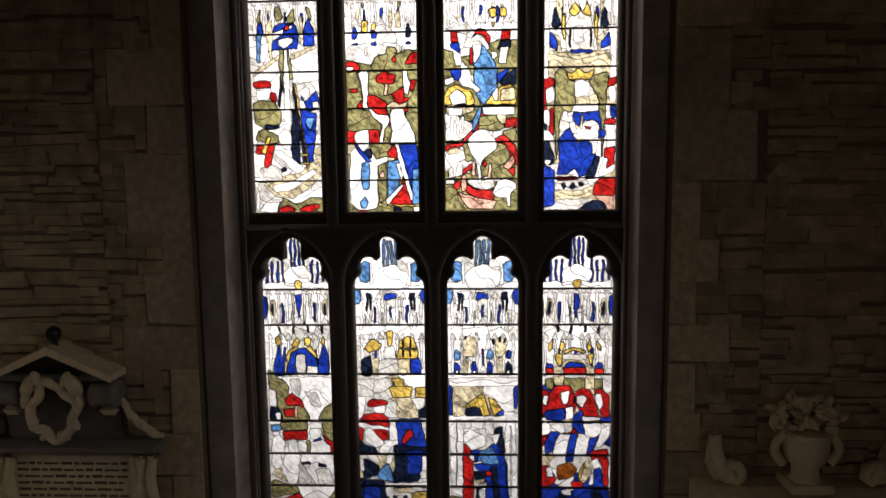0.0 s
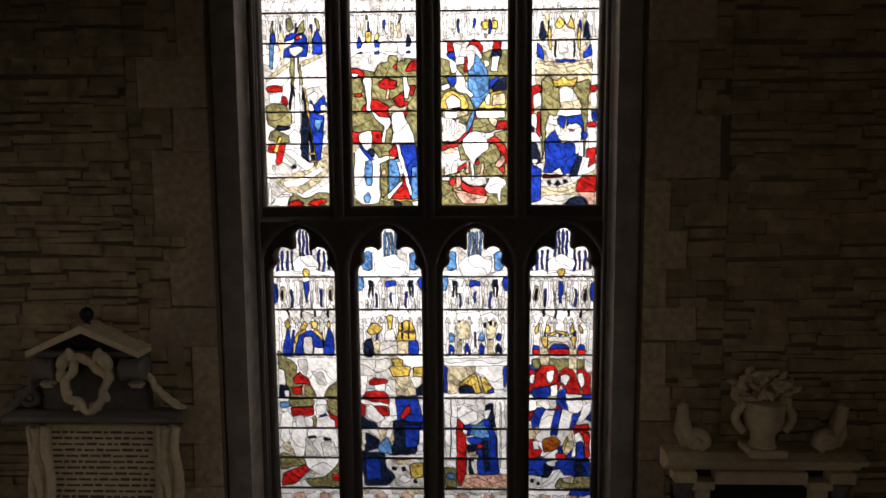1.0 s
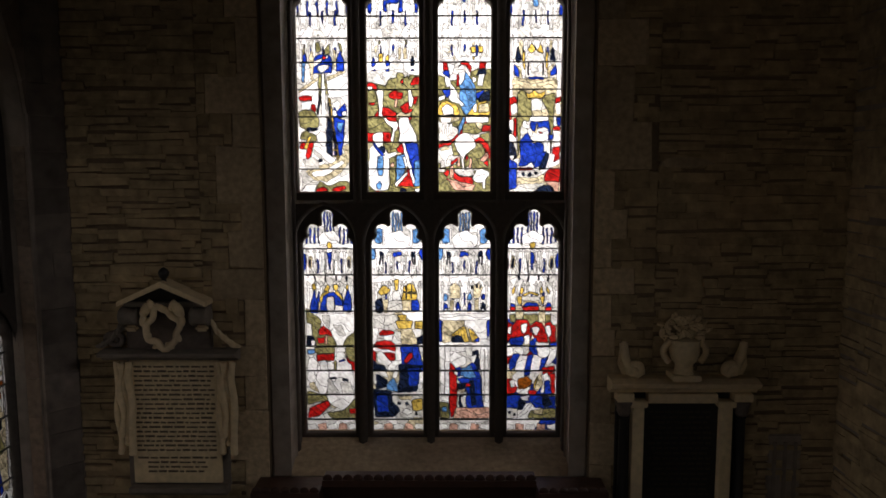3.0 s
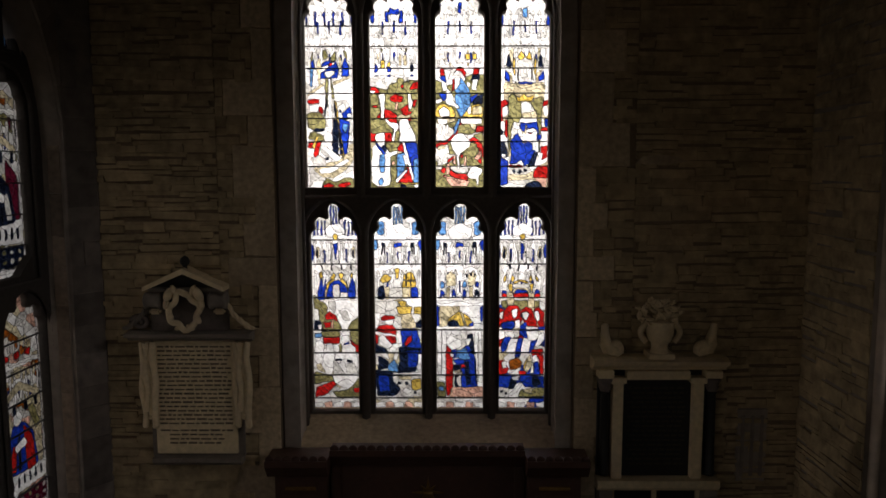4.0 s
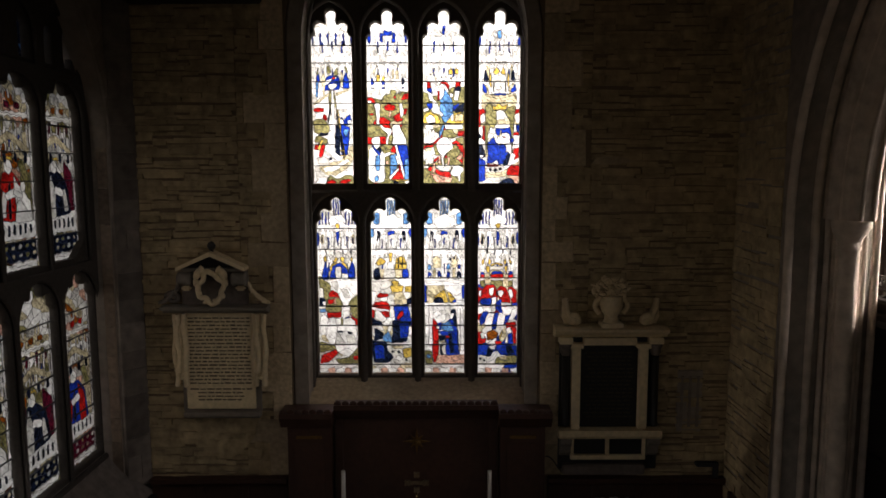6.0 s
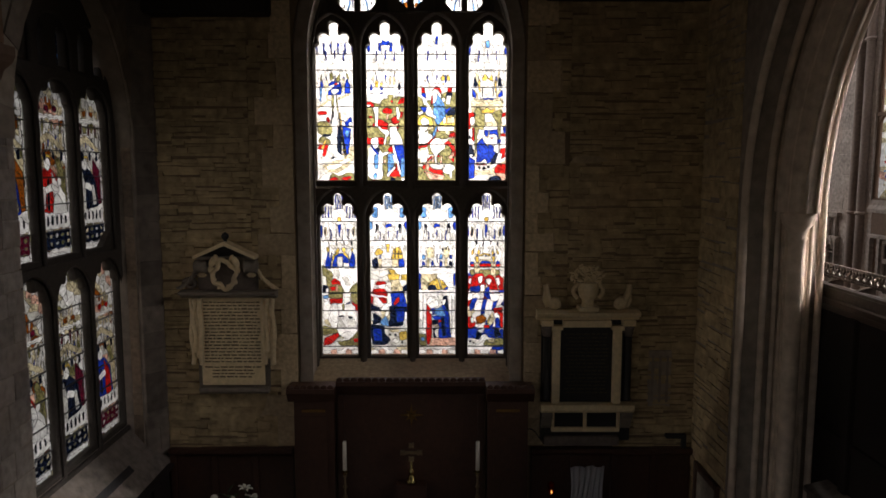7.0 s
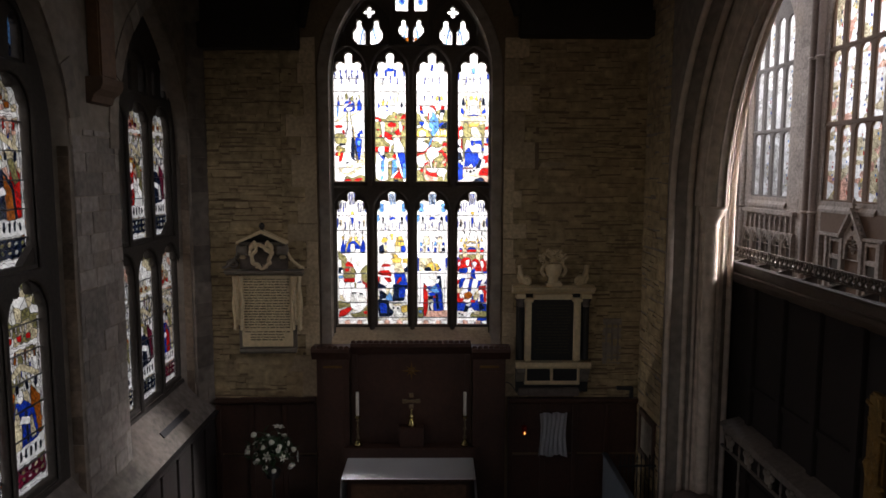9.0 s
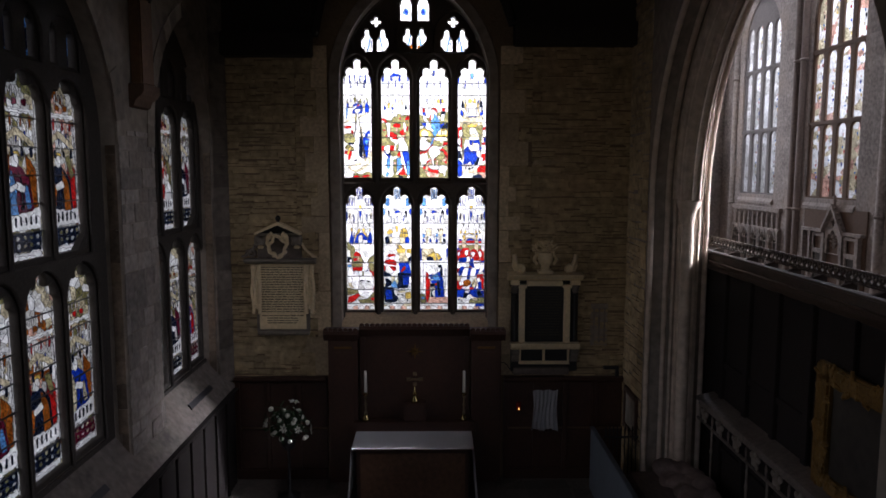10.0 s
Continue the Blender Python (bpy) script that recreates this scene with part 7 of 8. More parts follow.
# ---- panelling round the altar ----
for name, x0, x1 in (("wainscot", -3.5, -1.8), ("wainscot", 1.5, 3.72)):
    w = thing(name, "dark oak wall panelling with a moulded cap", "panelling", group="panelling of the sanctuary")
    part("cap", prism(bmesh.new(), [(EAST - 0.005, 1.98), (EAST - 0.13, 1.98), (EAST - 0.13, 1.93), (EAST - 0.09, 1.88), (EAST - 0.005, 1.88)], "x", x0, x1), OAK, w)
    part("skirting", soft_box(bmesh.new(), x0, x1, EAST - 0.09, EAST - 0.005, 0, 0.2, 0.01), OAK, w)
    n = round((x1 - x0) / 0.56)
    for k in range(n):
        a, b = x0 + (x1 - x0) * k / n, x0 + (x1 - x0) * (k + 1) / n
        part("stile", soft_box(bmesh.new(), a, a + 0.08, EAST - 0.08, EAST - 0.005, 0.2, 1.88, 0.006), OAK, w)
        for lo, hi in ((0.2, 0.95), (1.0, 1.88)):
            part("panel", soft_box(bmesh.new(), a + 0.08, b, EAST - 0.05, EAST - 0.005, lo, hi, 0.01), OAK, w)
slope = prism(bmesh.new(), [(GLASS_X + 0.005, 2.43), (GLASS_X + 0.06, 2.43), (NORTH + 0.02, 1.8), (NORTH + 0.02, 1.7), (GLASS_X + 0.005, 1.7)], "y", -16, EAST)
solid("sloping_sill", slope, SILL, "long sloping grey stone sill below the side windows", "sill", "structure")
w = thing("wainscot", "dark oak wall panelling below the side windows", "panelling", group="panelling of the sanctuary")
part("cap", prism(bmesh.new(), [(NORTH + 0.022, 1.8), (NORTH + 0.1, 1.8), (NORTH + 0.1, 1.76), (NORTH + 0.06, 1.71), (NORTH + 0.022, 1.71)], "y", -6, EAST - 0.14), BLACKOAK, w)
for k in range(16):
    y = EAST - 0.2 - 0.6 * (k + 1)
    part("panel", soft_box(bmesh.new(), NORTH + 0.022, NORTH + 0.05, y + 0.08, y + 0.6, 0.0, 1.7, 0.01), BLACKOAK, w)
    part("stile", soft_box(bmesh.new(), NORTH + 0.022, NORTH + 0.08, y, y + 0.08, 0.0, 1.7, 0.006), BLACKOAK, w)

for y0, y1 in ((2.24, 3.32), (-1.7, -0.62)):
    vent = thing("heating_slot", "dark narrow slot vent in the sloping stone sill", "vent", kind="structure")
    tilt = Matrix.Translation((-3.69, (y0 + y1) / 2, 2.035)) @ pose(0, 0, 0, 0, 48.0, 0)
    bm = box(bmesh.new(), -0.05, 0.05, -(y1 - y0) / 2, (y1 - y0) / 2, -0.005, 0.012)
    ob = part("slot", bm, IRON, vent)
    ob.matrix_world = tilt

# ---- reredos, altar and its furnishings ----
rer = thing("reredos", "dark oak altar screen with a crested cornice", "reredos")


def crested(x0, x1, y, z, name):
    bm = prism(bmesh.new(), [(y, z - 0.2), (y - 0.02, z - 0.17), (y - 0.05, z - 0.13), (y - 0.1, z - 0.06), (y - 0.1, z), (EAST - 0.01, z), (EAST - 0.01, z - 0.2)], "x", x0, x1)
    part(name, bm, OAK, rer)
    n = max(2, round((x1 - x0) / 0.095))
    step = (x1 - x0) / n
    for k in range(n):
        bm = bmesh.new()
        t = bmesh.new()
        bmesh.ops.create_uvsphere(t, u_segments=10, v_segments=6, radius=step * 0.5)
        join(bm, t, Matrix.Translation((x0 + step * (k + 0.5), y - 0.07, z + 0.01)) @ Matrix.Diagonal((1, 0.35, 0.9, 1)))
        part("crest_leaf", bm, OAK, rer)


part("centre_panel", soft_box(bmesh.new(), -1.15, 0.83, EAST - 0.1, EAST - 0.01, 1.0, 2.8), OAK, rer)
crested(-1.17, 0.85, EAST - 0.13, 2.97, "centre_cornice")
for x0, x1, a, b in ((-1.81, -1.18, -1.74, -1.2), (0.86, 1.5, 0.88, 1.43)):
    part("wing", soft_box(bmesh.new(), a, b, EAST - 0.24, EAST - 0.01, 0.0, 2.73), OAK, rer)
    part("wing_panel", soft_box(bmesh.new(), a + 0.08, b - 0.08, EAST - 0.255, EAST - 0.24, 0.3, 2.5, 0.006), OAK, rer)
    crested(x0, x1, EAST - 0.27, 2.91, "wing_cornice")
    part("label_plate", soft_box(bmesh.new(), (a + b) / 2 - 0.16, (a + b) / 2 + 0.16, EAST - 0.27, EAST - 0.255, 2.56, 2.6, 0.004), GILT, rer)
for x in (-1.12, 0.8):
    part("pilaster", soft_box(bmesh.new(), x - 0.05, x + 0.05, EAST - 0.14, EAST - 0.1, 1.0, 2.76, 0.01), OAK, rer)
star = bmesh.new()
for k in range(8):
    r = 0.17 if k % 2 == 0 else 0.11
    prism(star, [(-0.022, 0.03), (0, r), (0.022, 0.03)], "y", -0.008, 0.008)
    bmesh.ops.rotate(star, verts=star.verts[:], cent=(0, 0, 0), matrix=Matrix.Rotation(math.pi / 4, 3, "Y"))
turned(star, [(0.001, -0.02), (0.05, -0.01), (0.05, 0.01), (0.001, 0.02)], (0, 0, 0), 10)
st = part("star_ornament", star, GILT, rer, "faded gilt eight-pointed star")
st.location = (-0.155, EAST - 0.115, 2.47)

solid("gradine", soft_box(bmesh.new(), -1.3, 0.95, 3.84, EAST - 0.11, 0, 1.2, 0.01), OAK, "dark oak shelf behind the altar", "shelf")
solid("cross_plinth", soft_box(bmesh.new(), -0.36, 0.05, 3.88, EAST - 0.11, 1.2, 1.54, 0.01), OAK, "dark oak block under the altar cross", "plinth")

altar = thing("altar", "wooden altar table with a panelled brown front", "altar")
part("body", soft_box(bmesh.new(), -1.14, 0.8, 3.1, 3.8, 0.0, 0.97, 0.01), OAK, altar)
part("front_panel", soft_box(bmesh.new(), -1.08, 0.74, 3.075, 3.1, 0.1, 0.92, 0.015), surface("brown_oak", (0.12, 0.06, 0.032), 0.5, 0.45, 0.9, 12, 0.15), altar)
part("table_top", soft_box(bmesh.new(), -1.2, 0.86, 3.03, 3.82, 0.97, 1.02, 0.008), OAK, altar)
cloth = bmesh.new()
soft_box(cloth, -1.225, 0.885, 3.01, 3.84, 1.022, 1.032, 0.004)
for x0, side in ((-1.225, -1), (0.885, 1)):
    n = 16
    prev = None
    for k in range(n + 1):
        y = 3.01 + 0.83 * k / n
        row = [cloth.verts.new((x0 + side * (0.004 + (0.012 + 0.022 * math.sin(k * 1.5)) * f + 0.05 * f), y, 1.03 - 0.98 * f)) for f in (0, 0.25, 0.5, 0.75, 1)]
        if prev:
            for j in range(4):
                cloth.faces.new((prev[j], row[j], row[j + 1], prev[j + 1])).smooth = True
        prev = row
for v in [v for v in cloth.verts if v.co.y < 3.02 and v.co.z > 1.02]:
    v.co.z -= 0.002
solid("altar_cloth", cloth, LINEN, "white linen altar cloth hanging to the floor at both ends", "altar cloth")

for x in (-1.065, 0.75):
    stick = thing("altar_candlestick", "tall brass candlestick with a white candle", "candlestick", Matrix.Translation((x, 3.96, 1.2)), group="altar candlesticks")
    part("foot", turned(bmesh.new(), [(0.075, 0), (0.075, 0.03), (0.05, 0.06), (0.035, 0.1), (0.025, 0.11)], (0, 0, 0), 6), BRASS, stick)
    part("stem", turned(bmesh.new(), [(0.02, 0.1), (0.035, 0.14), (0.018, 0.18), (0.015, 0.26), (0.032, 0.29), (0.015, 0.32), (0.014, 0.42), (0.028, 0.44), (0.016, 0.47)]), OLDBRASS, stick)
    part("drip_pan", turned(bmesh.new(), [(0.016, 0.46), (0.05, 0.49), (0.06, 0.505), (0.045, 0.51), (0.028, 0.5), (0.028, 0.53)]), BRASS, stick)
    part("candle", turned(bmesh.new(), [(0.027, 0.51), (0.027, 0.93), (0.022, 0.935)], (0, 0, 0), 14), WAX, stick)
    part("wick", turned(bmesh.new(), [(0.002, 0.93), (0.002, 0.95)], (0, 0, 0), 6), INK, stick)

cross = thing("altar_cross", "dull silvered altar cross on a brass foot", "cross", Matrix.Translation((-0.155, 3.97, 1.54)))
part("foot", turned(bmesh.new(), [(0.075, 0), (0.075, 0.03), (0.055, 0.05), (0.045, 0.1), (0.025, 0.13)], (0, 0, 0), 6), BRASS, cross)
part("stem", turned(bmesh.new(), [(0.02, 0.12), (0.04, 0.15), (0.045, 0.17), (0.02, 0.2), (0.013, 0.22), (0.013, 0.33)]), BRASS, cross)
part("upright", soft_box(bmesh.new(), -0.022, 0.022, -0.012, 0.012, 0.32, 0.54, 0.004), OLDBRASS, cross)
part("arm", soft_box(bmesh.new(), -0.11, 0.11, -0.012, 0.012, 0.41, 0.455, 0.004), OLDBRASS, cross)
part("boss", turned(bmesh.new(), [(0.001, -0.03), (0.03, -0.022), (0.035, 0.0), (0.035, 0.01)], (0, 0, 0), 12), BRASS, cross)
cross.children[-1].matrix_basis = Matrix.Translation((0, 0.004, 0.432)) @ pose(0, 0, 0, -90, 0, 0)
for dx, dz in ((-0.115, 0.432), (0.115, 0.432), (0, 0.535), (0, 0.34)):
    b = part("bud", prism(bmesh.new(), clover(0, 0, 0.045, 4, 24, math.pi / 4), "y", -0.014, 0.014), OLDBRASS, cross)
    b.location = (dx, 0, dz)

# hanging veil and lamp
veil = bmesh.new()
prev = None
for k in range(41):
    u = k / 40
    row = []
    for j in range(9):
        v = j / 8
        fold = 0.022 * math.sin(u * 38 + v * 1.5) * (0.5 + 0.5 * v)
        row.append(veil.verts.new((2.03 + 0.47 * u + 0.02 * math.sin(v * 4 + u * 3), EAST - 0.15 - fold - 0.01 * math.sin(u * 9), 1.73 - 0.75 * v + 0.025 * abs(math.sin(u * 8)) * (v < 0.1) + 0.02 * math.sin(u * 11) * v)))
    if prev:
        for j in range(8):
            veil.faces.new((prev[j], row[j], row[j + 1], prev[j + 1])).smooth = True
    prev = row
bmesh.ops.solidify(veil, geom=veil.faces[:], thickness=0.004)
solid("cupboard_veil", veil, LINEN, "white pleated cloth veil hanging on the oak panelling", "cloth")
lamp = thing("sanctuary_lamp", "small red glass lamp burning on the panelling", "lamp", Matrix.Translation((1.77, EAST - 0.17, 1.38)))
part("bracket", soft_box(bmesh.new(), -0.012, 0.012, 0.0, 0.085, -0.03, -0.01, 0.003), BRASS, lamp)
part("glass", turned(bmesh.new(), [(0.03, -0.01), (0.042, 0.03), (0.042, 0.12), (0.036, 0.14)], (0, 0, 0), 12), RUBY, lamp)
flame_m = bpy.data.materials.new("flame")
flame_m.use_nodes = True
flame_m.node_tree.nodes["Principled BSDF"].inputs["Emission Color"].default_value = (1, 0.4, 0.08, 1)
flame_m.node_tree.nodes["Principled BSDF"].inputs["Emission Strength"].default_value = 1.6
part("flame", turned(bmesh.new(), [(0.003, 0.0), (0.014, 0.02), (0.009, 0.04), (0.001, 0.06)], (0, -0.046, 0.0), 10), flame_m, lamp)

# flowers
bouquet = thing("flower_arrangement", "white lilies and roses with dark leaves on a stand", "flowers")
part("stand", turned(bmesh.new(), [(0.2, 0), (0.18, 0.04), (0.03, 0.08), (0.025, 0.85), (0.1, 0.9), (0.13, 1.02), (0.1, 1.04)], (-2.38, 3.4, 0)), IRON, bouquet)
rng = random.Random(5)
for k in range(260):
    a, e, r = rng.uniform(0, 6.283), rng.uniform(-0.5, 1.3), rng.uniform(0.12, 0.4)
    c = Vector((-2.38 + r * math.cos(a) * math.cos(e) * 1.05, 3.4 + r * math.sin(a) * math.cos(e) * 0.8, 1.28 + r * math.sin(e)))
    if k == 0:
        t = bmesh.new()
        vs = [t.verts.new(p) for p in ((0, 0, 0), (0.018, 0.03, 0.006), (0.014, 0.075, 0.0), (0, 0.11, -0.012), (-0.014, 0.075, 0.0), (-0.018, 0.03, 0.006), (0, 0.06, -0.008))]
        for q in ((0, 1, 6), (1, 2, 6), (2, 3, 6), (3, 4, 6), (4, 5, 6), (5, 0, 6)):
            t.faces.new([vs[i] for i in q])
        leaf_me = finish(t, "leaf", LEAF)
    ob = new("leaf", leaf_me)
    ob.parent = bouquet
    ob.matrix_basis = Matrix.Translation(c) @ pose(0, 0, 0, rng.uniform(-60, 60), rng.uniform(-50, 50), rng.uniform(0, 360)) @ Matrix.Scale(rng.uniform(0.8, 1.5), 4)
lily = bmesh.new()
for k in range(6):
    t = bmesh.new()
    vs = [t.verts.new(p) for p in ((0, 0.005, 0), (0.018, 0.035, 0.02), (0.012, 0.065, 0.025), (0, 0.085, 0.012), (-0.012, 0.065, 0.025), (-0.018, 0.035, 0.02), (0, 0.045, 0.012))]
    for q in ((0, 1, 6), (1, 2, 6), (2, 3, 6), (3, 4, 6), (4, 5, 6), (5, 0, 6)):
        t.faces.new([vs[i] for i in q])
    join(lily, t, Matrix.Rotation(k * math.pi / 3, 4, "Z"))
lily_me = finish(lily, "lily", PETAL)
rose = bmesh.new()
for k in range(9):
    t = bmesh.new()
    bmesh.ops.create_uvsphere(t, u_segments=8, v_segments=5, radius=0.03)
    join(rose, t, Matrix.Rotation(k * 2.4, 4, "Z") @ Matrix.Translation((0.016 * math.sqrt(k) * 0.6, 0, 0.008 * (9 - k) * 0.3)) @ Matrix.Diagonal((0.5, 0.9, 0.8, 1)))
rose_me = finish(rose, "rose", PETAL)
for k in range(30):
    a, e = 2.39996 * k, math.asin(max(-0.6, min(1, 1 - 1.6 * (k + 0.5) / 30)))
    r = rng.uniform(0.2, 0.47)
    c = Vector((-2.38 + r * math.cos(a) * math.cos(e), 3.4 + r * math.sin(a) * math.cos(e) * 0.85, 1.28 + r * math.sin(e)))
    ob = new("lily" if k % 3 == 0 else "rose", lily_me if k % 3 == 0 else rose_me)
    ob.parent = bouquet
    ob.matrix_basis = Matrix.Translation(c) @ (c - Vector((-2.38, 3.4, 1.2))).to_track_quat("Z", "Y").to_matrix().to_4x4() @ Matrix.Scale(rng.uniform(0.9, 1.3), 4)

# ---- inscribed monument with a pediment ----
mon = thing("wall_monument", "cream marble wall tablet with a broken scroll pediment and shield", "wall monument")
F = EAST - 0.03
part("back_slab", soft_box(bmesh.new(), -3.06, -2.09, F - 0.04, EAST + 0.02, 2.84, 4.14, 0.008), GREYM, mon)
part("tablet", soft_box(bmesh.new(), -3.0, -2.15, F - 0.075, F - 0.04, 2.89, 4.1, 0.008), MARBLE, mon, "cream inscribed tablet")
ink = bmesh.new()
rng = random.Random(9)
for k in range(23):
    z = 4.03 - 0.0455 * k - (0.03 if k > 18 else 0)
    u, end = -2.955, -2.195
    if k > 19:
        u, end = -2.86, -2.29
    while u < end - 0.03:
        n = min(rng.uniform(0.03, 0.11), end - u)
        box(ink, u, u + n, F - 0.0775, F - 0.074, z, z + rng.uniform(0.014, 0.02))
        u += n + 0.016
tagged(part("inscription", ink, INK, mon, "faded black illegible lettering"), kind="stuff")
part("ledge", prism(bmesh.new(), [(EAST, 2.78), (F - 0.1, 2.78), (F - 0.14, 2.82), (F - 0.14, 2.86), (EAST, 2.88)], "x", -3.03, -2.1), GREYM, mon)
part("cornice", prism(bmesh.new(), [(EAST, 4.1), (F - 0.07, 4.1), (F - 0.1, 4.13), (F - 0.18, 4.155), (F - 0.19, 4.19), (F - 0.1, 4.2), (EAST, 4.2)], "x", -3.25, -1.96), GREYM, mon)


for side, x0, count in ((-1, -3.11, 4), (1, -2.14, 4)):
    cloth = bmesh.new()
    for k in range(count):
        x, low = x0 + 0.042 * k, 3.2 + 0.09 * ((k * 2) % 3)
        sweep(cloth, [(x + 0.012 * math.sin(f * 9 + k), F - 0.075 - 0.02 * (k % 2) - 0.012 * math.sin(f * 13 + 2 * k), 4.09 + (low - 4.09) * f) for f in np.linspace(0, 1, 16)], 0.034, 8)
        tip = bmesh.new()
        bmesh.ops.create_icosphere(tip, subdivisions=2, radius=0.037)
        join(cloth, tip, Matrix.Translation((x + 0.012 * math.sin(9 + k), F - 0.08 - 0.02 * (k % 2), low)) @ Matrix.Diagonal((1, 0.9, 0.8, 1)))
    part("drapery", cloth, MARBLE, mon, "carved hanging drapery")
part("attic", soft_box(bmesh.new(), -3.02, -2.22, F - 0.05, EAST, 4.2, 4.66, 0.01), TOMB, mon)
for side in (-1, 1):
    c = -2.62 + side * 0.33
    drum = turned(bmesh.new(), [(0.001, 0), (0.075, 0), (0.09, 0.012), (0.09, 0.03), (0.078, 0.045), (0.078, 0.135), (0.09, 0.15), (0.09, 0.168), (0.075, 0.18), (0.001, 0.18)], (0, 0, 0), 20)
    bmesh.ops.transform(drum, matrix=Matrix.Translation((c - 0.09, F - 0.1, 4.53)) @ pose(0, 0, 0, 0, 90, 0), verts=drum.verts[:])
    part("console", drum, GREYM, mon)
    part("console_foot", soft_box(bmesh.new(), c - 0.06, c + 0.06, F - 0.11, F - 0.05, 4.38, 4.44, 0.02), MARBLE, mon)
    rake = prism(bmesh.new(), [(-2.62, 4.87), (-2.62 + side * 0.41, 4.68), (-2.62 + side * 0.41, 4.635), (-2.62, 4.815)], "y", F - 0.2, EAST)
    part("raking_cornice", rake, MARBLE, mon)
    volute = bmesh.new()
    path = []
    for k in range(24):
        a = k * 0.42
        r = 0.1 * (1 - k / 26)
        path.append((-2.62 + side * (0.5 + r * math.cos(a) * 1.0), F - 0.06, 4.29 + r * math.sin(a) * 0.8))
    sweep(volute, [(-2.62 + side * 0.4, F - 0.06, 4.42), (-2.62 + side * 0.47, F - 0.06, 4.38)] + path, 0.026, 8)
    part("volute", volute, TOMB, mon)
    leafy = bmesh.new()
    for k in range(9):
        f = k / 8
        t = bmesh.new()
        bmesh.ops.create_icosphere(t, subdivisions=2, radius=0.05)
        join(leafy, t, Matrix.Translation((-2.62 + side * (0.43 + 0.2 * f), F - 0.07 - 0.012 * (k % 2), 4.45 - 0.21 * f ** 0.7)) @ pose(0, 0, 0, 0, side * (55 - 45 * f + 25 * (k % 2)), 0) @ Matrix.Diagonal((1.25, 0.5, 0.5 - 0.15 * (k % 2), 1)))
    part("foliage", leafy, MARBLE if side > 0 else GREYM, mon)
part("pediment_field", prism(bmesh.new(), [(-2.98, 4.66), (-2.26, 4.66), (-2.62, 4.81)], "y", F - 0.06, EAST), SLATE, mon)
part("pediment_base", soft_box(bmesh.new(), -3.0, -2.24, F - 0.13, EAST, 4.62, 4.66, 0.008), GREYM, mon)
shield = bmesh.new()
ring = []
for k in range(40):
    a = 2 * math.pi * k / 40
    r = 1 + 0.12 * math.sin(4 * a + 0.6) + 0.07 * math.sin(7 * a)
    ring.append((-2.63 + 0.145 * r * math.cos(a) * (1 - 0.12 * math.sin(a)), F - 0.15, 4.43 + 0.18 * r * math.sin(a)))
sweep(shield, ring + ring[:1], 0.032, 8)
for dx, dz, tip, size in ((-0.15, 0.16, 30, 1.25), (0.15, 0.16, -30, 1.25), (-0.1, 0.2, -20, 0.9), (0.1, 0.2, 20, 0.9), (-0.18, 0.06, 10, 0.9), (0.18, 0.06, -10, 0.9), (-0.14, -0.1, 25, 0.75), (0.14, -0.1, -25, 0.75), (-0.06, -0.18, 60, 0.75), (0.06, -0.18, -60, 0.75)):
    t = bmesh.new()
    bmesh.ops.create_icosphere(t, subdivisions=2, radius=0.05 * size)
    join(shield, t, Matrix.Translation((-2.63 + dx, F - 0.15, 4.44 + dz)) @ pose(0, 0, 0, 0, tip, 0) @ Matrix.Diagonal((0.75, 0.8, 1.35, 1)))
part("shield_border", shield, MARBLE, mon, "scrolled cream shield border")
part("shield_field", turned(bmesh.new(), [(0.001, -0.03), (0.1, -0.02), (0.13, 0), (0.13, 0.05)], (0, 0, 0), 18), SLATE, mon)
mon.children[-1].matrix_basis = Matrix.Translation((-2.63, F - 0.14, 4.45)) @ pose(0, 0, 0, -90, 0, 0) @ Matrix.Diagonal((0.9, 1.25, 1, 1))
part("finial", turned(bmesh.new(), [(0.035, 0), (0.02, 0.02), (0.022, 0.03), (0.045, 0.06), (0.05, 0.09), (0.035, 0.12), (0.012, 0.135), (0.003, 0.14)], (-2.62, F - 0.1, 4.85)), SLATE, mon)
apron = bmesh.new()
prism(apron, [(-2.98, 2.82), (-2.12, 2.82), (-2.2, 2.5), (-2.38, 2.28), (-2.56, 2.2), (-2.74, 2.28), (-2.92, 2.5)], "y", EAST - 0.035, EAST + 0.02)
bmesh.ops.bevel(apron, geom=[e for e in apron.edges if abs(e.verts[0].co.y - e.verts[1].co.y) < 0.001 and e.verts[0].co.y < EAST - 0.03], offset=0.01, segments=2, affect="EDGES")
part("apron", apron, STONE, mon, "rough stone apron")

# ---- columned monument with an urn ----
mon2 = thing("wall_monument", "black and cream marble wall monument crowned by a flower urn", "wall monument")
part("back_slab", soft_box(bmesh.new(), 1.62, 2.86, F - 0.02, EAST + 0.02, 2.08, 3.88, 0.008), SLATE, mon2)
part("dark_tablet", soft_box(bmesh.new(), 1.86, 2.59, F - 0.05, F - 0.02, 2.64, 3.7, 0.006), SLATE, mon2, "blank black marble tablet")
text = bmesh.new()
rng = random.Random(14)
for k in range(17):
    u = 1.93 + 0.03 * (k % 3)
    while u < 2.5:
        n = min(rng.uniform(0.03, 0.1), 2.53 - u)
        box(text, u, u + n, F - 0.0525, F - 0.049, 3.58 - 0.051 * k, 3.6 - 0.051 * k)
        u += n + 0.02
tagged(part("inscription", text, INKED, mon2, "worn dull gilt illegible lettering"), kind="stuff")
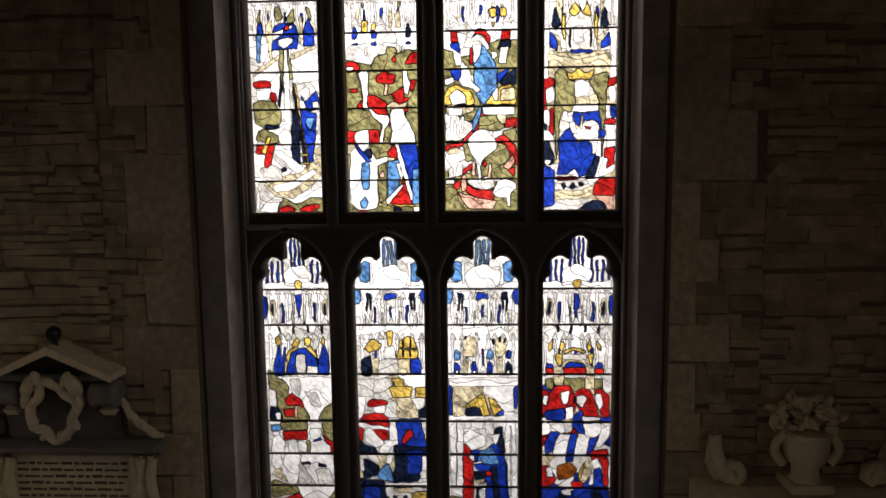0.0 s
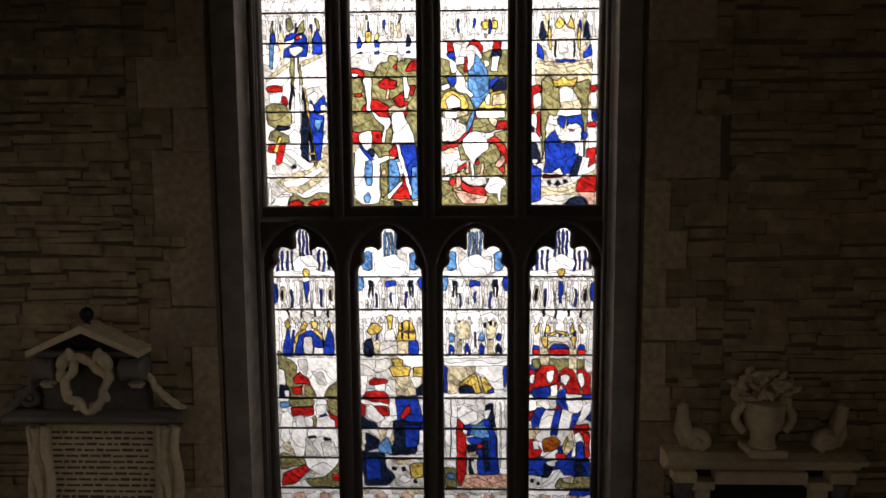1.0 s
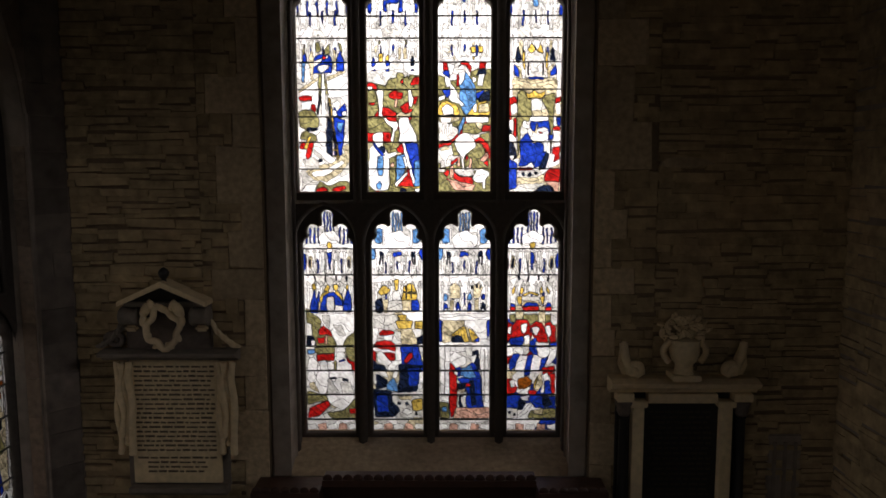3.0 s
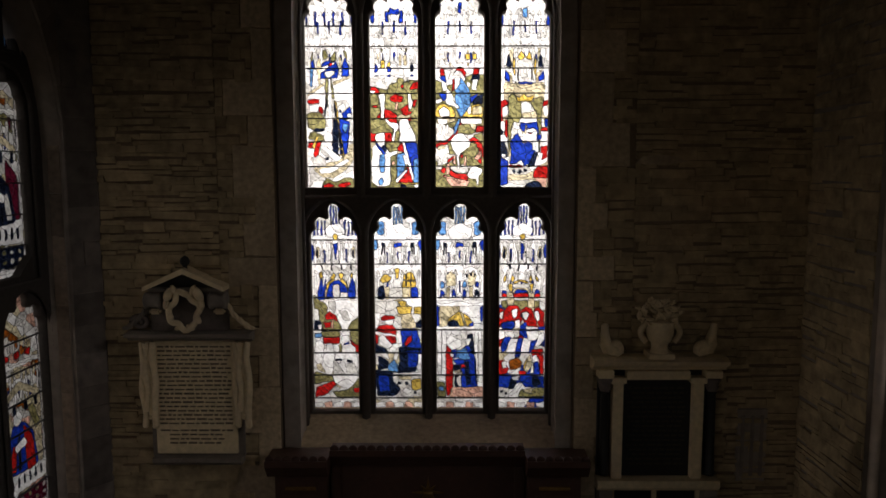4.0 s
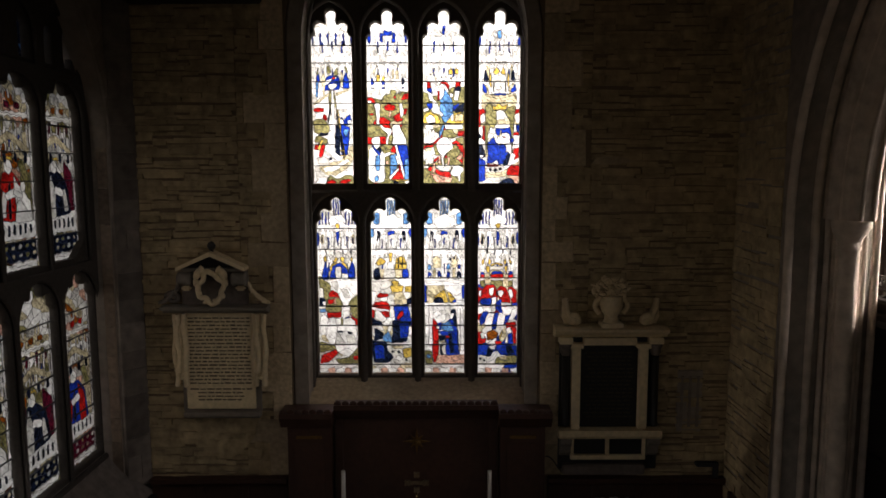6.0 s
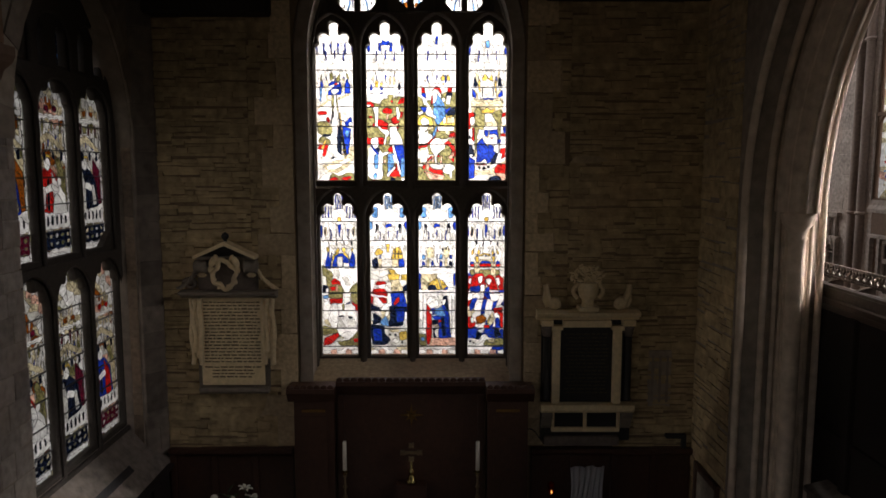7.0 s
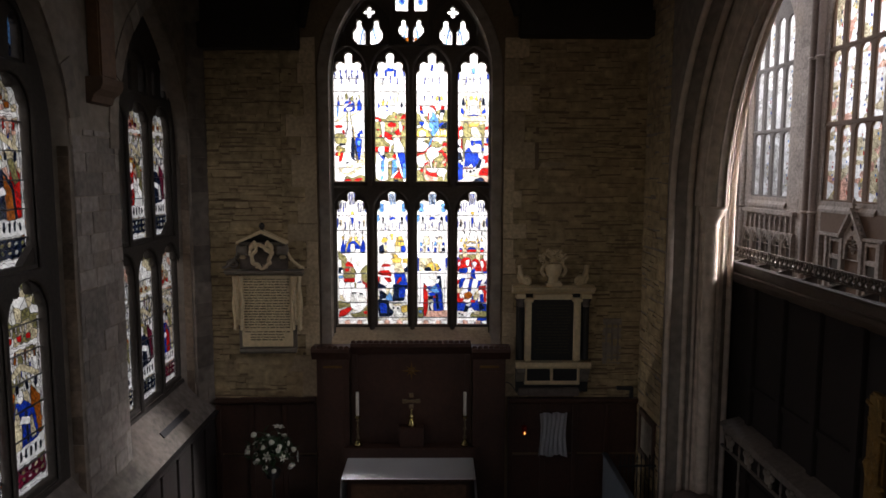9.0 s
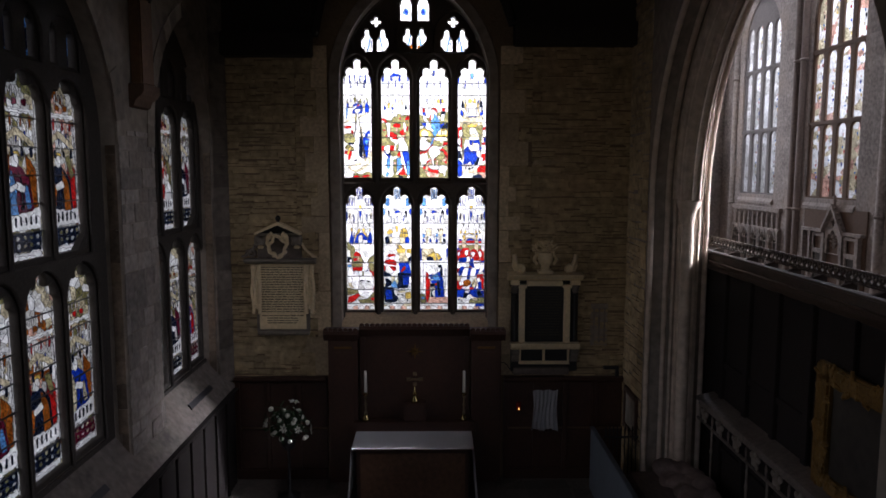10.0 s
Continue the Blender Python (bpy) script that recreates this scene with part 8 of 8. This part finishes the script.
part("cornice", prism(bmesh.new(), [(EAST, 3.8), (F - 0.1, 3.8), (F - 0.13, 3.84), (F - 0.2, 3.87), (F - 0.22, 3.91), (F - 0.12, 3.935), (EAST, 3.94)], "x", 1.54, 2.92), MARBLE, mon2)
for x0, x1 in ((1.755, 1.865), (2.585, 2.695)):
    part("pilaster", soft_box(bmesh.new(), x0, x1, F - 0.13, F - 0.02, 2.64, 3.66, 0.006), MARBLE, mon2, "cream marble pilaster")
    part("ear", soft_box(bmesh.new(), x0 - 0.03, x1 + 0.03, F - 0.14, F - 0.02, 3.66, 3.72, 0.006), MARBLE, mon2)
part("lintel", soft_box(bmesh.new(), 1.9, 2.55, F - 0.13, F - 0.02, 3.7, 3.79, 0.006), MARBLE, mon2)
for x0, x1 in ((1.6, 1.76), (2.7, 2.87)):
    part("frieze_block", soft_box(bmesh.new(), x0 + 0.0, x1, F - 0.16, F - 0.02, 3.72, 3.8, 0.006), MARBLE, mon2)
    c = (x0 + x1) / 2
    part("column", turned(bmesh.new(), [(0.06, 0), (0.06, 0.03), (0.05, 0.06), (0.045, 0.5), (0.042, 0.86), (0.05, 0.88)], (c, F - 0.09, 2.68), 16), SLATE, mon2, "polished black marble column")
    part("capital", turned(bmesh.new(), [(0.045, 0), (0.07, 0.05), (0.062, 0.07), (0.085, 0.13), (0.085, 0.15)], (c, F - 0.09, 3.57), 12), TOMB, mon2)
part("base_ledge", prism(bmesh.new(), [(EAST, 2.52), (F - 0.14, 2.52), (F - 0.17, 2.56), (F - 0.17, 2.63), (EAST, 2.64)], "x", 1.61, 2.88), MARBLE, mon2)
for x0, x1 in ((1.63, 1.77), (2.72, 2.86)):
    br = prism(bmesh.new(), [(F, 2.52), (F - 0.16, 2.52), (F - 0.16, 2.46), (F - 0.1, 2.4), (F - 0.08, 2.32), (F - 0.02, 2.26), (F, 2.24)], "x", x0, x1)
    part("bracket", br, GREYM, mon2)
for x0, x1, z0, z1 in ((1.77, 2.71, 2.22, 2.28), (1.77, 1.81, 2.28, 2.52), (2.21, 2.255, 2.28, 2.52), (2.67, 2.71, 2.28, 2.52)):
    part("predella_frame", soft_box(bmesh.new(), x0, x1, F - 0.07, F - 0.02, z0, z1, 0.006), MARBLE, mon2)
part("lower_shelf", soft_box(bmesh.new(), 1.67, 2.7, F - 0.1, EAST, 2.03, 2.16, 0.015), TOMB, mon2)
part("urn", turned(bmesh.new(), [(0.1, 0.05), (0.085, 0.07), (0.08, 0.12), (0.085, 0.15), (0.115, 0.18), (0.135, 0.25), (0.14, 0.33), (0.13, 0.36), (0.15, 0.38)], (2.22, F - 0.12, 3.94)), MARBLE, mon2)
part("urn_foot", soft_box(bmesh.new(), 2.09, 2.35, F - 0.24, F, 3.94, 3.995, 0.008), MARBLE, mon2)
bunch = bmesh.new()
rng = random.Random(3)
for k in range(90):
    t = bmesh.new()
    bmesh.ops.create_icosphere(t, subdivisions=1, radius=rng.uniform(0.022, 0.042))
    a, r = rng.uniform(0, 6.28), math.sqrt(rng.random()) * 0.21
    join(bunch, t, Matrix.Translation((2.22 + r * math.cos(a) * 1.05, F - 0.12 + 0.06 * math.sin(k * 3), 4.39 + r * math.sin(a) * 0.72)) @ pose(0, 0, 0, k * 31, k * 17, 0) @ Matrix.Diagonal((1.4, 0.8, 0.6, 1)))
part("carved_bouquet", bunch, MARBLE, mon2, "carved cream marble bunch of flowers")
for side in (-1, 1):
    part("urn_swag", sweep(bmesh.new(), [(2.22 + side * (0.14 + 0.06 * math.sin(f * 3.1)), F - 0.13, 4.3 - 0.2 * f) for f in np.linspace(0, 1, 8)], 0.03, 8), MARBLE, mon2)
    path = []
    for k in range(20):
        a = -0.8 + k * 0.4
        r = 0.075 * (1 - k / 23)
        path.append((2.22 + side * 0.46 - side * r * math.cos(a), F - 0.1, 4.02 + r * math.sin(a)))
    path = [(2.22 + side * (0.56 - 0.05 * f * f), F - 0.1, 4.28 - 0.22 * f) for f in np.linspace(0, 1, 6)] + path
    scroll = sweep(bmesh.new(), path, 0.04, 8)
    prism(scroll, [(2.22 + side * u, v) for u, v in ((0.38, 3.97), (0.56, 3.97), (0.6, 4.06), (0.585, 4.18), (0.56, 4.27), (0.53, 4.2), (0.49, 4.1), (0.4, 4.06))], "y", F - 0.1, F - 0.03)
    part("pediment_scroll", scroll, MARBLE, mon2)
solid("loose_cable", sweep(bmesh.new(), [(1.42 + 0.3 * f, EAST - 0.03, 2.22 - 0.16 * f + 0.06 * math.sin(f * 5)) for f in np.linspace(0, 1, 12)], 0.008, 6), IRON, "black cable looped along the wall", "cable")
plaque = thing("stone_plaque", "plain weathered stone plaque set in the wall", "plaque")
part("plaque_panel", soft_box(bmesh.new(), 3.1, 3.42, F, EAST + 0.01, 2.55, 3.35, 0.01), ASHLAR, plaque)
for x in (3.16, 3.26, 3.36):
    part("plaque_rib", soft_box(bmesh.new(), x - 0.02, x + 0.02, F - 0.015, F, 2.62, 3.28, 0.006), ASHLAR, plaque)
socket = thing("wall_bracket", "dark metal bracket on the wall above the panelling", "bracket")
part("arm", soft_box(bmesh.new(), 3.36, 3.64, EAST - 0.1, EAST - 0.01, 2.12, 2.17, 0.006), IRON, socket)
part("leg", soft_box(bmesh.new(), 3.58, 3.64, EAST - 0.1, EAST - 0.04, 1.98, 2.12, 0.006), IRON, socket)

# ---- roof timbers ----
for x0, x1, tip in ((NORTH, -1.95, -1), (1.6, SOUTH, 1)):
    ham = thing("hammer_beam", "dark oak roof beam against the altar wall", "roof beam", group="roof beams")
    z = 7.78 if tip < 0 else 7.98
    part("beam", soft_box(bmesh.new(), x0, x1, EAST - 0.35, EAST - 0.02, z, z + 0.4, 0.02), ROOF, ham)
    edge = [(1.05, 10.35), (0.75, 10.1), (0.95, 9.75), (1.35, 9.25), (1.62, 8.7), (1.75, z + 0.35)]
    near, far = [(-0.165 + tip * u, v) for u, v in edge], (x0 if tip < 0 else x1)
    # Dark sheet added over the upper wall, standing in for its shade.
    part("spandrel", prism(bmesh.new(), near + [(far, z + 0.35), (far, 10.35)], "y", EAST - 0.16, EAST - 0.08), ROOF, ham)
    brace = [(u, EAST - 0.2, v) for u, v in near[1:]]
    part("brace", sweep(bmesh.new(), brace, 0.09, 8), ROOF, ham)
for y in (0.88, -3.1):
    post = thing("wall_post", "brown oak roof post on a moulded stone corbel", "roof post", group="roof posts")
    part("corbel", prism(bmesh.new(), [(N_FACE, 6.6), (N_FACE + 0.06, 6.62), (N_FACE + 0.09, 6.7), (N_FACE + 0.17, 6.76), (N_FACE + 0.2, 6.82), (N_FACE + 0.2, 6.9), (N_FACE, 6.9)], "y", y - 0.27, y + 0.27), WARM, post)
    part("post", soft_box(bmesh.new(), N_FACE + 0.005, N_FACE + 0.16, y - 0.2, y + 0.2, 6.9, 10.3, 0.02), OAKPOST, post)
    part("brace", sweep(bmesh.new(), [(N_FACE + 0.12 + 1.3 * f, y, 8.0 + 2.1 * f ** 0.6) for f in np.linspace(0, 1, 10)], 0.11, 8), ROOF, post)
for y in (0.88, -3.1):
    beam = thing("tie_beam", "dark oak roof beam across the aisle", "roof beam", group="roof beams")
    part("beam", soft_box(bmesh.new(), N_FACE, SOUTH, y - 0.2, y + 0.2, 9.95, 10.38, 0.03), ROOF, beam)

# ---- stonework ----
BLOCKS = []
rng = random.Random(21)
for k in range(10):
    bm = bmesh.new()
    rings = []
    for w, grow in ((0, 0.0), (0.7, 0.0), (1.0, -0.022)):
        rings.append([bm.verts.new((sx * (0.5 + grow) + rng.uniform(-0.03, 0.03) * (w > 0), sy * (0.5 + grow) + rng.uniform(-0.05, 0.05) * (w > 0), w + (rng.uniform(-0.25, 0.1) if w == 1 else 0)))
                      for sx, sy in ((-1, -1), (1, -1), (1, 1), (-1, 1))])
    for a, b in zip(rings, rings[1:]):
        for j in range(4):
            bm.faces.new((a[j], a[(j + 1) % 4], b[(j + 1) % 4], b[j]))
    bm.faces.new(rings[-1])
    bmesh.ops.recalc_face_normals(bm, faces=bm.faces[:])
    BLOCKS.append(bm)
MESHES = {}


def lay(parent, turn, u0, u1, v0, v1, rise, run, material, loose, seed, near=None, skip=None, proud=(0.008, 0.026), joint=0.01, skew=0.0):
    """Courses of stones on a wall face. Those inside near become parts of their own; the rest is one mesh."""
    rng = random.Random(seed)
    rest = bmesh.new()
    v = v0
    while v < v1 - 0.03:
        h = min(rng.uniform(*rise), v1 - v)
        if v1 - v - h < 0.04:
            h = v1 - v
        u = u0 - rng.uniform(0, run[0])
        while u < u1:
            n = rng.uniform(*run)
            a, b = max(u, u0), min(u + n, u1)
            if u1 - b < run[0] * 0.4:
                b = u1
            u = b if b == u1 else u + n
            if b - a < 0.05 or (skip and skip(a, b, v, v + h)):
                continue
            k, d = rng.randrange(10), rng.uniform(*proud)
            rise_by, tall = (rng.uniform(-0.022, 0.022), rng.uniform(0.7, 1.25)) if skew else (0, 1)     # rubble keeps no straight courses
            m = turn @ Matrix.Translation(((a + b) / 2, v + h / 2 + rise_by, 0)) @ Matrix.Rotation(rng.uniform(-skew, skew), 4, "Z") @ Matrix.Diagonal((b - a - joint, h * tall - joint, d, 1))
            if near and near(a, b, v):
                key = (k, material.name)
                if key not in MESHES:
                    me = bpy.data.meshes.new("stone")
                    BLOCKS[k].to_mesh(me)
                    me.materials.append(material)
                    MESHES[key] = me
                ob = new("stone", MESHES[key])
                ob.parent, ob.matrix_basis = parent, m
            else:
                join(rest, BLOCKS[k].copy(), m)
        v += h
    if rest.verts:
        ob = part("stonework", rest, loose, parent)
        tagged(ob, kind="stuff")
    else:
        rest.free()


FACE_E = Matrix.Translation((0, EAST, 0)) @ ACROSS
FACE_N = Matrix.Translation((N_FACE, 0, 0)) @ ALONG
FACE_S = Matrix(((0, 0, -1, SOUTH), (-1, 0, 0, 0), (0, 1, 0, 0), (0, 0, 0, 1)))
# rubble on either side of the altar window, dressed quoins along its jambs
lay(wall_east, FACE_E, NORTH, -2.295, 1.98, 8.3, (0.035, 0.09), (0.12, 0.52), STONE, STONES, 31, lambda a, b, v: 5.2 < v < 5.9, proud=(0.004, 0.045), joint=0.002, skew=0.03)
lay(wall_east, FACE_E, 1.965, SOUTH, 1.98, 8.3, (0.035, 0.09), (0.12, 0.52), STONE, STONES, 32, lambda a, b, v: 5.1 < v < 5.9, proud=(0.004, 0.045), joint=0.002, skew=0.03)
lay(wall_east, FACE_E, -3.5, 3.7, 9.7, 10.4, (0.1, 0.18), (0.2, 0.6), STONE, STONES, 33)


def quoins(inner, side, heights, reach, seed):
    """Long and short dressed stones beside the window, from the lowest up; rubble fills what they leave."""
    z = 2.0
    for k, (h, n) in enumerate(zip(heights, reach)):
        key = ("quoin", k % 10)
        if key not in MESHES:
            me = bpy.data.meshes.new("quoin")
            BLOCKS[k % 10].to_mesh(me)
            me.materials.append(QUOIN)
            MESHES[key] = me
        a, b = sorted((inner, inner + side * n))
        ob = new("quoin", MESHES[key])
        ob.parent = wall_east
        ob.matrix_basis = FACE_E @ Matrix.Translation(((a + b) / 2, z + h / 2, 0)) @ Matrix.Diagonal((b - a - 0.006, h - 0.008, 0.022, 1))
        fill = sorted((inner + side * n, inner + side * 0.58))
        if fill[1] - fill[0] > 0.06:
            lay(wall_east, FACE_E, *fill, z, z + h, (0.05, 0.11), (0.12, 0.3), STONE, STONES, seed + k, proud=(0.005, 0.03), joint=0.002, skew=0.03)
        z += h


quoins(-1.715, -1, (0.42, 0.3, 0.36, 0.5, 0.34, 0.3, 0.44, 0.3, 0.36, 0.26, 0.52, 0.3, 0.36, 0.5, 0.34, 0.4), (0.3, 0.56, 0.24, 0.4, 0.22, 0.34, 0.2, 0.5, 0.33, 0.2, 0.42, 0.26, 0.5, 0.2, 0.3, 0.26), 41)
quoins(1.385, 1, (0.4, 0.34, 0.3, 0.42, 0.36, 0.3, 0.26, 0.33, 0.26, 0.27, 0.28, 0.36, 0.44, 0.5, 0.42, 0.44, 0.32), (0.28, 0.4, 0.22, 0.34, 0.2, 0.36, 0.22, 0.18, 0.39, 0.17, 0.31, 0.18, 0.52, 0.34, 0.46, 0.24, 0.4), 42)
ledge = bmesh.new()
prism(ledge, [(1.97, 5.92), (2.02, 5.985), (2.2, 6.0), (2.4, 5.975), (2.47, 5.93), (2.3, 5.9), (2.05, 5.9)], "y", EAST - 0.05, EAST)
part("long_stone", ledge, QUOIN, wall_east)
lay(wall_south, FACE_S, -EAST, -3.0, 0.0, 10.0, (0.05, 0.14), (0.2, 0.55), STONE, STONES, 51, lambda a, b, v: 2.0 < v < 5.0, joint=0.003, skew=0.03)
lay(wall_north, FACE_N, 0.23, 1.35, 2.0, 6.3, (0.17, 0.3), (0.22, 0.5), PIERN, PIERNS, 52, lambda a, b, v: True, proud=(0.006, 0.02), joint=0.013)
lay(wall_north, FACE_N, -3.6, -2.57, 2.0, 6.3, (0.17, 0.3), (0.22, 0.5), PIERN, PIERNS, 58, proud=(0.004, 0.014), joint=0.006)
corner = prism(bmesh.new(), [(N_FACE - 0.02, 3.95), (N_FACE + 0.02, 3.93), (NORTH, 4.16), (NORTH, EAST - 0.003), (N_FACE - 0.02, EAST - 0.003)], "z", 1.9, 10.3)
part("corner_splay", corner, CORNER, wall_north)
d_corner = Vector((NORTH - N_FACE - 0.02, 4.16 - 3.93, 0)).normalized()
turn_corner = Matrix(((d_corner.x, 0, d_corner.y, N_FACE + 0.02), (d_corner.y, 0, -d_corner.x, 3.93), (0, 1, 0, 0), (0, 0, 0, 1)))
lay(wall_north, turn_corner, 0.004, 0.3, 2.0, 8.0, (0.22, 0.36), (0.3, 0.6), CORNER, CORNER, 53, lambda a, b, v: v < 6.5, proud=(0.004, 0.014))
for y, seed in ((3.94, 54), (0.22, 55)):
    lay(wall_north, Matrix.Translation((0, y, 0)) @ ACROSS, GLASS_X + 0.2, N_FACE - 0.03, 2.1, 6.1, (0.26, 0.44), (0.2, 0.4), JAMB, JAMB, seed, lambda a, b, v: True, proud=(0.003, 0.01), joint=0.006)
for bay, (a, b) in enumerate(N_BAYS):
    ring = pointed(a, b, 1.86, 6.1, 8.15, 9)[2:]
    out = pointed(a - 0.24, b + 0.24, 1.86, 6.1, 8.39, 9)[2:]
    for k in range(len(ring) - 1):
        q = [ring[k], ring[k + 1], out[k + 1], out[k]]
        cy, cz = sum(p[0] for p in q) / 4, sum(p[1] for p in q) / 4
        q = [(cy + (y - cy) * 0.985, cz + (z - cz) * 0.985) for y, z in q]
        if max(p[0] for p in q) < EAST - 0.02:
            part("voussoir", prism(bmesh.new(), q, "x", N_FACE - 0.01, N_FACE + 0.012 + 0.005 * (k % 3)), ASHLAR, wall_north)
flags = bpy.data.objects["floor"]
lay(flags, Matrix.Translation((0, 0, -0.012)), -3.4, 3.7, -2.0, 4.1, (0.45, 0.6), (0.5, 0.9), FLOOR, FLOOR, 61, lambda a, b, v: True, proud=(0.012, 0.016), joint=0.008)
FACE_C = Matrix(((0, 0, -1, 12.88), (-1, 0, 0, 0), (0, 1, 0, 0), (0, 0, 0, 1)))
lay(wall_chancel, FACE_C, -22.5, -5.5, 1.5, 13.6, (0.28, 0.42), (0.45, 0.95), PALE, PALES, 71, lambda a, b, v: -17.4 < a < -11.0 and 2.0 < v < 8.5,
    lambda a, b, v0, v1: any(-b < y + 3.06 and -a > y - 0.04 and v1 > 4.9 and v0 < 12.6 for y in S_BAYS), proud=(0.004, 0.016), joint=0.012)
